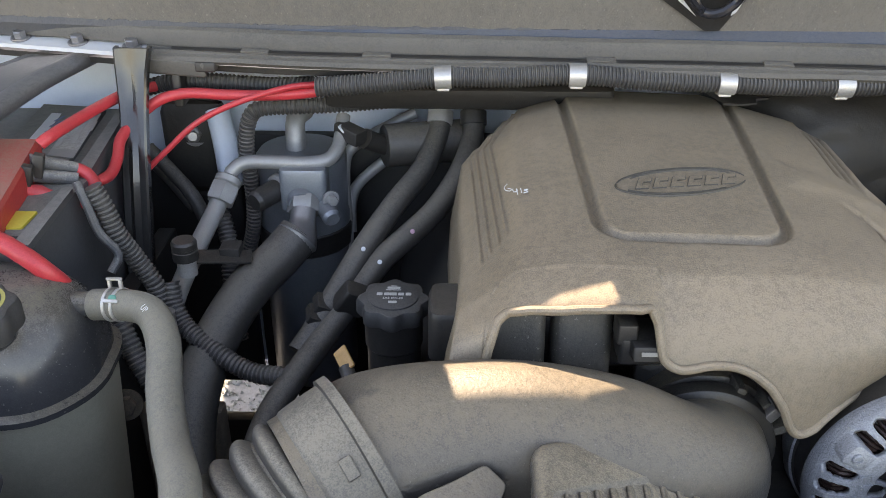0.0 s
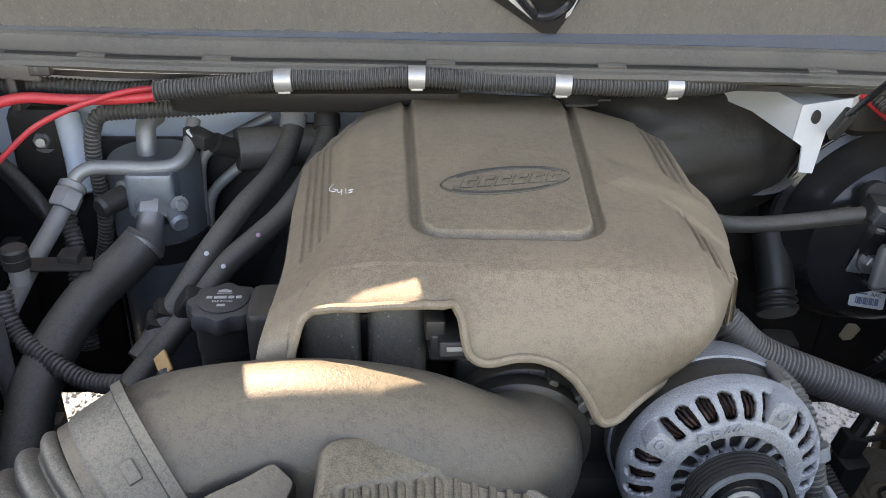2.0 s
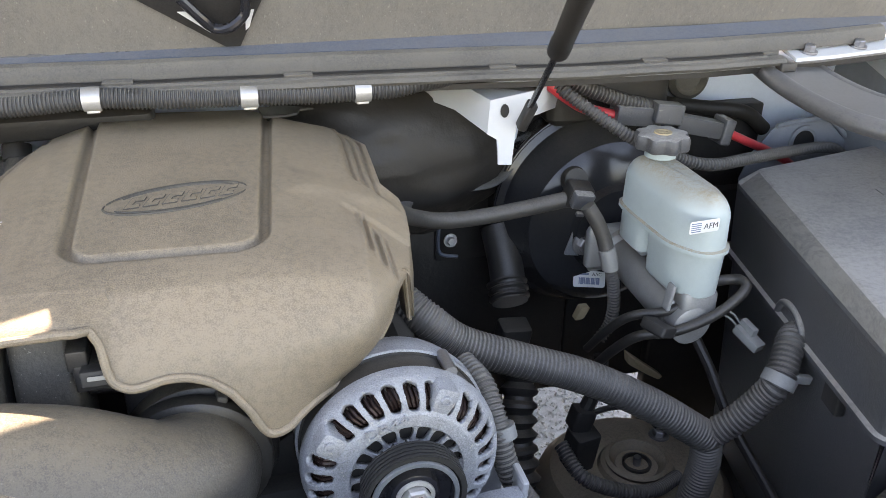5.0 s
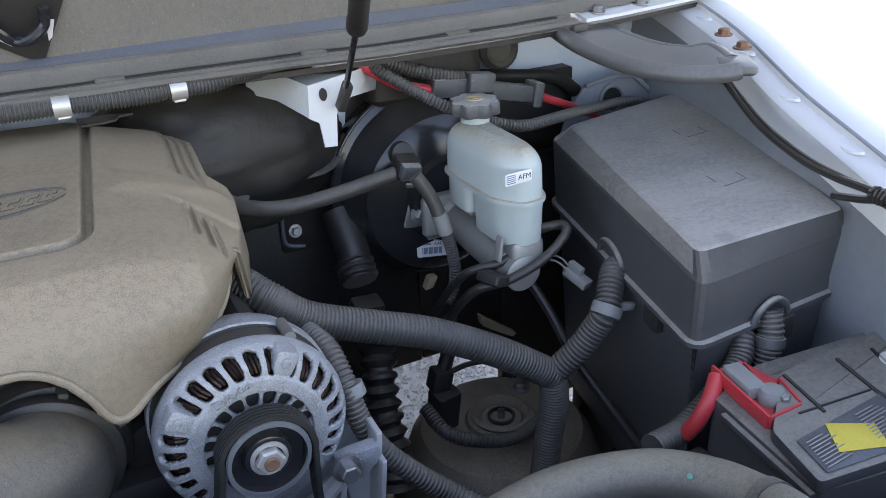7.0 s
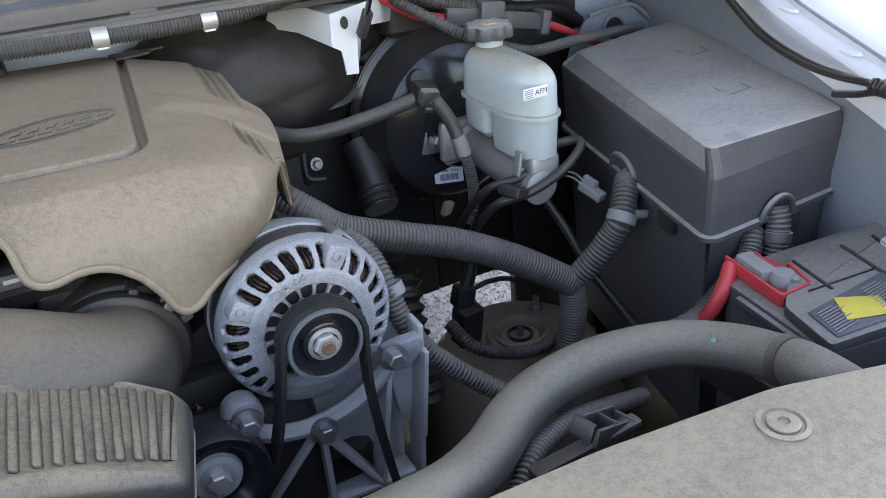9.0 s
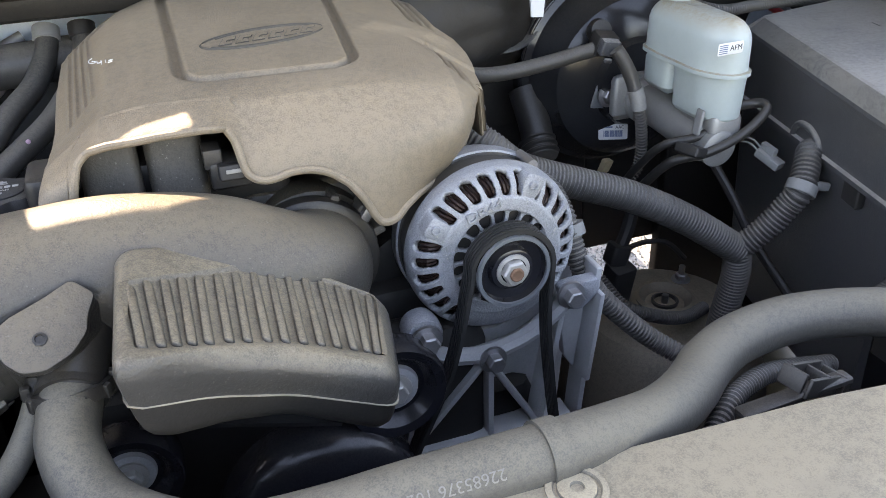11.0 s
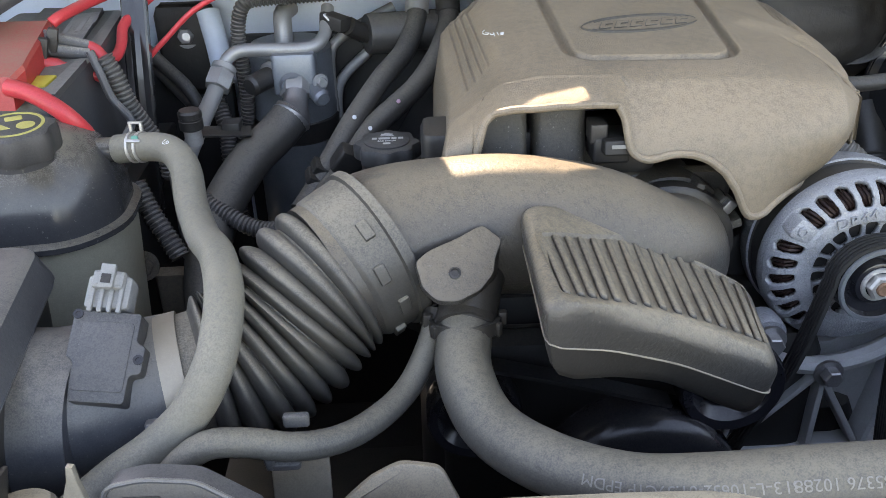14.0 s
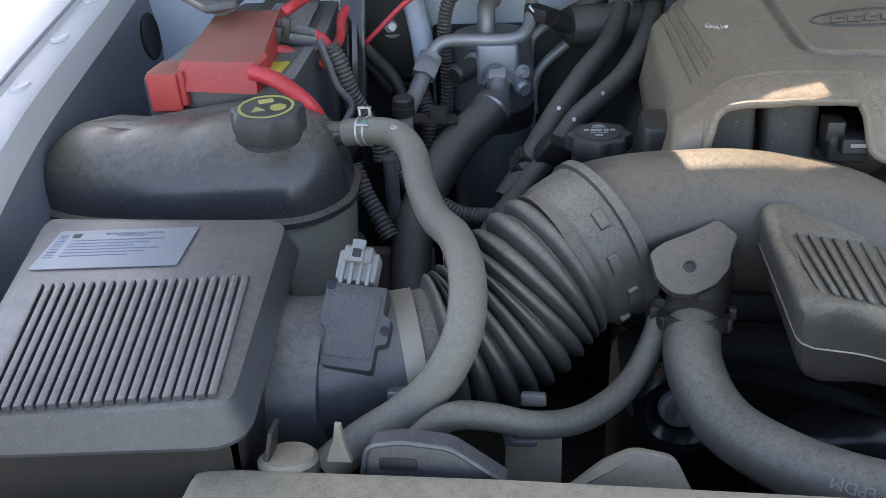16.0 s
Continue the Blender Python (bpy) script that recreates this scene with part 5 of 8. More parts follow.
idler((0.2466, 0.4, 0.8809), 0.044, "tensioner_pulley", "glossy black belt tensioner pulley with steel bolt")
idler((0.0346, 0.4, 0.8603), 0.040, "idler_pulley", "black idler pulley with large steel bolt")
crank = thing("fan_pulley", "large glossy black fan pulley", "pulley", (0.185, 0.42, 0.70))
part("disc", lathe([(0.02, -0.01), (0.085, -0.01), (0.088, -0.006), (0.088, 0.022), (0.0865, 0.029), (0.082, 0.035), (0.072, 0.041), (0.05, 0.046), (0.02, 0.047)], basis((0.178, 0.40, 0.772), (0, -1, 0.1)), 48), M_PULLEY, crank)
part("hub", lathe([(0.03, 0.05), (0.028, 0.058), (0.012, 0.06)], basis((0.178, 0.40, 0.772), (0, -1, 0.1)), 32), M_STEEL, crank)

# ---------------------------------------------------------------- hoses at the front
HR = [(0.0239, 0.338, 0.9898), (0.0205, 0.3, 0.9769), (0.0345, 0.262, 0.963), (0.0660, 0.225, 0.9645), (0.1075, 0.199, 0.9690), (0.1515, 0.185, 0.9790), (0.1959, 0.177, 0.9885), (0.2760, 0.174, 0.9925)]
HR2 = [(0.3245, 0.185, 0.9828), (0.3667, 0.201, 0.9705), (0.4055, 0.226, 0.9590), (0.441, 0.254, 0.953), (0.4830, 0.274, 0.950), (0.5400, 0.281, 0.948), (0.6000, 0.266, 0.948), (0.6330, 0.234, 0.951), (0.6440, 0.195, 0.958), (0.6430, 0.16, 0.966)]
HR2 = HR2 + [tuple(Vector(HR2[-1]) + Vector((0.02, -0.05, -0.02))), tuple(Vector(HR2[-1]) + Vector((0.035, -0.10, -0.055)))]
rad_hose = thing("radiator_hose", "dusty grey rubber upper radiator hose with printed lettering", "hose", HR[4])
RLINE = spline(HR + HR2, 0.006)
part("hose", sweep(RLINE, 0.0192, 28), M_HOSE, rad_hose)
part("sleeve_ring", sweep([RLINE[0] + (RLINE[6] - RLINE[0]) * k * 0.06 for k in range(4)], 0.0222, 24), M_BLACK, rad_hose)
k = min(range(len(RLINE)), key=lambda i: (RLINE[i] - Vector(HR[-1])).length)
e = min(range(len(RLINE)), key=lambda i: (RLINE[i] - Vector(HR2[-4])).length)
part("end_clamp", sweep(RLINE[e:e + 3], 0.0206, 28), M_RUBBER, rad_hose, "dark rubber end collar")
part("joint_ring", sweep(RLINE[k - 1:k + 2], 0.0213, 28), M_HOSE, rad_hose, "raised joint ring")
for q in ((0.3874, 0.2213, 0.9625), (0.6135, 0.235, 0.9647)):
    part("paint_mark", lathe([(0.0024, 0), (0.002, 0.0008), (0.001, 0.001)], basis(q, Vector(PATH[18][1]) - Vector(q)), 10), M_GREEN, rad_hose, "small green paint mark")


def print_on_tube(text, size, line, start, r, angle, flip=True):
    """Bends writing round a tube, along its line."""
    bm = letters(text, size, 0.0001, "LEFT")
    run = [0.0]
    for a, b in zip(line, line[1:]):
        run.append(run[-1] + (b - a).length)
    for v in bm.verts:
        s = start - v.co.x if flip else start + v.co.x
        i = max(1, min(len(line) - 2, int(np.searchsorted(run, s))))
        t = (line[i + 1] - line[i - 1]).normalized()
        w = (s - run[i - 1]) / (run[i] - run[i - 1])
        c = line[i - 1].lerp(line[i], w)
        side = t.cross(Vector((0, 0, 1))).normalized()
        up = side.cross(t)
        a = angle - (-1 if flip else 1) * -v.co.y / r
        v.co = c + (side * math.cos(a) + up * math.sin(a)) * (r + 0.0004 + max(0, v.co.z))
    return bm


part("print", print_on_tube("22685376 1028813-L-10652-01:59C1P EPDM", 0.0090, RLINE, 0.325, 0.0192, radians(40)), M_FADED, rad_hose, "pale printed lettering")

neck = thing("hose_neck", "black plastic clamp and outlet at the radiator hose end", "hose clamp", HR[0])
part("ring", sweep([Vector(HR[0]) + Vector((0.0, 0.004, 0.012)) * k for k in (-0.35, 0, 0.35)], 0.0255, 28), M_BLACK, neck)
for a in range(0, 360, 36):
    part("tooth", rbox((0.006, 0.005, 0.010), Vector(HR[0]) + Vector((0.0262 * math.cos(radians(a)), 0.0262 * math.sin(radians(a)) * 0.9 + 0.002, 0.003)), (0, 0, a), r=0.001), M_BLACK, neck)
part("outlet", tube([Vector(HR[0]) + Vector((0, 0.0, 0.0)), Vector(HR[0]) + Vector((0.01, 0.03, 0.02)), Vector(HR[0]) + Vector((0.03, 0.09, 0.0))], 0.021, 20), M_BLACK, neck)

SH = [(0.0056, 0.352, 0.9909), (-0.0034, 0.33, 0.9749), (-0.0173, 0.305, 0.9625), (-0.0365, 0.275, 0.9636), (-0.0591, 0.25, 0.9695), (-0.0852, 0.235, 0.9782), (-0.1108, 0.23, 0.9878), (-0.1328, 0.225, 0.9916), (-0.1497, 0.22, 0.9814), (-0.1644, 0.215, 0.9644)]
small_hose = thing("bypass_hose", "thin dusty grey rubber hose held by a plastic clip", "hose", SH[5])
part("hose", tube(SH, 0.0088, 18), M_HOSE, small_hose)
part("end_clamp", sweep(spline(SH, 0.004)[0:4], 0.0105, 18), M_BLACK, small_hose)
clip_th = thing("hose_clip", "dark grey plastic hose clip on a tan bracket", "clip", (-0.0916, 0.235, 0.9837))
CQ = Vector((-0.0925, 0.235, 0.9726))
part("cradle", join(rbox((0.018, 0.016, 0.006), CQ + Vector((0.002, 0, -0.003)), (10, 0, 0)), rbox((0.006, 0.016, 0.022), CQ + Vector((-0.008, 0, 0.004)), (0, -10, 0)), rbox((0.016, 0.006, 0.010), CQ + Vector((0.008, 0.014, 0.014)), (0, 0, 0))), M_SENSOR, clip_th)
part("mount", rbox((0.036, 0.004, 0.07), CQ + Vector((0.008, 0.004, -0.04)), (-12, 0, 0), r=0.003), M_LIP, clip_th, "tan-grey bracket plate")

TH = [(-0.26, 0.535, 1.0510), (-0.2362, 0.53, 1.0544), (-0.2109, 0.518, 1.0558), (-0.1912, 0.485, 1.0526), (-0.1783, 0.44, 1.0424), (-0.1615, 0.395, 1.0379), (-0.1415, 0.35, 1.0458), (-0.129, 0.305, 1.0455), (-0.1262, 0.27, 1.0359), (-0.1314, 0.252, 1.0208), (-0.1454, 0.242, 0.9998), (-0.1665, 0.236, 0.9814), (-0.1882, 0.23, 0.9685), (-0.2053, 0.22, 0.9589), (-0.2148, 0.2, 0.959)]
tank_hose = thing("coolant_hose", "dusty pale grey rubber coolant overflow hose", "hose", TH[6])
part("hose", tube(TH, 0.0124, 20), M_PALEHOSE, tank_hose)
part("print", print_on_tube("UP", 0.007, spline(TH, 0.005), 0.058, 0.0124, radians(60), False), M_LABEL, tank_hose, "white printed letters")
TL = spline(TH, 0.005)
spring = thing("spring_clamp", "silver spring hose clamp with green mark", "hose clamp", TL[4])
part("band", join(sweep([TL[3], TL[3].lerp(TL[4], 0.45)], 0.0136, 20), sweep([TL[5].lerp(TL[4], 0.45), TL[5]], 0.0136, 20), rbox((0.012, 0.003, 0.002), TL[4] + Vector((0, -0.0105, 0.0095)), (40, 0, -5)), rbox((0.0025, 0.004, 0.010), TL[3] + Vector((0, 0.004, 0.0160))), rbox((0.0025, 0.004, 0.010), TL[5] + Vector((0, 0.004, 0.0160))), rbox((0.0125, 0.003, 0.0020), (TL[3] + TL[5]) / 2 + Vector((0, 0.004, 0.0205)))), M_CLIP, spring)
part("paint_mark", rbox((0.006, 0.006, 0.002), TL[4] + Vector((0.001, -0.0085, 0.0105)), (45, 0, 0)), M_GREEN, spring)

# brackets behind the radiator cover
latch = thing("latch_bracket", "dark plastic latch cover behind the radiator cover", "latch", (-0.1479, 0.19, 0.9813))
LTM = Matrix.Translation((-0.1471, 0.19, 0.99)) @ pose(0, 0, 0, 82, 0, 0)
LTP = rounded([(-0.035, -0.02), (-0.03, 0.010), (-0.01, 0.014), (0.018, 0.011), (0.05, -0.012), (0.05, -0.02)], 0.006)
part("cover", slab(LTP, -0.012, 0.006, LTM, 0.003), M_SENSOR, latch)
part("rim", sweep([LTM @ Vector((x, y, 0.0055)) for x, y in LTP[4:]], 0.0016, 8), M_BOX, latch, "pale rim")
part("window", slab(rect(0.022, 0.008, 0.002, 3, -0.012, 0.0), 0.0055, 0.007, LTM, 0.0005), M_DEEP, latch)
lone("grey_stub", lathe([(0.018, -0.01), (0.018, 0.003), (0.015, 0.006), (0.004, 0.007)], basis((-0.2258, 0.19, 0.9818), (0, 0.25, 1)), 24), M_LIP, "round grey rubber bumper stop", "bumper stop")
lone("locating_fin", slab([(-0.008, 0), (0.007, 0), (0.003, 0.015), (0.0018, 0.024), (-0.0016, 0.0245), (-0.003, 0.015)], -0.0025, 0.0025, Matrix.Translation((-0.1925, 0.185, 0.9909)) @ pose(0, 0, 0, 80, 0, 0), 0.001), M_LIP, "thin tan-grey plastic locating fin", "fin")
lone("shroud_panel", slab(rounded([(-0.05, -0.03), (0.04, -0.03), (0.025, 0.0), (0.0, 0.004), (-0.018, -0.004)], 0.006), -0.01, 0.0, Matrix.Translation((-0.0233, 0.23, 0.961)) @ pose(0, 0, 0, 60, 0, 0), 0.002), M_LIP, "dusty grey shroud panel edge", "shroud")

# ---------------------------------------------------------------- right side of the bay: brakes, fuse box, harness
booster = thing("brake_booster", "large glossy black brake booster with studs", "brake booster", (0.64, 0.83, 0.85))
BC = (0.700, 0.862, 0.960)
part("shell", lathe([(0.10, -0.05), (0.126, -0.04), (0.130, -0.02), (0.128, 0.0), (0.134, 0.003), (0.134, 0.010), (0.126, 0.014), (0.122, 0.030), (0.112, 0.040), (0.106, 0.058), (0.092, 0.068), (0.060, 0.074), (0.055, 0.084), (0.03, 0.086)], basis(BC, (0, -1, 0)), 64), M_BOOST, booster)
part("stud", join(hexhead((0.656, 0.780, 0.9500), (0, -1, 0.1), 0.010, 0.012), sweep([Vector((0.656, 0.778, 0.950)), Vector((0.656, 0.752, 0.953))], 0.0045, 10)), M_STEEL, booster, "zinc stud and nut")
part("stud_plate", slab(rounded([(-0.022, -0.016), (0.016, -0.020), (0.020, 0.010), (-0.010, 0.020)], 0.004), -0.003, 0.0, basis((0.654, 0.781, 0.951), (-0.1, -1, 0.1)), 0.001), M_ACC, booster, "small grey steel plate")
part("rim_seam", lathe([(0.1300, -0.003), (0.1352, -0.001), (0.1362, 0.002), (0.1352, 0.005), (0.1300, 0.007)], basis(BC, (0, -1, 0)) @ pose(0, 0, 0.002), 72, False), M_PULLEY, booster, "rolled rim")
tag = thing("barcode_tag", "white printed barcode sticker on the booster", "label", (0.6754, 0.8, 0.8859))
TG = basis((0.6720, 0.7865, 0.8945), (-0.22, -0.92, 0.30), (0.12, 0.3, 1))
part("paper", slab(rect(0.040, 0.021, 0.003), 0, 0.0008, TG, 0.0002), M_LABEL, tag)
for k in range(12):
    part("code_bar", rbox((0.0012 + 0.0006 * (k % 3), 0.0085, 0.0003), (0, 0, 0), r=0.0002, m=TG @ pose(-0.0125 + 0.0022 * k, -0.0025, 0.001)), M_BLUEINK, tag)
part("writing", moved(letters("AAC", 0.006, 0.0001), TG @ pose(0.009, 0.006, 0.001)), M_INK, tag)
part("line_of_print", rbox((0.016, 0.0022, 0.0003), (0, 0, 0), r=0.0003, m=TG @ pose(-0.009, 0.0062, 0.001)), M_BLUEINK, tag)

reservoir = thing("brake_fluid_reservoir", "milky translucent brake fluid reservoir with grey cap", "fluid reservoir", (0.70, 0.64, 0.98))
RO = rounded([(0.666, 0.727), (0.712, 0.730), (0.725, 0.70), (0.724, 0.612), (0.715, 0.585), (0.688, 0.580), (0.666, 0.61), (0.663, 0.69)], 0.018, 4)
RLOW = rounded([(0.670, 0.665), (0.722, 0.665), (0.724, 0.612), (0.716, 0.590), (0.690, 0.586), (0.672, 0.612)], 0.012, 4)
part("upper_shell", loft([[(x, y, h) for x, y in inset(RO, d)] for h, d in ((1.030, 0.0), (1.064, 0.0008), (1.0715, 0.0028), (1.0775, 0.0062), (1.0820, 0.0105), (1.0845, 0.0145), (1.0855, 0.0175))]), M_RESV, reservoir)
part("flange", loft([[(x, y, h) for x, y in inset(RO, -d)] for h, d in ((1.0255, 0.001), (1.0265, 0.0035), (1.0305, 0.0035), (1.0315, 0.001))]), M_RESV, reservoir)
part("lower_shell", loft([[(x, y, 0.972) for x, y in inset(RLOW, 0.004)], [(x, y, 0.977) for x, y in RLOW], [(x, y, 1.026) for x, y in inset(RLOW, -0.002)]]), M_RESV, reservoir)
part("rear_chamber", rbox((0.048, 0.055, 0.045), (0.690, 0.695, 1.005), r=0.012), M_RESV, reservoir)
CAPQ = Vector((0.698, 0.706, 1.083))
part("neck", lathe([(0.0165, 0), (0.0165, 0.012), (0.015, 0.014)], Matrix.Translation(CAPQ), 28), M_RESV, reservoir)


def knurled(at, r, h, n, material, parent, label, depth=0.0025, tilt=(0, 0, 1), name="cap"):
    """A screw cap with lobes round its rim."""
    m = basis(at, tilt)
    loops = []
    for rr, hh in ((0.96, 0.0), (1.0, h * 0.12), (1.0, h * 0.72), (0.95, h * 0.93), (0.86, h)):
        loops.append([(rr * (r + depth * math.cos(n * a)) * math.cos(a), rr * (r + depth * math.cos(n * a)) * math.sin(a), hh) for a in (2 * math.pi * k / 72 for k in range(72))])
    return part(name, loft(loops, m), material, parent, label)


rcap = knurled(CAPQ + Vector((0, 0, 0.012)), 0.0275, 0.016, 8, M_FUSE, reservoir, "dusty grey lobed cap")
part("cap_mark", lathe([(0.0095, 0), (0.0095, 0.0012), (0.007, 0.0012), (0.007, 0.0005), (0.004, 0.0005), (0.004, 0.0012), (0.0015, 0.0012)], Matrix.Translation(CAPQ + Vector((0, 0, 0.028))), 24), M_TAN, rcap)
LABEL_M = Matrix.Translation((0.6796, 0.5795, 1.0621)) @ pose(0, 0, 0, 90, 0, 4)
afm = thing("reservoir_label", "white sticker lettered afm on the reservoir", "label", (0.7125, 0.566, 1.05))
part("paper", slab(rect(0.033, 0.013, 0.002), 0, 0.0006, LABEL_M, 0.0002), M_LABEL, afm)
part("writing", moved(letters("AFM", 0.0085, 0.0001), LABEL_M @ pose(0.007, 0, 0.0008)), M_INK, afm)
for k in range(5):
    part("code_bar", rbox((0.011, 0.0010, 0.0003), (0, 0, 0), r=0.0002, m=LABEL_M @ pose(-0.0095, 0.0042 - 0.0021 * k, 0.0008)), M_BLUEINK, afm)

master = thing("master_cylinder", "dull aluminium brake master cylinder", "master cylinder", (0.69, 0.66, 0.92))
part("body", lathe([(0.018, 0), (0.0215, 0.002), (0.0215, 0.02), (0.024, 0.022), (0.024, 0.15), (0.03, 0.155), (0.03, 0.17)], basis((0.692, 0.588, 0.942), (0, 1, 0.05)), 32), M_PIPE, master)
part("saddle", rbox((0.04, 0.07, 0.03), (0.70, 0.625, 0.965), r=0.008), M_PIPE, master)
part("rear_flange", rbox((0.09, 0.014, 0.06), (0.692, 0.755, 0.955), r=0.012), M_PIPE, master)
part("clip", rbox((0.004, 0.012, 0.03), (0.667, 0.60, 0.975), (0, 8, 0)), M_GREYPL, master)
BL = [(0.7088, 0.6, 0.9863), (0.7337, 0.6, 0.9863), (0.743, 0.59, 0.9891), (0.7396, 0.58, 0.9833), (0.7129, 0.58, 0.9606), (0.6738, 0.585, 0.9433), (0.6387, 0.6, 0.9326), (0.6288, 0.63, 0.8973), (0.6239, 0.66, 0.8558)]
part("brake_line", tube(BL, 0.0055, 12), M_BLACK, master, "black brake line")
part("second_line", tube([Vector(q) + Vector((0.0, 0.02, 0.012)) for q in BL[4:]], 0.005, 12), M_BLACK, master, "black brake line")
part("line_clip", rbox((0.022, 0.03, 0.012), (0.6505, 0.585, 0.9503), (0, 20, 20)), M_DEEP, master)

vac = thing("vacuum_hose", "dusty dark rubber vacuum hose to the booster", "hose", (0.5086, 0.7, 1.0402))
part("hose", tube([(0.392, 0.690, 1.060), (0.410, 0.722, 1.044), (0.436, 0.750, 1.0215), (0.470, 0.764, 1.0070), (0.512, 0.768, 1.0040), (0.560, 0.763, 1.0105), (0.595, 0.756, 1.0185), (0.618, 0.750, 1.0240)], 0.0092, 16), M_RUBBER, vac)
part("fitting", join(rbox((0.028, 0.022, 0.026), (0.6265, 0.748, 1.0300), (15, 10, 0)), lathe([(0.014, 0), (0.016, 0.006), (0.014, 0.014)], basis((0.6290, 0.772, 1.0380), (0, -1, 0.3)), 20)), M_BLACK, vac, "black plastic check valve")
part("plug", join(rbox((0.024, 0.012, 0.020), (0.6255, 0.733, 1.0290), (15, 10, 0)), rbox((0.010, 0.006, 0.005), (0.6215, 0.727, 1.0150), (15, 10, 0))), M_FUSE, vac, "grey plug with pink lock")
wire = thing("sensor_wire", "taped and corrugated black sensor wire", "wire", (0.6338, 0.7, 0.9984))
part("taped_end", tube([(0.6189, 0.705, 1.0349), (0.6282, 0.7, 1.0194), (0.6366, 0.695, 1.0005), (0.64, 0.69, 0.9853)], 0.0085, 12), M_RUBBER, wire)
part("grey_tape", tube([(0.6389, 0.69, 0.9889), (0.6427, 0.688, 0.977), (0.645, 0.687, 0.9646)], 0.0095, 12), M_GREYPL, wire, "pale grey tape end")
part("conduit", corrugated([(0.6461, 0.69, 0.9671), (0.6549, 0.695, 0.9418), (0.662, 0.7, 0.9083), (0.6594, 0.7, 0.882), (0.6484, 0.7, 0.8643)], 0.0075), M_CONDUIT, wire)

# fuse box
fuse_box = thing("fuse_box", "large dusty dark grey plastic fuse box", "fuse box", (0.87, 0.55, 0.75))
FB = [(0.757, 0.390), (0.957, 0.403), (1.110, 0.808), (0.836, 0.752)]
fb = rounded(FB, 0.016, 4)
LID = [(0.754, 0.387), (0.962, 0.402), (1.112, 0.810), (0.830, 0.752)]
TOPF = [(0.7590, 0.3990), (0.9380, 0.3990), (1.105, 0.803), (0.864, 0.756)]


def lid_edge(y):
    return interp(y, [(0.39, 1.009), (0.76, 1.027)])


lid_low = [[(x, y, 0.9400) for x, y in fb]]
lid_mid = [[(x, y, lid_edge(y) - 0.004) for x, y in rounded(LID, 0.016, 4)], [(x, y, lid_edge(y)) for x, y in inset(rounded(LID, 0.016, 4), 0.001)]]
lid_top = [[(x, y, 1.0345) for x, y in inset(rounded(TOPF, 0.008, 4), -0.002)], [(x, y, 1.0355) for x, y in inset(rounded(TOPF, 0.008, 4), 0.002)]]
part("lid", loft(lid_low + lid_mid + lid_top), M_FUSE, fuse_box, angle=12)
part("lid_rim", loft([[(x, y, h) for x, y in inset(fb, -d)] for h, d in ((0.9345, 0.001), (0.9355, 0.0055), (0.9405, 0.0055), (0.9415, 0.001))]), M_FUSE, fuse_box)
part("base", loft([[(x, y, 0.66) for x, y in inset(fb, 0.022)], [(x, y, 0.9350) for x, y in inset(fb, 0.005)]]), M_FUSE, fuse_box, "dark lower housing")
for p, a in (((0.8700, 0.390, 0.925), 4), ((0.775, 0.470, 0.925), 77)):
    part("latch", rbox((0.03, 0.010, 0.026), p, (0, 0, a), r=0.003), M_BLACK, fuse_box)
for q in ((0.884, 0.500), (0.955, 0.640)):
    part("embossed_mark", join(*[beam((q[0] + 0.034 * u, q[1] + 0.034 * v, 1.0358), (q[0] + 0.034 * p, q[1] + 0.034 * w, 1.0358), 0.0011, 0.0009, r=0.0003) for u, v, p, w in ((0, 0, 1, 0.1), (1, 0.1, 1.1, 0.7), (0.1, 0.9, 0, 0.4))]), M_FUSE, fuse_box)
part("cable_arch", tube([(0.8010, 0.5990, 0.9370), (0.8000, 0.5960, 0.9490), (0.7978, 0.5880, 0.9570), (0.7945, 0.5730, 0.9600), (0.7912, 0.5580, 0.9575), (0.7882, 0.5450, 0.9500), (0.7866, 0.5380, 0.9370)], 0.004, 12), M_FUSE, fuse_box, "arched cable opening")
part("front_arch", tube([(0.8300, 0.3905, 0.938), (0.8350, 0.3895, 0.951), (0.8470, 0.3895, 0.960), (0.8610, 0.3905, 0.960), (0.8730, 0.3915, 0.951), (0.8780, 0.3925, 0.938)], 0.0035, 12), M_FUSE, fuse_box, "arched cable opening")
part("front_cable", corrugated([(0.854, 0.394, 0.948), (0.851, 0.386, 0.928), (0.843, 0.380, 0.898), (0.830, 0.375, 0.858)], 0.0135, 0.005, 0.0016), M_CONDUIT, fuse_box, "short corrugated cable")
part("front_strap", sweep([Vector((0.849, 0.384, 0.924)), Vector((0.847, 0.382, 0.915))], 0.0152, 20), M_FUSE, fuse_box)

# main harness
harness = thing("main_harness", "thick dusty black corrugated wiring harness", "wiring harness", (0.6908, 0.5359, 0.8413))
HN = Vector((0.7010, 0.5430, 0.8340))
HB = [(0.372, 0.630, 1.016), (0.388, 0.612, 1.008), (0.4100, 0.590, 0.9935), (0.4430, 0.583, 0.9660), (0.5050, 0.574, 0.9415), (0.5650, 0.565, 0.9190), (0.6320, 0.553, 0.8830)]
part("trunk", corrugated(HB + [tuple(HN)], 0.0175, 0.0044, 0.0013, 24), M_CONDUIT, harness)
HT = [(0.7260, 0.531, 0.8650), (0.7440, 0.524, 0.8930), (0.7540, 0.521, 0.9120), (0.7730, 0.539, 0.9330), (0.7960, 0.568, 0.9385)]
HT = HT[:4] + [(0.7880, 0.554, 0.9370), (0.815, 0.562, 0.9340), (0.850, 0.564, 0.9300)]
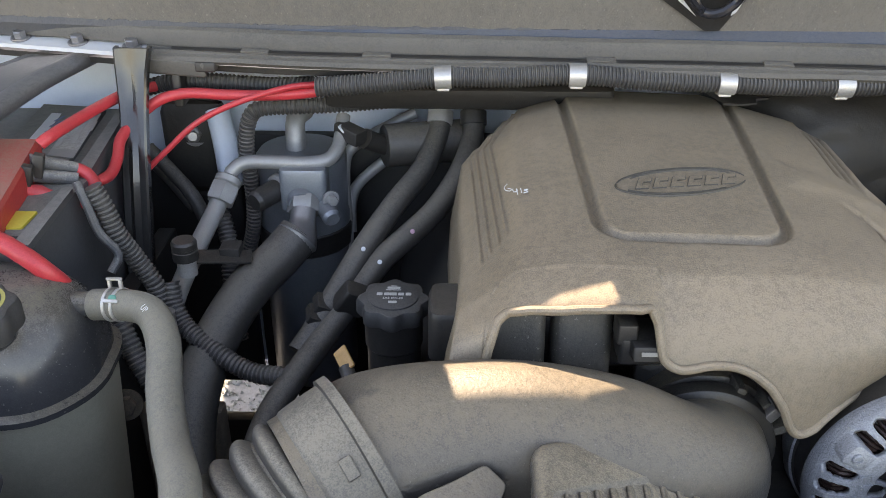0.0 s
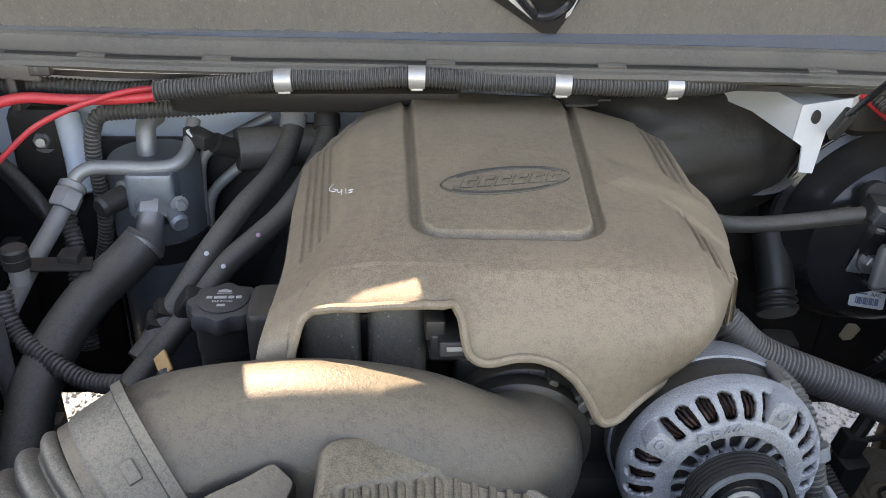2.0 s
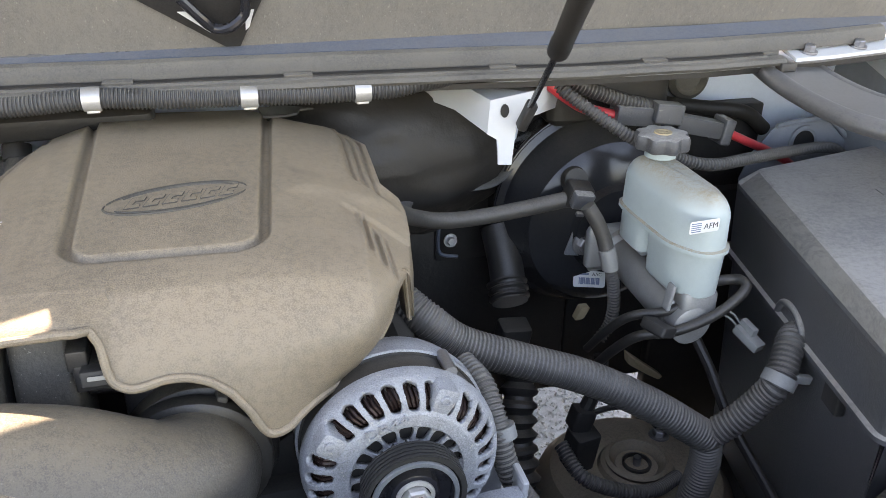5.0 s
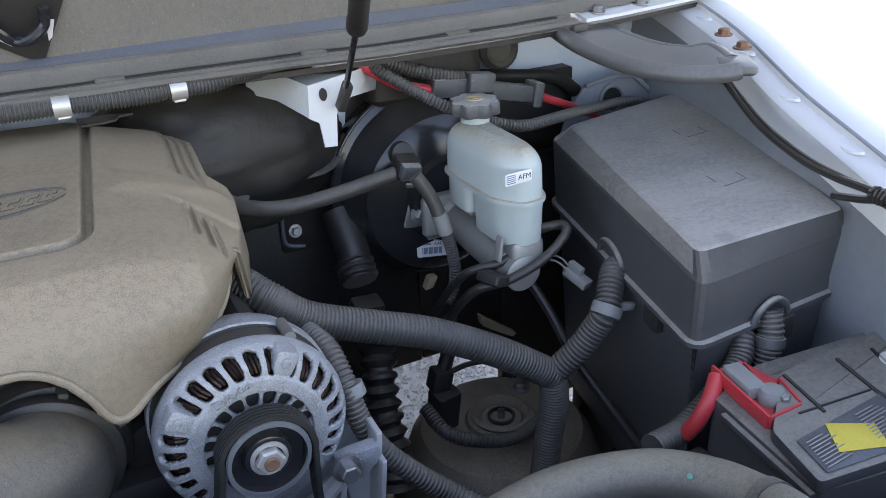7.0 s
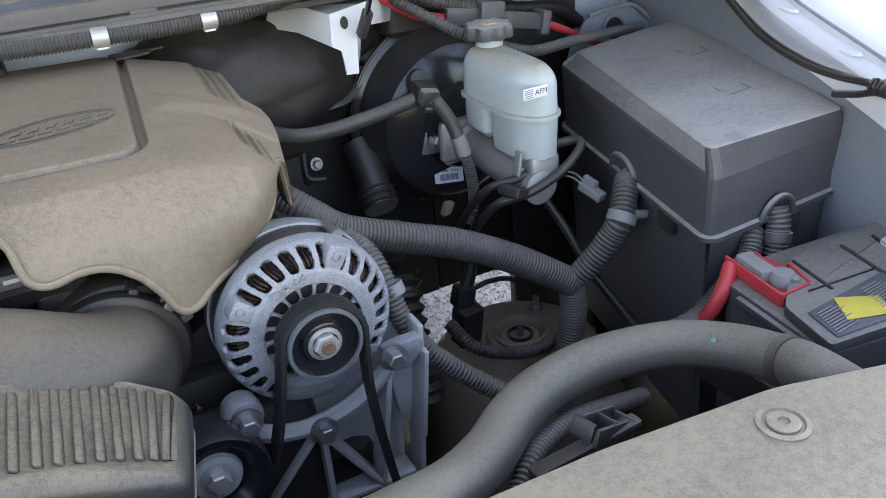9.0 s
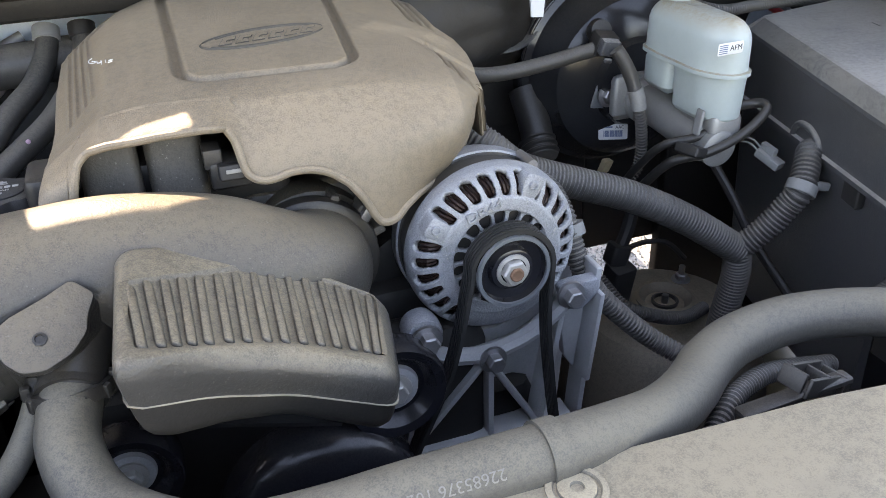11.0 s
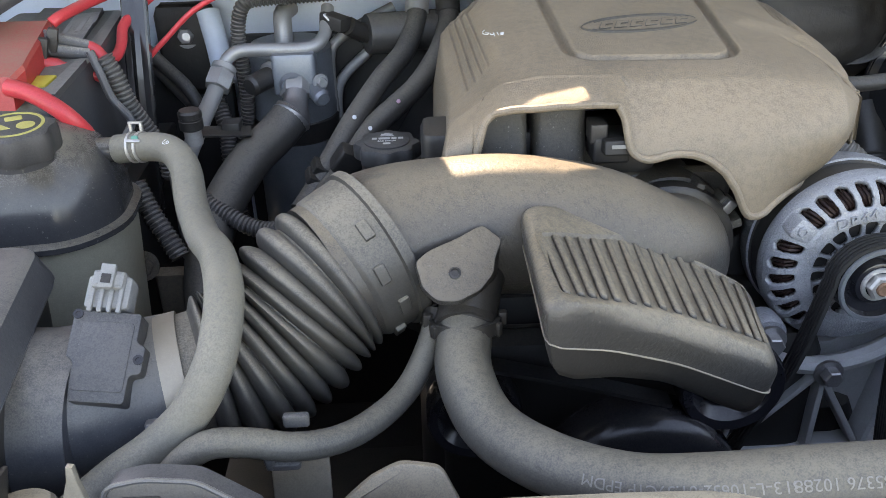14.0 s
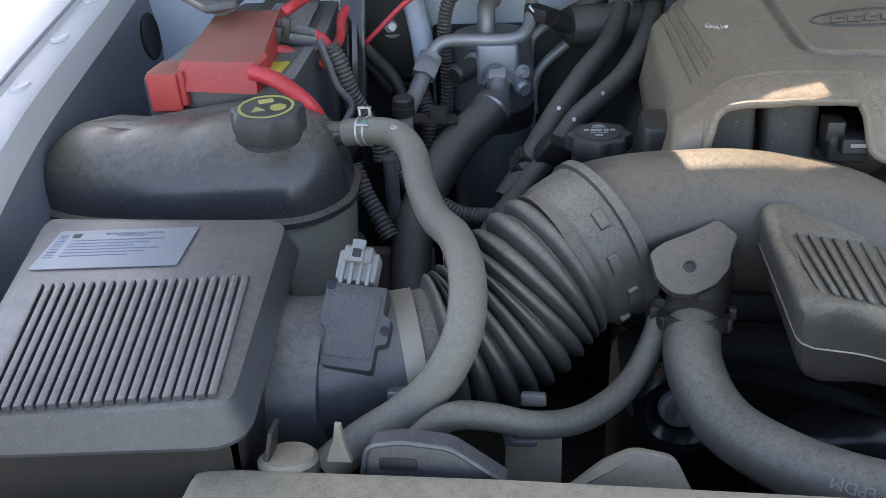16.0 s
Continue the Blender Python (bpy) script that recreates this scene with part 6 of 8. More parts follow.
part("branch", corrugated([tuple(HN)] + HT, 0.0152, 0.0052, 0.002, 24), M_CONDUIT, harness)
part("drop", corrugated([tuple(HN), tuple(HN + Vector((0.006, 0.004, -0.04))), tuple(HN + Vector((0.003, 0.01, -0.10))), tuple(HN + Vector((0.0, 0.02, -0.2)))], 0.0168, 0.0046, 0.0014, 24), M_CONDUIT, harness)
ST = Vector(HT[2])
part("strap", sweep([ST + (Vector(HT[3]) - Vector(HT[1])).normalized() * k for k in (-0.006, 0.006)], 0.0172, 24), M_GREYPL, harness, "pale grey plastic strap")
part("strap_tail", rbox((0.02, 0.008, 0.010), ST + Vector((0.024, -0.004, 0.0)), (0, 15, 0)), M_GREYPL, harness)
alt_wire = thing("alternator_wire", "black corrugated alternator wire with blue tape", "wire", (0.4379, 0.44, 0.9251))
part("conduit", corrugated([(0.429, 0.53, 0.9831), (0.4369, 0.5, 0.9792), (0.4408, 0.475, 0.9599), (0.4466, 0.46, 0.9255), (0.4611, 0.45, 0.8934), (0.4885, 0.44, 0.8613), (0.5179, 0.43, 0.834), (0.5436, 0.41, 0.8184)], 0.0105, 0.0045, 0.0014), M_CONDUIT, alt_wire)
part("tape", sweep(spline([(0.4448, 0.4725, 0.956), (0.4462, 0.47, 0.9495), (0.4468, 0.4685, 0.9457)], 0.003), 0.0113, 16), M_GREYPL, alt_wire, "pale blue-grey tape band")

# gas strut and white bracket
strut = thing("gas_strut", "black gas strut holding up the hood", "gas strut", (0.5586, 0.735, 1.1406))
part("rod", sweep([Vector((0.5574, 0.735, 1.1394)), Vector((0.5340, 0.620, 1.2262))], 0.0032, 12), M_PULLEY, strut)
S0, S1 = Vector((0.5340, 0.620, 1.2262)), Vector((0.5099, 0.53, 1.2877))
part("cylinder", lathe([(0.007, -0.003), (0.0100, 0.0), (0.0100, 0.02), (0.0094, 0.022), (0.0094, 0.7)], basis(S0, S1 - S0), 24), M_BLACK, strut)
part("end_joint", rbox((0.010, 0.014, 0.034), (0.5563, 0.74, 1.1289), (20, 15, 0)), M_BLACK, strut)

body_bracket = thing("white_bracket", "white painted stamped steel bracket with a slot", "bracket", (0.5371, 0.7541, 1.1313))


def sheet(pts, t, holes=()):
    """A bent plate through world points, with thickness along y."""
    return loft([[Vector(p) + Vector((0, d, 0)) for p in pts] for d in (0, t)])


FP = [(0.5218, 0.757, 1.1424), (0.5726, 0.757, 1.1500), (0.572, 0.757, 1.1224), (0.5526, 0.757, 1.1157), (0.5489, 0.757, 1.0686), (0.5339, 0.757, 1.0699), (0.5313, 0.757, 1.0984), (0.5196, 0.757, 1.1057)]
part("front_plate", sheet(FP, 0.003), M_WHITE, body_bracket)
part("slot", lathe([(0.0045, 0), (0.0045, 0.002), (0.002, 0.002)], basis((0.5377, 0.7565, 1.1305), (0, -1, 0)) @ Matrix.Scale(1.6, 4, (0, 1, 0)), 20), M_DEEP, body_bracket, "dark slot")
part("side_wing", sheet([(0.504, 0.84, 1.1436), (0.5221, 0.758, 1.1421), (0.5225, 0.758, 1.1038), (0.5052, 0.83, 1.1107), (0.4716, 0.88, 1.1159), (0.4799, 0.9, 1.1219)], 0.003), M_WHITE, body_bracket)
part("right_wing", sheet([(0.5714, 0.757, 1.1489), (0.6454, 0.85, 1.1326), (0.6375, 0.85, 1.0988), (0.5724, 0.758, 1.1220)], 0.003), M_WHITE, body_bracket)
part("top_plate", loft([[Vector(p) + Vector((0, 0, d)) for p in ((0.504, 0.84, 1.1436), (0.5221, 0.758, 1.1421), (0.573, 0.758, 1.1497), (0.6454, 0.85, 1.1326))] for d in (0, -0.003)]), M_WHITE, body_bracket)

# brace between cowl and fender
def brace(front, back, name, label):
    th = thing(name, label, "brace", front[0], "fender braces")
    part("front_bar", tube(front, 0.0125, 16, flat=0.75), M_BRACE, th)
    part("rear_bar", tube(back, 0.010, 16, flat=0.75), M_BRACE, th)
    tip, tail = (Vector(front[-1]) + Vector(back[-1])) / 2, (Vector(front[-1]) - Vector(back[-1])).length
    part("end_plate", slab(rounded([(-0.018, -tail / 2 - 0.008), (0.02, -tail / 2 - 0.012), (0.02, tail / 2 + 0.012), (-0.018, tail / 2 + 0.008)], 0.012), -0.004, 0.006, basis(tip, (0, 0, 1), Vector(back[-1]) - Vector(front[-1])), 0.003), M_BRACE, th, "flattened bolt-down end")
    f, b = spline(front, 0.02), spline(back, 0.02)
    n = min(len(f), len(b))
    fa = [f[int(i * (len(f) - 1) / 11)] for i in range(12)]
    ba = [b[int(i * (len(b) - 1) / 11)] for i in range(12)]
    bm = bmesh.new()
    for off in (0.006, 0.001):
        r1 = [bm.verts.new(p + Vector((0, 0, off))) for p in fa]
        r2 = [bm.verts.new(p + Vector((0, 0, off))) for p in ba]
        for i in range(11):
            bm.faces.new((r1[i], r1[i + 1], r2[i + 1], r2[i]))
    part("web", bm, M_BRACE, th)
    return th


brace([(0.8688, 0.8315, 1.1550), (0.8415, 0.7076, 1.1500), (0.8433, 0.6226, 1.1450), (0.8643, 0.5714, 1.1430), (0.895, 0.5443, 1.1430), (0.9189, 0.5348, 1.1450)], [(0.9399, 0.8233, 1.1520), (0.9243, 0.7403, 1.1460), (0.9237, 0.673, 1.1430), (0.9387, 0.635, 1.1430), (0.9598, 0.6208, 1.1460), (0.9384, 0.5658, 1.1460)], "fender_brace", "black painted stamped steel brace from cowl to fender")
brace([(-0.3585, 0.8615, 1.1570), (-0.3759, 0.8246, 1.1520), (-0.3909, 0.7774, 1.1480), (-0.4009, 0.7257, 1.1430), (-0.4036, 0.6489, 1.1400)], [(-0.404, 0.8599, 1.1570), (-0.4249, 0.8561, 1.1500), (-0.4417, 0.8384, 1.1460), (-0.4653, 0.7905, 1.1430), (-0.4599, 0.7171, 1.1400)], "fender_brace", "black painted stamped steel brace from cowl to fender")

# red fused cable, its connector and conduits by the cowl
fcon = thing("fuse_link_connector", "grey in-line fuse connector on a red cable", "connector", (0.7342, 0.8, 1.0972))
part("body", join(beam((0.6864, 0.8, 1.1040), (0.7453, 0.8, 1.0964), 0.024, 0.022), beam((0.7689, 0.8, 1.0878), (0.8406, 0.8, 1.0704), 0.021, 0.02)), M_FUSE, fcon)
part("latch", rbox((0.036, 0.02, 0.024), (0.7499, 0.79, 1.1027), (0, 8, 0)), M_FUSE, fcon)
part("end_collar", rbox((0.014, 0.03, 0.032), (0.8348, 0.8, 1.0723), (0, 10, 0)), M_FUSE, fcon)
part("red_cable", tube([(0.5875, 0.8, 1.1571), (0.6095, 0.79, 1.1383), (0.6443, 0.795, 1.1152), (0.6794, 0.8, 1.1032), (0.6903, 0.8, 1.1010)], 0.0065, 12), M_RED, fcon, "red cable")
part("red_tail", tube([(0.8366, 0.8, 1.0707), (0.8787, 0.81, 1.0509), (0.9305, 0.83, 1.0259), (0.9864, 0.85, 0.9945), (1.0218, 0.85, 0.9598)], 0.0055, 12), M_RED, fcon, "red cable")
lone("upper_conduit", corrugated([(0.6119, 0.815, 1.1518), (0.6346, 0.81, 1.1408), (0.6685, 0.805, 1.1271), (0.7027, 0.8, 1.1163), (0.7401, 0.8, 1.1071)], 0.009, 0.0045, 0.0014), M_CONDUIT, "black corrugated conduit beside the red cable", "conduit")
lone("sensor_conduit", corrugated([(0.6091, 0.79, 1.1434), (0.6321, 0.77, 1.1268), (0.6609, 0.755, 1.1070), (0.6925, 0.745, 1.0884), (0.7421, 0.74, 1.0661), (0.7875, 0.74, 1.0539), (0.8538, 0.76, 1.0490), (0.9404, 0.8, 1.0359), (1.0440, 0.85, 1.0140), (1.0971, 0.87, 0.9789), (1.1169, 0.87, 0.9424)], 0.0075, 0.0045, 0.0014), M_CONDUIT, "thin black corrugated conduit near the reservoir", "conduit")
lone("firewall_grommet", lathe([(0.03, 0), (0.03, 0.006), (0.024, 0.012), (0.018, 0.006), (0.006, 0.006)], basis((0.8473, 0.915, 1.1071), (0, -1, 0.1)), 28), M_SEAL, "dusty round rubber firewall grommet", "grommet")
pad = thing("firewall_pad", "black insulation pad on the firewall", "insulation pad", (0.7, 0.92, 0.64))
part("main_panel", wall_slab(0.34, 0.70, 0.905, 0.64, 1.10, 0.03), M_SHIELD, pad)
part("side_panel", wall_slab(0.702, 0.97, 0.907, 0.64, 1.065, 0.028), M_SHIELD, pad)
# extra panel, added to block sun and view low behind the pad
part("lower_panel", wall_slab(0.832, 1.15, 0.885, 0.50, 0.95, 0.02), M_SHIELD, pad)
part("upper_panel", rbox((0.16, 0.06, 0.10), (0.705, 0.87, 1.12), r=0.02), M_SHIELD, pad)
part("edge_roll", tube([(0.70, 0.90, 1.09), (0.78, 0.895, 1.082), (0.86, 0.895, 1.07), (0.93, 0.895, 1.058), (0.97, 0.90, 1.03)], 0.010, 12), M_SHIELD, pad)
lone("firewall_hole_plug", lathe([(0.011, 0), (0.011, 0.003), (0.004, 0.003)], basis((0.7564, 0.868, 1.1126), (0, -1, 0)), 20), M_WHITE, "white round plug in the insulation", "plug")


def rear_hump():
    """Bulged black insulation behind the engine."""
    bm = bmesh.new()
    bmesh.ops.create_uvsphere(bm, u_segments=96, v_segments=60, radius=1.0)
    for v in bm.verts:
        d = 1 + 0.07 * noise.noise(v.co * 2.3) + 0.03 * noise.noise(v.co * 7.0) + 0.012 * noise.noise(v.co * 18.0)
        v.co = Vector((0.435 + 0.165 * v.co.x * d, 0.90 + 0.075 * v.co.y * d, 1.035 + 0.105 * v.co.z * d))
    return bm


hump = thing("insulation_hump", "bulging black insulation behind the engine", "insulation pad", (0.42, 0.9, 0.96))
part("bulge", rear_hump(), M_SHIELD, hump)
ground_strap = thing("ground_strap", "flat black braided strap behind the vacuum hose", "strap", (0.53, 0.86, 1.0))
part("braid", sweep(spline([(0.428, 0.80, 1.000), (0.452, 0.850, 1.0020), (0.486, 0.86, 1.0020), (0.528, 0.862, 1.0020), (0.568, 0.862, 1.0080), (0.600, 0.868, 1.040)], 0.004), lambda q, i: 0.0150 + (0.0006 if i % 2 else 0.0), 16, True, 0.22), M_CONDUIT, ground_strap)
lower_bracket = thing("firewall_bracket", "black steel plate with a pale edge and two studs", "bracket", (0.53, 0.9, 0.9))
part("plate", slab(rounded([(-0.030, -0.060), (0.045, -0.060), (0.045, 0.060), (-0.030, 0.060)], 0.008), 0, 0.003, Matrix.Translation((0.533, 0.905, 0.940)) @ pose(0, 0, 0, 90, 0, 0), 0.001), M_BLACK, lower_bracket)
part("edge", tube([(0.5120, 0.899, 0.990), (0.5085, 0.899, 0.950), (0.5070, 0.899, 0.905), (0.5120, 0.899, 0.892), (0.5340, 0.899, 0.886)], 0.0026, 10), M_EDGE, lower_bracket, "turned white edge, shade in its colour")
for q in ((0.5370, 0.898, 0.984), (0.5230, 0.898, 0.912)):
    part("stud", hexhead(q, (0, -1, 0.2), 0.006, 0.010), M_STEEL, lower_bracket, "zinc stud")
lone("body_panel", slab(rounded([(0.525, 0.990), (0.570, 0.992), (0.605, 1.032), (0.612, 1.075), (0.560, 1.075), (0.545, 1.03)], 0.006), -0.004, 0.0, Matrix.Translation((0, 0.897, 0)) @ pose(0, 0, 0, 90, 0, 0), 0.001), M_INNER, "white painted body panel behind the booster, skylight blue in its colour", "body panel")
corner = thing("corner_plate", "blue-grey pressed steel plate with a round hole", "bracket", (1.0, 0.87, 1.0))
CPM = Matrix.Translation((0.985, 0.868, 1.018)) @ pose(0, 0, 0, 82, 0, 0)
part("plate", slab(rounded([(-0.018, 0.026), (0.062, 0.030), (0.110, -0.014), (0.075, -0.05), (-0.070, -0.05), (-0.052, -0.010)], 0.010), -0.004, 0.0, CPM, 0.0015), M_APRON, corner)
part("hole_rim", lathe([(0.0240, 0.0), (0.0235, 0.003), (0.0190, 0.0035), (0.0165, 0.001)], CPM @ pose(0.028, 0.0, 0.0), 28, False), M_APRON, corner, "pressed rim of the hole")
part("hole", lathe([(0.0170, 0.0), (0.0165, 0.0012), (0.002, 0.0012)], CPM @ pose(0.028, 0.0, 0.0), 24), M_DEEP, corner, "dark hole")
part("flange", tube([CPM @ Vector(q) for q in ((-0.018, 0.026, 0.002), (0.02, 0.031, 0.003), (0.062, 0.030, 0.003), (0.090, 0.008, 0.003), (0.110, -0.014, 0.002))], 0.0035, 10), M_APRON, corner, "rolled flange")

# steering shaft, shock tower and lower clutter on this side
shaft = thing("steering_shaft", "black steering shaft with rubber boot", "steering shaft", (0.60, 0.75, 0.6))
part("upper_tube", tube([(0.5736, 0.86, 0.9448), (0.5766, 0.83, 0.9032), (0.575, 0.81, 0.8736)], 0.022, 20), M_BLACK, shaft)
part("boot", corrugated([(0.5756, 0.82, 0.8843), (0.574, 0.8, 0.8671)], 0.026, 0.009, 0.003, 20), M_BLACK, shaft)
part("joint", rbox((0.04, 0.03, 0.05), (0.5707, 0.78, 0.8259), (10, 5, 0), r=0.006), M_BLACK, shaft)
part("lower_boot", sweep(spline([(0.5607, 0.72, 0.8131), (0.553, 0.7, 0.7849), (0.548, 0.68, 0.7475), (0.5468, 0.66, 0.7086), (0.5409, 0.64, 0.6625)], 0.004), lambda s, i: 0.0165 + 0.0075 * (0.5 + 0.5 * math.cos(2 * math.pi * s * 10)), 20), M_BLACK, shaft)
tower = thing("shock_tower", "dusty black shock absorber mount with studs", "shock tower", (0.72, 0.69, 0.5))
TC = Vector((0.7188, 0.6917, 0.6666))
part("dome", lathe([(0.17, -0.22), (0.15, -0.10), (0.125, -0.03), (0.11, -0.012), (0.095, -0.008), (0.05, -0.004), (0.046, 0.002), (0.04, 0.004), (0.036, -0.002), (0.022, -0.004), (0.02, -0.02)], Matrix.Translation(TC), 56), M_TOWER, tower)
part("top_ring", lathe([(0.037, 0.0), (0.041, 0.008), (0.036, 0.011), (0.03, 0.004), (0.027, 0.0), (0.024, -0.014)], Matrix.Translation(TC), 40), M_TOWER, tower, "rubber ring")
part("inner_sleeve", lathe([(0.017, -0.014), (0.019, 0.004), (0.016, 0.005), (0.013, -0.01)], Matrix.Translation(TC), 28), M_BLACK, tower)
for a in (150, 40, -60):
    q = TC + Vector((0.078 * math.cos(radians(a)), 0.078 * math.sin(radians(a)), -0.006))
    part("stud", join(hexhead(q, (0, 0, 1), 0.009, 0.011), sweep([q, q + Vector((0, 0, 0.024))], 0.0045, 10)), M_STEEL, tower, "stud and nut")
part("centre_stud", join(hexhead(TC + Vector((0, 0, -0.014)), (0, 0, 1), 0.009, 0.01), sweep([TC + Vector((0, 0, -0.01)), TC + Vector((0, 0, 0.012))], 0.005, 12)), M_STEEL, tower)
lone("tower_conduit", corrugated([(0.5935, 0.66, 0.7506), (0.6072, 0.62, 0.7321), (0.6563, 0.61, 0.7094), (0.7033, 0.62, 0.6918), (0.7525, 0.65, 0.6749)], 0.009), M_CONDUIT, "black corrugated conduit round the shock tower", "conduit")
lone("wire_plug", join(rbox((0.034, 0.03, 0.06), (0.6189, 0.66, 0.7405), (10, 0, 10), r=0.006), rbox((0.026, 0.024, 0.03), (0.6181, 0.665, 0.781), (0, 14, 0), r=0.005), tube([(0.6181, 0.665, 0.781), (0.6321, 0.67, 0.8068), (0.6413, 0.675, 0.834), (0.6431, 0.68, 0.8553)], 0.009, 10), tube([(0.6281, 0.66, 0.7903), (0.6563, 0.66, 0.7936), (0.6885, 0.66, 0.7853), (0.711, 0.65, 0.762)], 0.0035, 8)), M_DEEP, "black taped wiring plug beside the shock tower", "connector")
FRM = Matrix.Translation((0.75, 0.80, 0.72)) @ pose(0, 0, 0, 90, 0, 0)
rail = thing("frame_rail", "tan primered frame bracket low in the bay", "frame bracket", (0.75, 0.80, 0.6))
part("plate", slab(rounded([(-0.0054, 0.0458), (0.0549, -0.0023), (0.0488, -0.0071), (0.0259, 0.0075), (-0.0017, 0.0274)], 0.003), -0.006, 0.006, FRM, 0.001), M_TAN, rail)
part("tab", slab(rounded([(-0.0803, 0.1282), (-0.0674, 0.1270), (-0.0757, 0.1109), (-0.0879, 0.1094)], 0.003), -0.006, 0.006, FRM, 0.001), M_TAN, rail)
lone("diagonal_rod", tube([(0.7407, 0.66, 0.8902), (0.7524, 0.6292, 0.8546), (0.762, 0.5908, 0.8103), (0.7828, 0.541, 0.7588), (0.7986, 0.5, 0.7194)], 0.006, 10), M_BLACK, "thin black rod running down the bay", "rod")
lone("grey_connector", join(beam((0.7556, 0.6, 0.9263), (0.7651, 0.57, 0.9155), 0.015, 0.010), beam((0.7596, 0.6, 0.9299), (0.7629, 0.58, 0.9256), 0.008, 0.016), *[tube([(0.7583, 0.6, 0.9231), (0.7505, 0.61, 0.9323), (0.7467, 0.62, 0.9312)], 0.0012, 6) for _ in (0,)], *[tube([(0.7602, 0.6, 0.927), (0.7553, 0.61, 0.9359), (0.7506, 0.62, 0.9363)], 0.0012, 6) for _ in (0,)]), M_GREYPL, "pale grey wiring connector", "connector")

# second battery at the front corner
batt2 = thing("battery", "dusty dark grey auxiliary battery with yellow sticker and red terminal cover", "battery", (0.9, 0.25, 0.7))
BT = Matrix.Translation((0.732, 0.2689, 0.935))
BQ = [(p[0] - BT.translation.x, p[1] - BT.translation.y) for p in ((0.732, 0.2689, 0.935), (0.7174, 0.2077, 0.935), (0.8584, 0.1911, 0.935), (1.0465, 0.3348, 0.935), (0.8009, 0.3259, 0.935))]
BW = [(p[0] - BT.translation.x, p[1] - BT.translation.y) for p in ((0.7347, 0.3392, 0.925), (0.7205, 0.2088, 0.925), (0.8583, 0.1888, 0.925), (1.0532, 0.3375, 0.925), (0.802, 0.3573, 0.925))]
part("case", slab(rounded(BW, 0.006), -0.22, -0.012, BT, 0.003), M_BATT, batt2)
part("top_plate", slab(rounded(BQ, 0.006), -0.012, 0.0, BT, 0.002), M_BATT, batt2)


LQ = [tuple((Vector(p) - BT.translation)[:2]) for p in ((0.738, 0.2493, 0.936), (0.7293, 0.2114, 0.936), (0.8315, 0.202, 0.936), (0.8503, 0.26, 0.936))]
part("label_sheet", slab(LQ, 0.001, 0.0016, BT, 0.0002), M_BATLAB, batt2, "blue-grey printed label")
YQ = [tuple((Vector(p) - BT.translation)[:2]) for p in ((0.7728, 0.2529, 0.937), (0.7546, 0.2228, 0.937), (0.7944, 0.209, 0.937), (0.8072, 0.2338, 0.937))]
part("yellow_sticker", slab(YQ, 0.002, 0.0026, BT, 0.0002), M_YEL2, batt2, "yellow sticker")
PR0, PR1, PR2 = (Vector(q) for q in ((0.7407, 0.2426, 0.937), (0.7325, 0.2144, 0.937), (0.8398, 0.2517, 0.937)))
for k in range(9):
    a = PR0.lerp(PR1, k / 8) + Vector((0, 0, 0.0008))
    for f0, f1 in ((0.0, 0.2 + 0.05 * (k % 3)), (0.62, 0.85 + 0.04 * (k % 4))):
        part("line_of_print", beam(a + (PR2 - PR0) * f0, a + (PR2 - PR0) * f1, 0.0012, 0.0004, r=0.0002), M_GREYINK, batt2)
for a, b in (((0.8975, 0.3102, 0.936), (0.8784, 0.2545, 0.936)), ((0.7976, 0.3195, 0.936), (0.7864, 0.2648, 0.936))):
    part("panel_line", beam(a, b, 0.003, 0.002, r=0.0006), M_DEEP, batt2)
part("case_step", beam((0.7333, 0.3208, 0.915), (0.7218, 0.2122, 0.915), 0.012, 0.008), M_BATT, batt2)
part("case_step", beam((0.7407, 0.2236, 0.905), (0.8714, 0.2038, 0.905), 0.012, 0.010), M_BATT, batt2)
part("pale_patch", lathe([(0.013, 0.0), (0.013, 0.001), (0.004, 0.001)], Matrix.Translation((0.8997, 0.2873, 0.936)), 20), M_LABEL, batt2)
part("seam_groove", join(beam((0.8575, 0.3148, 0.936), (0.8347, 0.2044, 0.936), 0.004, 0.0015), beam((0.7661, 0.2738, 0.936), (0.8452, 0.2674, 0.936), 0.002, 0.0015)), M_DEEP, batt2)
term = thing("battery_terminal", "red battery terminal cover with grey cable lug", "battery terminal", (0.7715, 0.3189, 0.92))
part("red_tray", join(loft([[Vector(p) + Vector((0, 0, d)) for p in ((0.7546, 0.3625, 0.925), (0.7507, 0.3055, 0.925), (0.7466, 0.2818, 0.925), (0.7816, 0.2858, 0.925), (0.797, 0.3207, 0.925), (0.7896, 0.363, 0.925))] for d in (0, 0.003)]), beam((0.7537, 0.362, 0.93), (0.7422, 0.2814, 0.93), 0.003, 0.014), beam((0.7422, 0.2814, 0.93), (0.7786, 0.2825, 0.93), 0.003, 0.014), beam((0.7911, 0.3191, 0.93), (0.7805, 0.2843, 0.93), 0.003, 0.014), beam((0.7818, 0.3519, 0.93), (0.7709, 0.3129, 0.93), 0.003, 0.014)), M_RED, term)
part("post", lathe([(0.012, 0), (0.012, 0.006), (0.0095, 0.012), (0.003, 0.0125)], Matrix.Translation((0.7688, 0.3052, 0.928)), 24), M_GREYPL, term, "grey lead post")
part("cable_lug", beam((0.7652, 0.3512, 0.935), (0.759, 0.3119, 0.935), 0.018, 0.012), M_GREYPL, term)
part("terminal_bolt", hexhead((0.7717, 0.2939, 0.93), (0, 0, 1), 0.005, 0.009), M_STEEL, term)
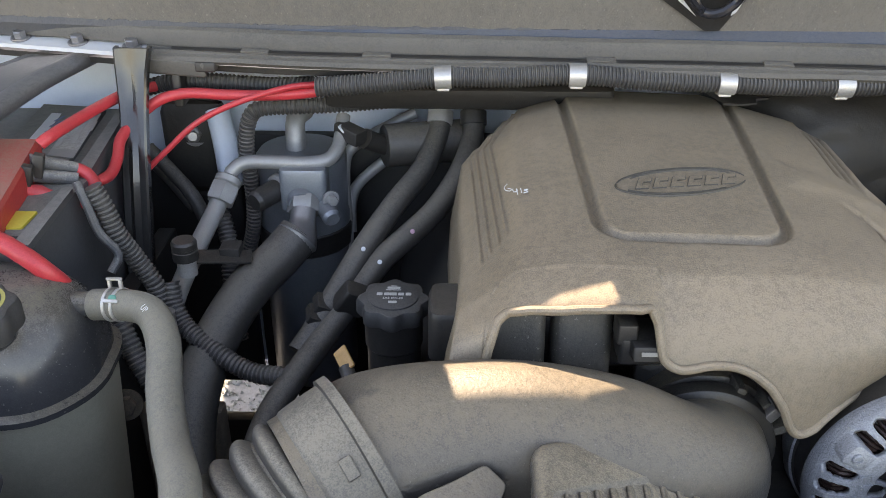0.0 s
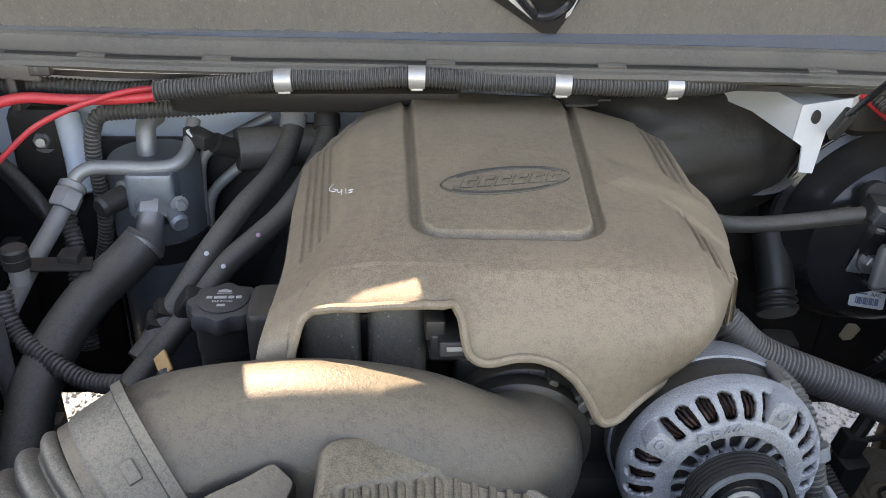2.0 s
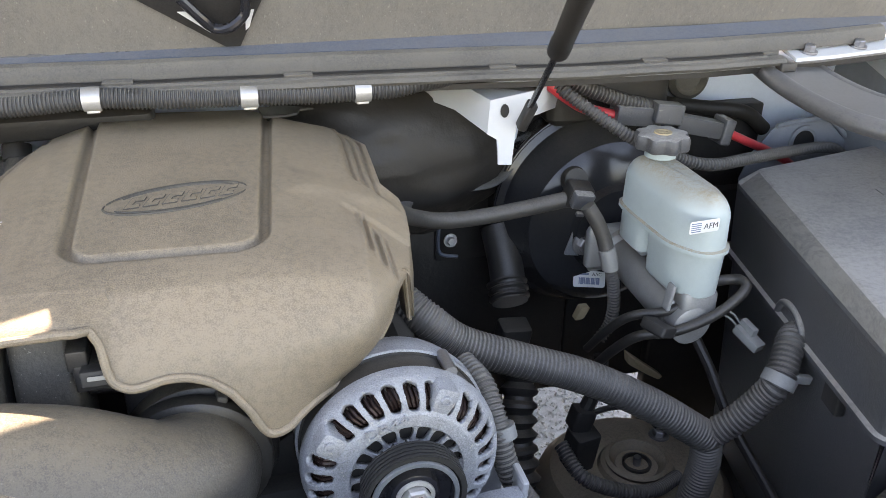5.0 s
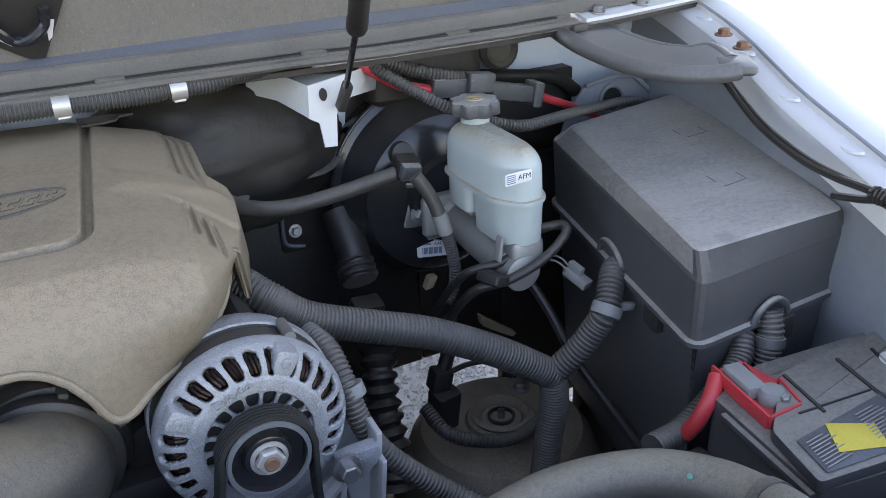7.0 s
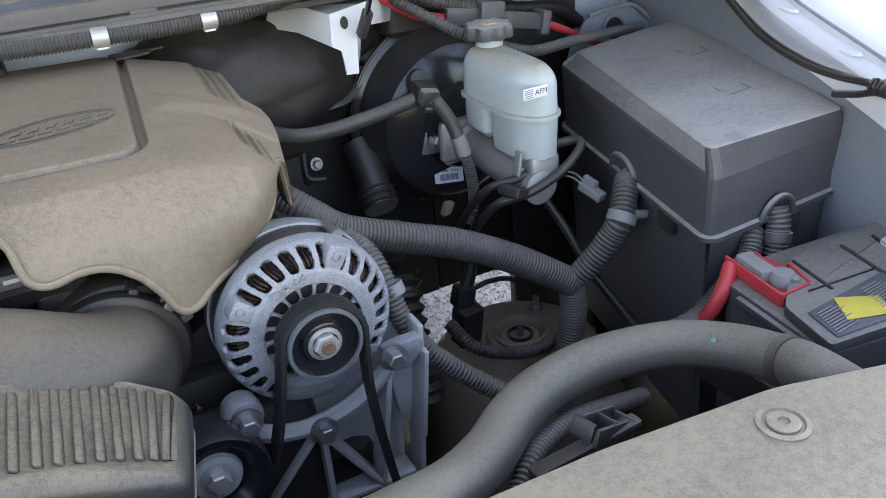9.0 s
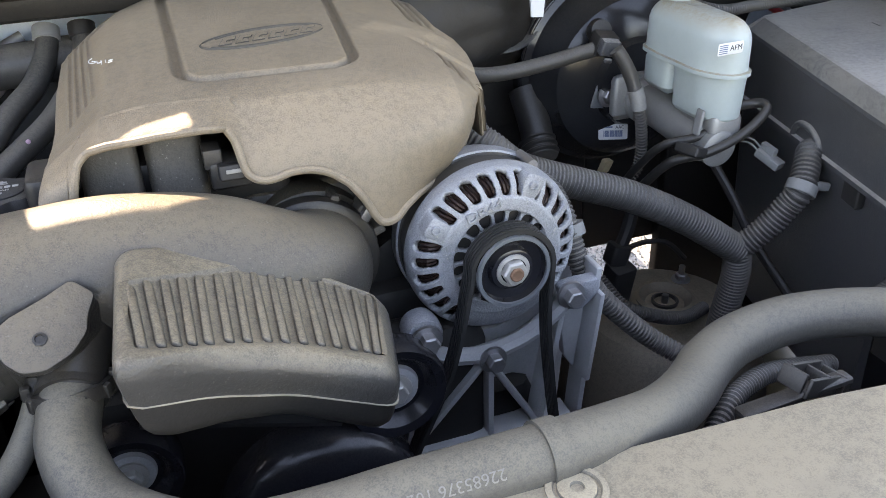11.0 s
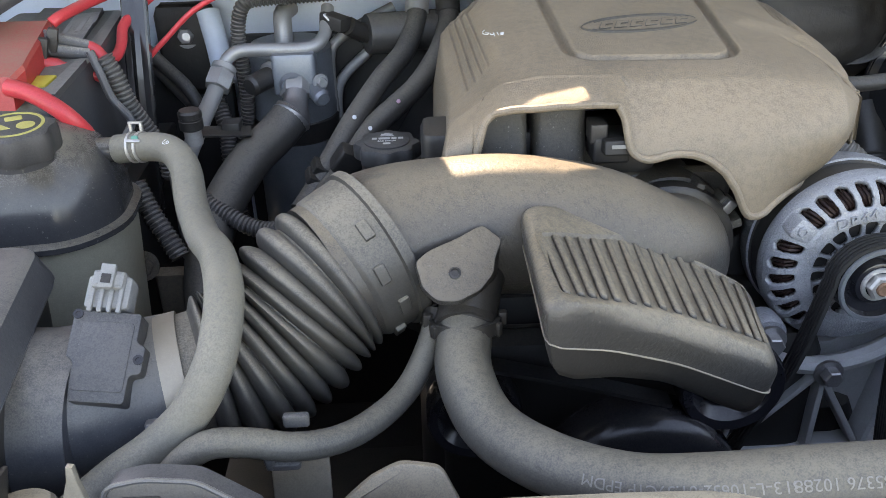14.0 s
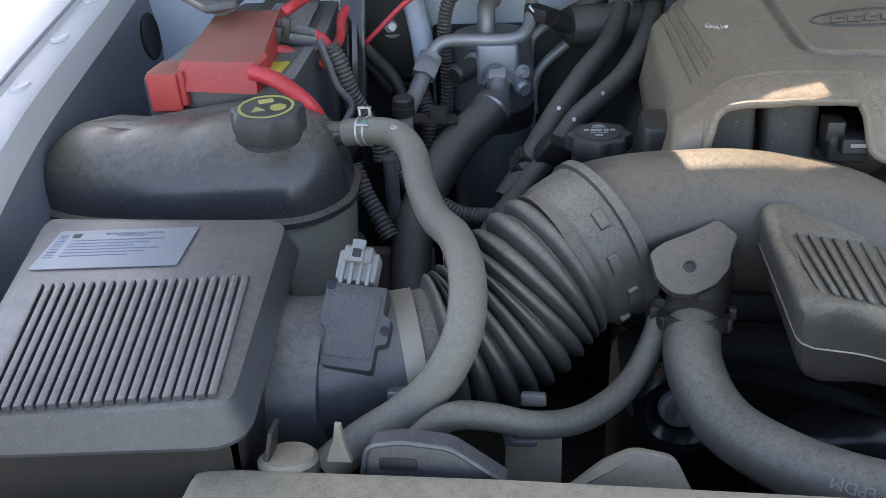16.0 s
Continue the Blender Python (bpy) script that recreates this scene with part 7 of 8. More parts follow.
part("red_cable", tube([(0.7511, 0.3525, 0.93), (0.7356, 0.3418, 0.92), (0.7232, 0.341, 0.9), (0.719, 0.3496, 0.88)], 0.0075, 12), M_RED, term, "red battery cable")
lone("battery_conduit", corrugated([(0.8295, 0.4, 0.9251), (0.8114, 0.385, 0.9044), (0.7658, 0.37, 0.8878), (0.7246, 0.36, 0.8755), (0.6807, 0.35, 0.8792)], 0.0125, 0.005, 0.0015), M_CONDUIT, "black corrugated battery cable conduit", "conduit")
lone("apron_cable", tube([(0.965, 0.5996, 1.1141), (0.94, 0.5178, 1.0880), (0.915, 0.4381, 1.0800), (0.9, 0.3833, 1.0817), (0.885, 0.3284, 1.0883), (0.87, 0.2783, 1.0851), (0.86, 0.2341, 1.0814)], 0.004, 10), M_BLACK, "black cable along the fender apron", "cable")
lone("apron_wire", tube([(0.965, 0.5904, 1.1140), (0.94, 0.51, 1.0911), (0.915, 0.4314, 1.0837), (0.9, 0.3774, 1.0851), (0.885, 0.3259, 1.0901), (0.87, 0.2792, 1.0898)], 0.0022, 8), M_BLACK, "thin dark wire along the fender apron", "wire")
lone("apron_branch", tube([(0.91, 0.3883, 1.0589), (0.9, 0.3556, 1.0695), (0.885, 0.3215, 1.0825), (0.872, 0.2791, 1.0818)], 0.0038, 8), M_BLACK, "short black cable branch across the apron", "cable")
lone("cable_knot", join(*[tube([Vector((0.883, 0.3221, 1.0881)) + Vector((0.007 * math.cos(a + k), 0.004 * k - 0.006, 0.007 * math.sin(a + k))) for a in (0, 1.5, 3, 4.5, 6)], 0.0018, 8) for k in range(4)]), M_BLACK, "knot of black cable ties on the apron", "cable tie")
lone("battery_tray", join(rbox((0.25, 0.03, 0.03), (0.80, 0.125, 0.895), (0, 0, -20)), rbox((0.03, 0.2, 0.04), (0.72, 0.24, 0.85), (0, 0, 4))), M_BLACK, "black plastic battery tray edge", "tray")
fc = thing("bracket_cluster", "black brackets and conduit behind the radiator cover", "bracket", (0.4934, 0.22, 0.9556))
for sz, o in (((0.036, 0.003, 0.014), (0, 0.009, 0)), ((0.036, 0.003, 0.014), (0, -0.009, 0)), ((0.003, 0.018, 0.014), (0.017, 0, -0.006)), ((0.003, 0.018, 0.014), (-0.017, 0, 0.006)), ((0.003, 0.018, 0.014), (0.002, 0, -0.001)), ((0.036, 0.018, 0.002), (0, 0, -0.006))):
    part("box_wall", rbox(sz, Vector((0.477, 0.195, 0.971)) + Vector(o), (0, 20, 15), r=0.001), M_BLACK, fc)
part("plate", rbox((0.09, 0.012, 0.005), (0.4577, 0.188, 0.9689), (0, 0, 4)), M_BLACK, fc)
part("conduit", corrugated([(0.408, 0.2, 0.9364), (0.4353, 0.22, 0.9421), (0.4653, 0.24, 0.9341), (0.508, 0.26, 0.9208), (0.5856, 0.28, 0.892)], 0.008), M_CONDUIT, fc)

# ---------------------------------------------------------------- left side of the bay
conduit_main = thing("cowl_harness", "black corrugated wiring harness along the cowl", "wiring harness", (0.1402, 0.797, 1.1569))
CM = [(-0.1147, 0.776, 1.1485), (-0.0484, 0.7742, 1.1548), (0.0084, 0.7726, 1.1609), (0.0713, 0.7709, 1.1621), (0.1358, 0.7691, 1.1656), (0.206, 0.7671, 1.1619), (0.2784, 0.7651, 1.1605), (0.34, 0.7634, 1.1589), (0.3881, 0.762, 1.1599)] + [(0.4229, 0.762, 1.1604), (0.4526, 0.765, 1.1649), (0.4936, 0.78, 1.1636), (0.5556, 0.81, 1.1560), (0.61, 0.84, 1.1410)]
part("conduit", corrugated(CM, 0.0100, 0.0036, 0.0016, 20), M_CONDUIT, conduit_main)
CL = spline(CM, 0.002)
for px in ((0.0084, 0.772, 1.1611), (0.1358, 0.769, 1.1656), (0.2787, 0.766, 1.1602), (0.3881, 0.762, 1.1599)):
    k = min(range(len(CL)), key=lambda i: (CL[i] - Vector(px)).length)
    part("clip", join(sweep(CL[k - 4:k + 5], 0.0113, 24), rbox((0.012, 0.016, 0.003), CL[k] + Vector((0, 0.004, -0.0115)), r=0.001)), M_CLIP, conduit_main, "silver retaining clip")
part("backing_strip", rbox((0.30, 0.03, 0.03), (0.0353, 0.83, 1.1263), (20, 0, 0), r=0.01), M_SHIELD, conduit_main, "dark felt strip")
cables = thing("red_cables", "two red battery cables entering the conduit", "cable", (-0.1705, 0.8, 1.1324))
part("thick_cable", tube([(-0.1106, 0.802, 1.1371), (-0.1361, 0.8, 1.1339), (-0.1705, 0.8, 1.1318), (-0.2104, 0.8, 1.1320), (-0.2473, 0.8, 1.1334), (-0.2721, 0.795, 1.1295), (-0.2905, 0.79, 1.1186), (-0.3021, 0.775, 1.1079), (-0.3073, 0.755, 1.1001), (-0.305, 0.735, 1.0894), (-0.3059, 0.715, 1.0816), (-0.3133, 0.7, 1.0813), (-0.3251, 0.69, 1.0868)], 0.0055, 16), M_RED, cables)
part("rear_cable", tube([(-0.3486, 0.68, 1.1250), (-0.3418, 0.69, 1.1292), (-0.3303, 0.74, 1.1309), (-0.3184, 0.79, 1.1307), (-0.305, 0.81, 1.1324), (-0.2895, 0.825, 1.1319)], 0.0055, 16), M_RED, cables)
part("thin_cable", tube([(-0.1099, 0.8, 1.1448), (-0.1405, 0.796, 1.1428), (-0.168, 0.79, 1.1375), (-0.2078, 0.785, 1.1242), (-0.2397, 0.78, 1.1079), (-0.2673, 0.775, 1.0841), (-0.291, 0.77, 1.0625), (-0.307, 0.77, 1.0433), (-0.3179, 0.765, 1.0315)], 0.0030, 14), M_RED, cables)
lone("upper_left_conduit", corrugated([(-0.2992, 0.83, 1.1289), (-0.2759, 0.83, 1.1346), (-0.2404, 0.83, 1.1368), (-0.1996, 0.83, 1.1342), (-0.1635, 0.825, 1.1338), (-0.1209, 0.815, 1.1386)], 0.0088, 0.0045, 0.0014), M_CONDUIT, "black corrugated conduit under the cowl", "conduit")
lone("conduit_clip", rbox((0.010, 0.03, 0.04), (-0.2612, 0.82, 1.1356), r=0.003), M_BLACK, "black plastic conduit clip", "clip")
lone("looped_conduit", corrugated([(-0.0477, 0.835, 1.1158), (-0.0896, 0.835, 1.1116), (-0.1367, 0.83, 1.1104), (-0.1726, 0.83, 1.1087), (-0.1909, 0.83, 1.1042), (-0.2, 0.83, 1.0864), (-0.2037, 0.83, 1.0572), (-0.2023, 0.83, 1.0238), (-0.2041, 0.83, 0.9748), (-0.2152, 0.83, 0.9307)], 0.0088, 0.0045, 0.0014), M_CONDUIT, "black corrugated conduit looping down the firewall", "conduit")

stay = thing("cowl_stay", "glossy black stamped steel stay under the cowl", "brace", (-0.2997, 0.76, 1.0667))
SL = spline([(-0.295, 0.79, 1.1811), (-0.2973, 0.785, 1.1579), (-0.2977, 0.775, 1.1268), (-0.2977, 0.76, 1.0911), (-0.2978, 0.745, 1.0488), (-0.2979, 0.73, 1.0055), (-0.2993, 0.715, 0.9477), (-0.301, 0.7, 0.8874)], 0.008)


def stay_section(p, w, crease):
    h = w / 2
    return [p + Vector(q) for q in ((-h, 0.010, 0), (-h, 0.001, 0), (-h + 0.002, -0.001, 0), (-h + 0.006, -0.001, 0), (-0.005, -0.0005, 0), (0, -0.0005 - crease, 0), (0.005, -0.0005, 0), (h - 0.006, -0.001, 0), (h - 0.002, -0.001, 0), (h, 0.001, 0), (h, 0.010, 0), (h - 0.003, 0.010, 0), (h - 0.004, 0.003, 0), (-h + 0.004, 0.003, 0), (-h + 0.003, 0.010, 0))]


part("bar", loft([stay_section(p, interp(i / (len(SL) - 1), [(0, 0.036), (0.08, 0.031), (0.2, 0.0265), (1, 0.0265)]), interp(i / (len(SL) - 1), [(0, 0.0), (0.15, -0.004), (0.3, 0.002), (0.45, 0.005), (1, 0.004)])) for i, p in enumerate(SL)]), M_STAY, stay, angle=28)

lone("wall_pad", rbox((0.075, 0.02, 0.12), (-0.2791, 0.905, 1.0312), (0, 0, 0), r=0.02), M_SHIELD, "black bracket plate on the firewall", "bracket")
lone("firewall_bolt", join(hexhead((-0.2796, 0.9, 1.0515), (0, -1, 0.2), 0.010, 0.012), sweep([Vector((-0.2796, 0.9, 1.0515)), Vector((-0.2747, 0.875, 1.0571))], 0.005, 10)), M_STEEL, "zinc stud and nut on the firewall", "bolt")
lone("wall_brace", tube([(-0.2499, 0.9, 1.0799), (-0.2398, 0.88, 1.0432), (-0.2321, 0.86, 1.0028)], 0.014, 14), M_INNER, "white stamped brace on the firewall", "brace")
lone("thin_hose", tube([(-0.3218, 0.86, 1.0490), (-0.298, 0.85, 1.0275), (-0.2702, 0.83, 1.0058), (-0.2531, 0.82, 0.9722)], 0.008, 12), M_RUBBER, "thin black hose behind the stay", "hose", "thin hoses")
lone("thin_hose", tube([(-0.3277, 0.87, 1.0324), (-0.3036, 0.86, 1.0105), (-0.2728, 0.84, 0.9833)], 0.006, 12), M_RUBBER, "thin black hose behind the stay", "hose", "thin hoses")

accumulator = thing("ac_accumulator", "grey metal air conditioning accumulator with pipe fittings", "accumulator", (-0.165, 0.86, 0.8))
AQ = Vector((-0.1506, 0.86, 1.0522))
part("can", lathe([(0.048, -0.30), (0.052, -0.29), (0.052, -0.075), (0.0505, -0.07), (0.0505, -0.008), (0.046, -0.002), (0.03, 0.0)], Matrix.Translation(AQ), 40), M_ACC, accumulator)
part("band", lathe([(0.0525, -0.115), (0.054, -0.113), (0.054, -0.09), (0.0525, -0.088)], Matrix.Translation(AQ), 40, False), M_BLACK, accumulator, "black band")
part("outlet_pipe", tube([(-0.1548, 0.855, 1.0441), (-0.1552, 0.86, 1.0656), (-0.155, 0.87, 1.0817), (-0.1469, 0.885, 1.0864)], 0.011, 16), M_PIPE, accumulator)
part("port_block", join(rbox((0.05, 0.03, 0.05), (-0.1379, 0.8, 1.0315), (0, 0, 0), r=0.006), lathe([(0.014, 0), (0.016, 0.004), (0.016, 0.014), (0.013, 0.02)], basis((-0.1416, 0.8, 1.0214), (0.1, -1, -0.1)), 24), lathe([(0.010, 0), (0.010, 0.022), (0.007, 0.026)], basis((-0.1166, 0.79, 1.0132), (0.5, -1, -0.2)), 18)), M_ACC, accumulator)
part("union_nut", lathe([(0.0175, 0.0), (0.0185, 0.002), (0.0185, 0.014), (0.0175, 0.016)], basis((-0.1374, 0.792, 1.0206), (0.0, -0.7, -0.6)), 6), M_PIPE, accumulator, "hex union nut")
part("port_bolt", hexhead((-0.1093, 0.785, 1.0243), (0.5, -1, 0.1), 0.006, 0.010), M_PIPE, accumulator)
part("port_ring", lathe([(0.0145, 0), (0.016, 0.002), (0.016, 0.006), (0.0145, 0.008)], basis((-0.1631, 0.805, 1.0289), (-0.6, -0.8, -0.1)), 24), M_PIPE, accumulator)
part("black_switch", lathe([(0.012, 0), (0.012, 0.03), (0.009, 0.034), (0.003, 0.034)], basis((-0.1671, 0.8, 1.0278), (-0.6, -0.8, -0.1)), 20), M_BLACK, accumulator)
AH = [(-0.1364, 0.775, 1.0156), (-0.1394, 0.755, 0.9974), (-0.1577, 0.735, 0.9815), (-0.1808, 0.7, 0.9686), (-0.2004, 0.665, 0.9479), (-0.2135, 0.63, 0.9262), (-0.2194, 0.6, 0.9029), (-0.2189, 0.57, 0.8747), (-0.2143, 0.54, 0.8415)]
ac_hose = thing("ac_hose", "thick black rubber air conditioning hose", "hose", AH[4])
part("hose", sweep(spline(AH[1:], 0.008), 0.0222, 24), M_RUBBER, ac_hose)
part("crimp", sweep(spline(AH[:3], 0.005), lambda s, i: interp(s, [(0, 0.013), (0.3, 0.014), (0.42, 0.019), (0.5, 0.0205), (0.52, 0.0235), (0.6, 0.0235), (0.62, 0.0205), (0.7, 0.018), (1, 0.018)]), 24), M_STEEL, ac_hose, "crimped metal end")

liquid = thing("ac_line", "dull aluminium air conditioning line with hex fitting", "pipe", (-0.2217, 0.79, 1.0318))
part("upper_pipe", tube([(-0.2177, 0.79, 1.0404), (-0.2117, 0.795, 1.0512), (-0.1984, 0.8, 1.0582), (-0.1715, 0.8, 1.0591), (-0.1359, 0.8, 1.0582), (-0.1139, 0.805, 1.0596), (-0.1033, 0.82, 1.0676), (-0.1008, 0.835, 1.0792), (-0.0994, 0.85, 1.0929)], 0.0075, 14), M_PIPE, liquid)
part("lower_pipe", tube([(-0.2218, 0.785, 1.0309), (-0.2275, 0.765, 1.0176), (-0.2344, 0.735, 1.0036), (-0.2398, 0.7, 0.9907), (-0.2438, 0.675, 0.9799), (-0.2446, 0.65, 0.9734)], 0.0095, 14), M_PIPE, liquid)
NQ = Vector((-0.2198, 0.783, 1.0338))
ND = (Vector((-0.2177, 0.79, 1.0404)) - Vector((-0.2275, 0.765, 1.0176))).normalized()
part("hex_nut", join(lathe([(0.0145, -0.014), (0.0155, -0.012), (0.0155, 0.004), (0.0145, 0.006)], basis(NQ, ND), 6), lathe([(0.012, 0.006), (0.014, 0.008), (0.014, 0.014), (0.011, 0.016)], basis(NQ, ND), 20)), M_PIPE, liquid)
PQ = Vector((-0.2293, 0.665, 1.0160))
port = thing("service_port", "black capped service port on the pipe", "valve cap", PQ)
part("stem", lathe([(0.009, -0.014), (0.009, 0.006)], Matrix.Translation(PQ), 16), M_PIPE, port)
part("cap", lathe([(0.0105, 0.002), (0.012, 0.003), (0.012, 0.012), (0.0112, 0.0125), (0.0112, 0.0145), (0.0118, 0.015), (0.0118, 0.02), (0.01, 0.0225), (0.002, 0.0222)], Matrix.Translation(PQ), 24), M_BLACK, port)
lone("pipe_bracket", join(rbox((0.06, 0.02, 0.003), (-0.208, 0.7, 1.0007), (10, 5, 10), r=0.001), rbox((0.02, 0.02, 0.015), (-0.1991, 0.71, 1.0016), r=0.002)), M_BLACK, "black clip plate on the pipe", "bracket")

fitting = thing("pipe_sensor", "black sensor with grey plug on the pipe", "sensor", (-0.0975, 0.84, 1.0837))
part("plug", beam((-0.1037, 0.84, 1.0830), (-0.0776, 0.82, 1.0782), 0.018, 0.016), M_BLACK, fitting)
part("mark", beam((-0.1019, 0.828, 1.0901), (-0.0954, 0.826, 1.0833), 0.008, 0.002), M_LABEL, fitting)
part("hose", tube([(-0.0756, 0.83, 1.0749), (-0.0646, 0.84, 1.0659), (-0.05, 0.85, 1.0587)], 0.011, 16), M_BLACK, fitting)
part("sleeve", lathe([(0.013, 0), (0.0225, 0), (0.0235, 0.002), (0.0235, 0.10)], basis((-0.0558, 0.845, 1.0607), (1, 0.35, -0.05)), 28), M_RUBBER, fitting, "dark foam sleeve")
twin = thing("heater_pipes", "pair of bent bare aluminium pipes", "pipe", (-0.0851, 0.88, 1.0309))
part("pipe", tube([(-0.0237, 0.9, 1.0789), (-0.0524, 0.89, 1.0674), (-0.0843, 0.88, 1.0518), (-0.1012, 0.875, 1.0363), (-0.1047, 0.87, 1.0068), (-0.1028, 0.86, 0.9681), (-0.1014, 0.85, 0.9208)], 0.0065, 14), M_PIPE, twin)
part("pipe", tube([(0.0055, 0.9, 1.0690), (-0.0268, 0.89, 1.0519), (-0.0592, 0.88, 1.0277), (-0.0891, 0.875, 1.0011), (-0.0982, 0.87, 0.9779), (-0.0986, 0.86, 0.9458)], 0.0065, 14), M_PIPE, twin)

heater = thing("heater_hose", "black rubber heater hose with white paint dots", "hose", (-0.0685, 0.71, 1.0057), "heater hoses")
HBL = [(0.0057, 0.87, 1.0913), (0.0023, 0.85, 1.0712), (-0.0127, 0.81, 1.0482), (-0.0391, 0.76, 1.0320), (-0.0687, 0.712, 1.0046), (-0.0927, 0.675, 0.9754), (-0.1099, 0.65, 0.9527), (-0.1241, 0.63, 0.9373)]
part("hose", tube(HBL, 0.0122, 18), M_RUBBER, heater)
part("clamp", sweep(spline(HBL, 0.005)[0:4], 0.0142, 20), M_CLIP, heater, "ribbed metal clamp")
heater2 = thing("heater_hose", "black rubber heater hose with white paint dots", "hose", (-0.0518, 0.7, 0.9969), "heater hoses")
HCL = [(0.0418, 0.87, 1.0917), (0.0407, 0.85, 1.0683), (0.0258, 0.8, 1.0465), (0.0014, 0.76, 1.0247), (-0.0253, 0.73, 1.0101), (-0.0523, 0.705, 0.994), (-0.0788, 0.67, 0.9691), (-0.1076, 0.63, 0.944), (-0.1315, 0.59, 0.9254), (-0.145, 0.56, 0.9113), (-0.151, 0.53, 0.8993)]
part("hose", tube(HCL, 0.0122, 18), M_RUBBER, heater2)
part("clamp", sweep(spline(HCL, 0.005)[0:4], 0.0145, 20), M_BLACK, heater2)
for q, th_, m_ in (((-0.0674, 0.7, 1.0113), heater, M_LABEL), ((-0.0511, 0.692, 1.0015), heater2, M_LABEL), ((-0.049, 0.735, 1.0302), heater, M_PINK), ((-0.0203, 0.722, 1.0195), heater2, M_PINK)):
    part("paint_dot", lathe([(0.0023, -0.002), (0.0023, 0.0004), (0.0014, 0.0009), (0.0004, 0.001)], basis(q, Vector((0, -0.1, 1.4)) - Vector(q)), 12), m_, th_)
lone("hose_holder", join(rbox((0.04, 0.02, 0.012), (-0.0948, 0.665, 0.9656), (20, 30, 20), r=0.002), rbox((0.03, 0.02, 0.03), (-0.0746, 0.66, 0.9787), (20, 30, 20), r=0.004), rbox((0.025, 0.02, 0.01), (-0.1072, 0.655, 0.9623), (20, 30, 20), r=0.002)), M_BLACK, "black plastic double hose holder", "clip")

oil_cap = thing("oil_filler_cap", "black lobed oil filler cap with pale printing", "oil cap", (-0.0343, 0.58, 1.0132))
OQ = Vector((-0.031, 0.586, 1.013))
part("neck", lathe([(0.0235, -0.11), (0.0235, -0.03), (0.025, -0.028), (0.025, 0.0)], Matrix.Translation(OQ), 32), M_BLACK, oil_cap)
oc = knurled(OQ, 0.0295, 0.016, 8, M_CAP, oil_cap, "", 0.0022)
part("face", lathe([(0.0215, 0.0155), (0.0215, 0.0172), (0.0205, 0.0178), (0.002, 0.0178)], Matrix.Translation(OQ), 36), M_CAP, oc)
part("grade", moved(letters("SAE 5W-30", 0.0036, 0.0002), Matrix.Translation(OQ + Vector((0.0, -0.0055, 0.0181)))), M_PRINT, oc, "pale printed oil grade")
for w, d, y in ((0.006, 0.0042, 0.001), (0.007, 0.0035, -0.0115), (0.013, 0.0009, 0.0075), (0.011, 0.0030, 0.0110), (0.005, 0.0010, 0.0138)):
    part("print_bar", rbox((w, d, 0.0004), OQ + Vector((0.0, y, 0.0181)), r=0.0006), M_PRINT, oc, "pale printing")
for k in range(4):
    part("print_bar", rbox((0.0048, 0.0040, 0.0004), OQ + Vector((-0.0115 + 0.0062 * k + (0.0058 if k > 1 else 0.0), 0.001, 0.0181)), r=0.0008), M_PRINT, oc, "pale printing")
dip = thing("dipstick", "faded orange dipstick handle", "dipstick", (-0.0656, 0.52, 1.0101))
part("handle", beam((-0.0694, 0.52, 1.0220), (-0.0596, 0.5, 1.0172), 0.012, 0.003, up=(0, -1, 0.3)), M_ORANGE, dip)
part("tube", tube([(-0.0627, 0.505, 1.0160), (-0.056, 0.49, 1.0062), (-0.0486, 0.47, 0.985)], 0.006, 12), M_BLACK, dip)

# coolant tank
tank = thing("coolant_tank", "dusty dark plastic coolant expansion tank with yellow-marked cap", "coolant tank", (-0.4, 0.52, 0.8))
TO = rounded([(-0.555, 0.49), (-0.50, 0.462), (-0.38, 0.452), (-0.285, 0.462), (-0.256, 0.50), (-0.262, 0.575), (-0.32, 0.602), (-0.50, 0.60), (-0.55, 0.57)], 0.03, 5)


def tank_top():
    loops = []
    for k in range(11):
        a = k / 10 * math.pi / 2
        w = 1 - math.cos(a)
        loop = []
        for x, y in TO:
            qx, qy = -0.405 + (x + 0.405) * (1 - 0.30 * w), 0.528 + (y - 0.528) * (1 - 0.82 * w)
            loop.append((qx, qy, 1.0 + interp(qx, [(-0.56, 0.052), (-0.52, 0.062), (-0.485, 0.066), (-0.46, 0.0625), (-0.44, 0.066), (-0.415, 0.0725), (-0.395, 0.0705), (-0.36, 0.079), (-0.26, 0.077)]) * math.sin(a)))
        loops.append(loop)
    return loft(loops)


part("upper_shell", tank_top(), M_TANK, tank)
part("seam", loft([[(x, y, h) for x, y in inset(TO, -d)] for h, d in ((0.992, 0.001), (0.994, 0.006), (0.999, 0.006), (1.002, 0.001))]), M_TANK, tank, "moulded seam")
part("lower_shell", loft([[(x, y, 0.80) for x, y in inset(TO, 0.015)], [(x, y, 0.97) for x, y in inset(TO, 0.001)], [(x, y, 0.993) for x, y in TO]]), M_TANKLOW, tank, "yellowed translucent lower half")
KQ = Vector((-0.2977, 0.4454, 1.1029))
tcap = knurled(KQ + Vector((0, 0, -0.016)), 0.0285, 0.022, 7, M_CAP, tank, "black lobed cap", 0.0018, (0.03, -0.06, 1))
CMX = basis(KQ + Vector((0, 0, 0.0055)), (0.03, -0.06, 1))
part("cap_skirt", lathe([(0.024, -0.028), (0.024, -0.018)], CMX, 28), M_TANK, tank)
part("yellow_ring", lathe([(0.0222, 0), (0.0222, 0.0009), (0.0198, 0.0009), (0.0198, 0)], CMX, 40, False), M_YELLOW, tcap, "yellow printed ring")
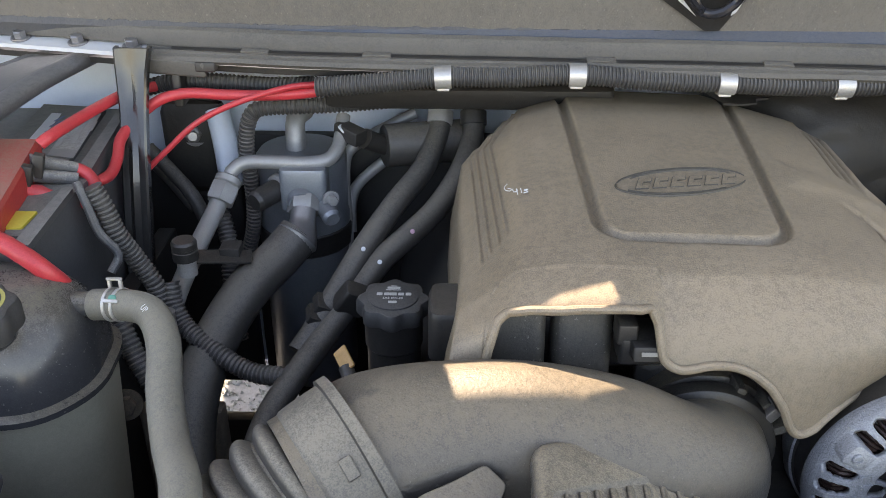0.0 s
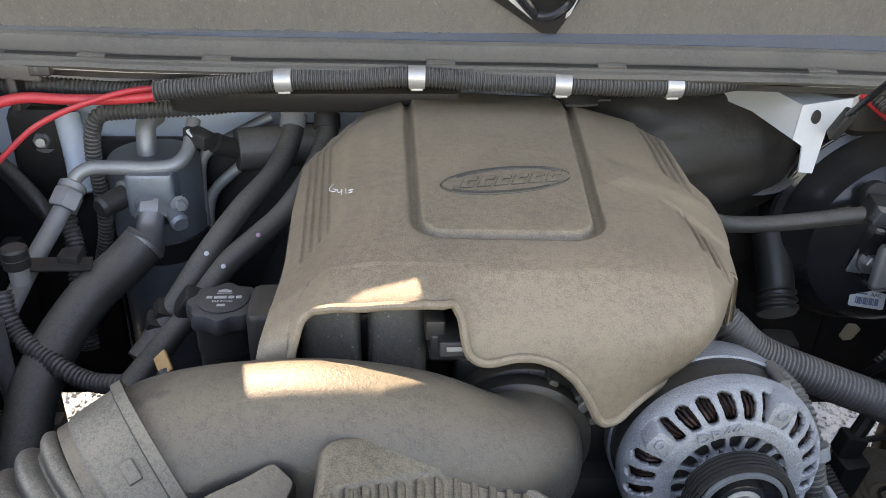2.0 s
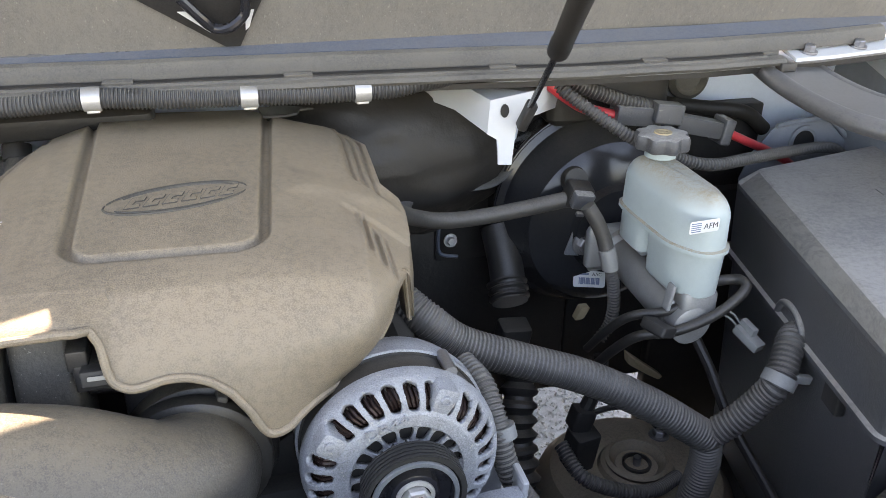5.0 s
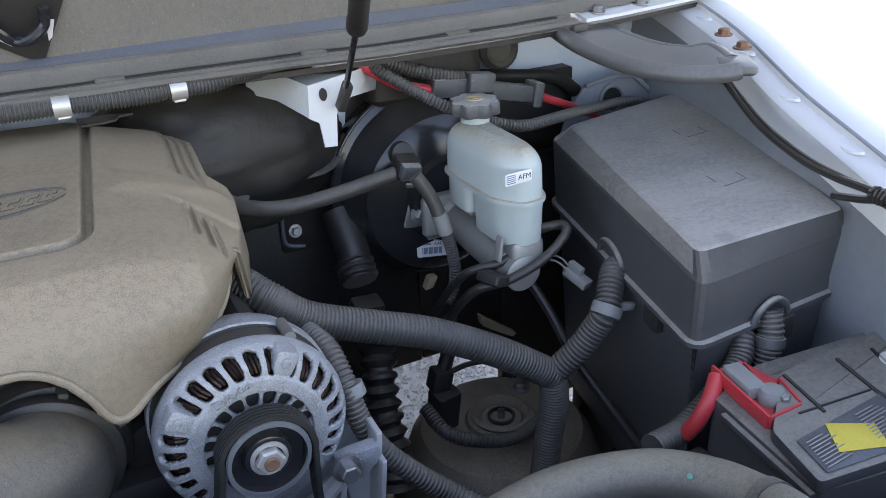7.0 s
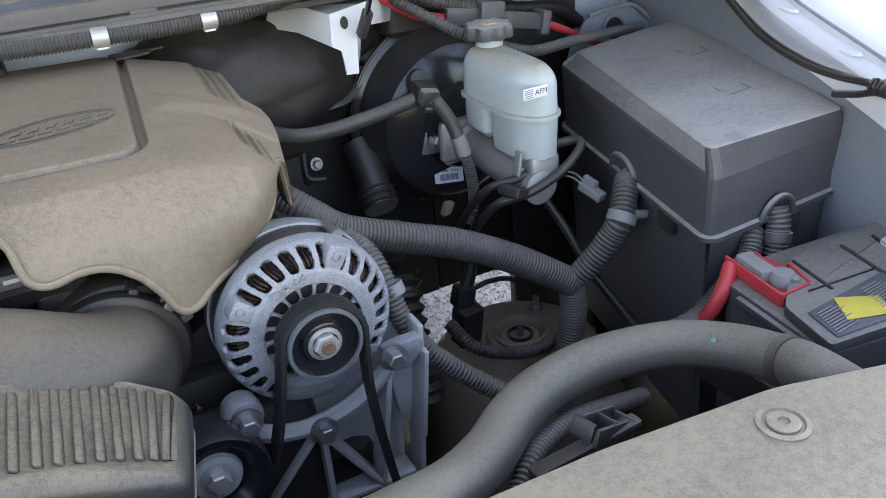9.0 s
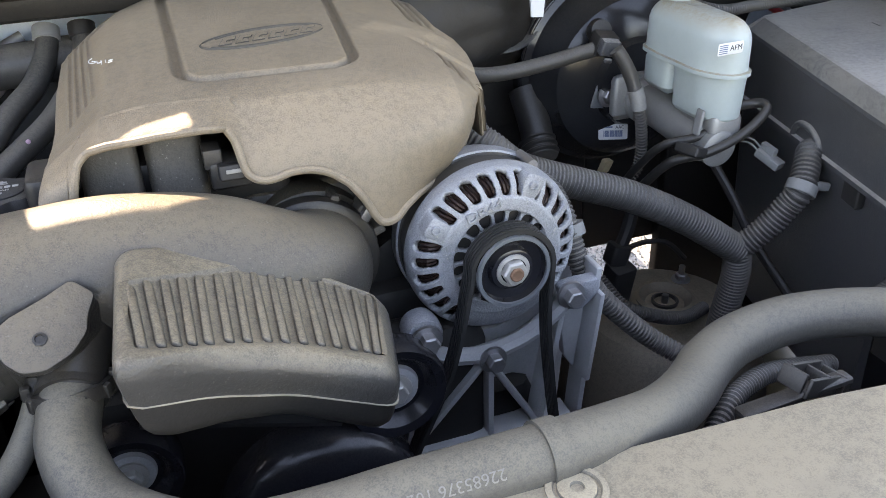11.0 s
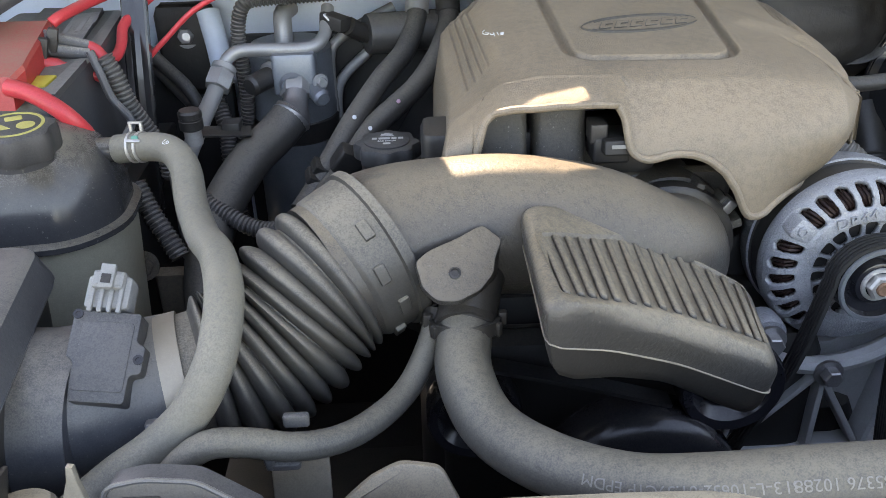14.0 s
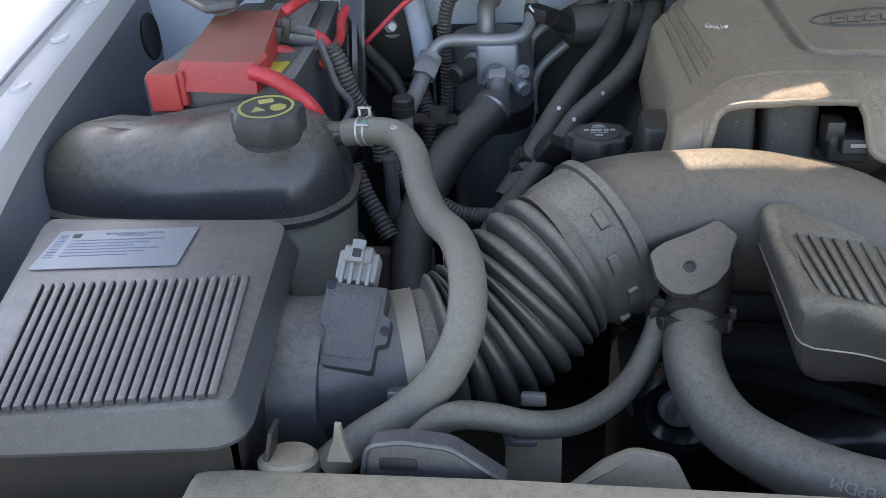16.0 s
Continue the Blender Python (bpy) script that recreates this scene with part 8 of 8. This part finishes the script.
part("yellow_symbol", join(slab([(-0.013, -0.007), (-0.002, -0.007), (-0.0075, 0.003)], 0, 0.0009, CMX, 0.0002), lathe([(0.0065, 0), (0.0065, 0.0009), (0.001, 0.0009)], CMX @ pose(0.0085, -0.005, 0), 20), slab(rect(0.012, 0.008, 0.001, 2, 0.002, 0.011), 0, 0.0009, CMX, 0.0002)), M_YELLOW, tcap, "yellow warning symbols")
part("nipple", sweep([Vector(TH[0]) + Vector((-0.03, 0, 0)), Vector(TH[0]) + Vector((0.006, 0, 0))], 0.0105, 16), M_TANK, tank)

# main battery with its red cover
battery = thing("battery", "dark grey starter battery under a red terminal cover", "battery", (-0.45, 0.72, 0.85))
BZ = 1.095
part("case", slab(rounded([(-0.46, 0.565), (-0.315, 0.565), (-0.308, 0.68), (-0.337, 0.862), (-0.46, 0.862)], 0.008), 0.85, BZ, Matrix(), 0.004), M_BATT, battery)
TZ = BZ + 0.006


def flat_quad(pts, h0, h1):
    return loft([[(p[0], p[1], h) for p in pts] for h in (h0, h1)])


part("lid", flat_quad([(-0.4106, 0.7349, 1.1000), (-0.4247, 0.8546, 1.1000), (-0.3552, 0.8458, 1.1000), (-0.3351, 0.6931, 1.1000)], BZ - 0.002, TZ), M_BATT, battery, "raised lid panel")
part("lid_rail", flat_quad([(-0.3238, 0.6882, 1.1000), (-0.3407, 0.8391, 1.1000), (-0.3299, 0.8358, 1.1000), (-0.3096, 0.6835, 1.1000)], BZ - 0.002, BZ + 0.004), M_BATT, battery)
part("lid_rail", flat_quad([(-0.3172, 0.5443, 1.1000), (-0.3202, 0.6466, 1.1000), (-0.3106, 0.6445, 1.1000), (-0.3036, 0.5428, 1.1000)], BZ - 0.002, BZ + 0.004), M_BATT, battery)
part("white_label", flat_quad([(-0.3941, 0.7451, 1.1060), (-0.4038, 0.8256, 1.1060), (-0.3931, 0.8241, 1.1060), (-0.3821, 0.7425, 1.1060)], TZ, TZ + 0.0006), M_LABEL, battery)
part("label_sheet", flat_quad([(-0.3608, 0.713, 1.1060), (-0.3763, 0.8177, 1.1060), (-0.3514, 0.8254, 1.1060), (-0.3336, 0.7055, 1.1060)], TZ, TZ + 0.0005), M_FUSE, battery, "dark grey printed label")
part("pale_patch", flat_quad([(-0.3596, 0.7106, 1.1070), (-0.3624, 0.7274, 1.1070), (-0.3374, 0.7238, 1.1070), (-0.334, 0.7045, 1.1070)], TZ + 0.0006, TZ + 0.001), M_GREYPL, battery, "pale grey label patch")
for p, q, w in (((-0.3588, 0.8018, 1.1070), (-0.349, 0.7394, 1.1070), 0.006), ((-0.3485, 0.8021, 1.1070), (-0.3444, 0.7761, 1.1070), 0.004), ((-0.3651, 0.763, 1.1070), (-0.3605, 0.7332, 1.1070), 0.005)):
    part("print_bar", beam(Vector(p) + Vector((0, 0, TZ - 1.1065)), Vector(q) + Vector((0, 0, TZ - 1.1065)), w, 0.0005, r=0.0002), M_GREYINK, battery)
for f in (0.15, 0.35, 0.55, 0.75):
    m_ = Vector((-0.3885, 0.7427, 1.1070)).lerp(Vector((-0.3975, 0.8194, 1.1070)), f) + Vector((0.005, 0, TZ - 1.1062))
    part("print_bar", beam(m_, m_ + Vector((0.004, 0.016, 0)), 0.003, 0.0004, r=0.0002), M_BLUEINK, battery)
part("handle_tag", slab(rect(0.022, 0.03, 0.002, 2, -0.335, 0.59), BZ - 0.004, BZ + 0.002, Matrix(), 0.001), M_YEL2, battery, "yellow tag")
red_cover = thing("red_terminal_cover", "dusty red plastic battery terminal cover", "terminal cover", (-0.41, 0.62, 1.08))
RB = [(-0.4199, 0.5647, 1.1060), (-0.3416, 0.5534, 1.1060), (-0.3354, 0.5711, 1.1120), (-0.3561, 0.6987, 1.1210), (-0.4274, 0.699, 1.1210)]
part("lid", loft([[Vector(p) + Vector((0, -0.006, -0.022)) for p in RB], [Vector(p) for p in RB], [Vector(p) * 0.94 + sum((Vector(q) for q in RB), Vector()) / 5 * 0.06 + Vector((0, 0, 0.004)) for p in RB]]), M_REDBOX, red_cover, angle=25)
part("side_step", join(rbox((0.036, 0.04, 0.034), Vector(RB[0]) + Vector((-0.012, 0.012, -0.020)), r=0.003), rbox((0.03, 0.006, 0.036), Vector(RB[0]) + Vector((-0.014, -0.009, -0.022)), r=0.002)), M_REDBOX, red_cover)
part("wire_loom", join(*[tube([(-0.3504, 0.66, 1.1183), (-0.3376, 0.67, 1.1104), (-0.3202, 0.68, 1.1019)], 0.0062, 14), tube([(-0.3557, 0.65, 1.1098), (-0.3399, 0.66, 1.1034), (-0.3165, 0.67, 1.0959)], 0.0062, 14)]), M_FUSE, red_cover, "grey heat-shrink cable ends")
part("red_lead", tube([(-0.3231, 0.68, 1.1025), (-0.3136, 0.68, 1.0992), (-0.3075, 0.678, 1.0924), (-0.3011, 0.67, 1.0867)], 0.0058, 14), M_RED, red_cover)
part("red_lead", tube([(-0.3625, 0.64, 1.0993), (-0.3452, 0.645, 1.0951), (-0.3264, 0.65, 1.0891), (-0.3081, 0.655, 1.0786), (-0.2969, 0.655, 1.0715)], lambda s, i: 0.0068 if s < 0.4 else 0.0042, 14), M_RED, red_cover)
for px_ in ((-0.341, 0.655, 1.1195), (-0.3483, 0.645, 1.1132), (-0.355, 0.635, 1.1007)):
    part("terminal_prong", rbox((0.009, 0.008, 0.022), Vector(px_) + Vector((0, 0, -0.004)), (0, 15, 10), r=0.001), M_BLACK, red_cover, "black plastic prong")
part("pink_cable", tube([(-0.3439, 0.55, 1.1042), (-0.3259, 0.545, 1.1004), (-0.307, 0.54, 1.0906), (-0.2926, 0.54, 1.0760), (-0.2869, 0.55, 1.0554), (-0.2885, 0.56, 1.0280)], 0.0075, 12), M_RED, red_cover, "red battery cable")
lone("left_harness", corrugated([(-0.2942, 0.645, 1.1003), (-0.2869, 0.645, 1.0807), (-0.2804, 0.645, 1.0549), (-0.2696, 0.65, 1.0263), (-0.2568, 0.65, 0.9985), (-0.2548, 0.65, 0.9733)], 0.0092, 0.0045, 0.0014), M_CONDUIT, "black corrugated harness beside the battery", "conduit")
lone("left_harness_low", corrugated([(-0.2743, 0.6, 0.9899), (-0.2623, 0.59, 0.9638), (-0.2493, 0.58, 0.9437), (-0.2362, 0.57, 0.9235)], 0.010, 0.0048, 0.0014), M_CONDUIT, "black corrugated conduit beside the coolant tank", "conduit")
lone("grey_lead", tube([(-0.3038, 0.64, 1.1074), (-0.2966, 0.635, 1.0868), (-0.2887, 0.63, 1.0631), (-0.2758, 0.63, 1.0427), (-0.2811, 0.62, 1.0292)], 0.004, 10), M_FUSE, "thin grey lead beside the harness", "wire")
lone("cross_conduit", corrugated([(-0.2469, 0.66, 0.9954), (-0.2419, 0.65, 0.9735), (-0.2284, 0.64, 0.9548), (-0.1911, 0.62, 0.9372), (-0.1635, 0.61, 0.9288), (-0.1301, 0.6, 0.9318)], 0.0095, 0.0046, 0.0014), M_CONDUIT, "black corrugated conduit crossing under the hoses", "conduit")
lone("low_pipe", tube([(-0.2395, 0.62, 0.9889), (-0.2399, 0.62, 0.9503), (-0.2414, 0.62, 0.8961)], 0.008, 12), M_STEEL, "dull grey pipe low beside the coolant hose", "pipe")
lone("low_conduit", corrugated([(-0.2318, 0.8, 1.0035), (-0.2215, 0.78, 0.9727), (-0.2182, 0.76, 0.935), (-0.2113, 0.74, 0.8748)], 0.010), M_CONDUIT, "black corrugated conduit low beside the accumulator", "conduit")
# black panels added so the depth behind the hoses stays dark
liner = thing("dark_backing", "dark backing added behind the battery and hoses", "liner", (-0.2, 0.9, 0.5))
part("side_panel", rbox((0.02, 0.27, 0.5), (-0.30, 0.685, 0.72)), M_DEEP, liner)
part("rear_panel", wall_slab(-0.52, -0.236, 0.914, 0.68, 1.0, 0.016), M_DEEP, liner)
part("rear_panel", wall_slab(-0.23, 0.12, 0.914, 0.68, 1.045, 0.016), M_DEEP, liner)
lone("tank_bracket", join(rbox((0.08, 0.02, 0.2), (-0.24, 0.62, 0.78), r=0.004), hexhead((-0.2842, 0.6, 0.8978), (0.3, -1, 0.4), 0.010, 0.01)), M_TOWER, "dark bracket and bolt under the coolant tank", "bracket")
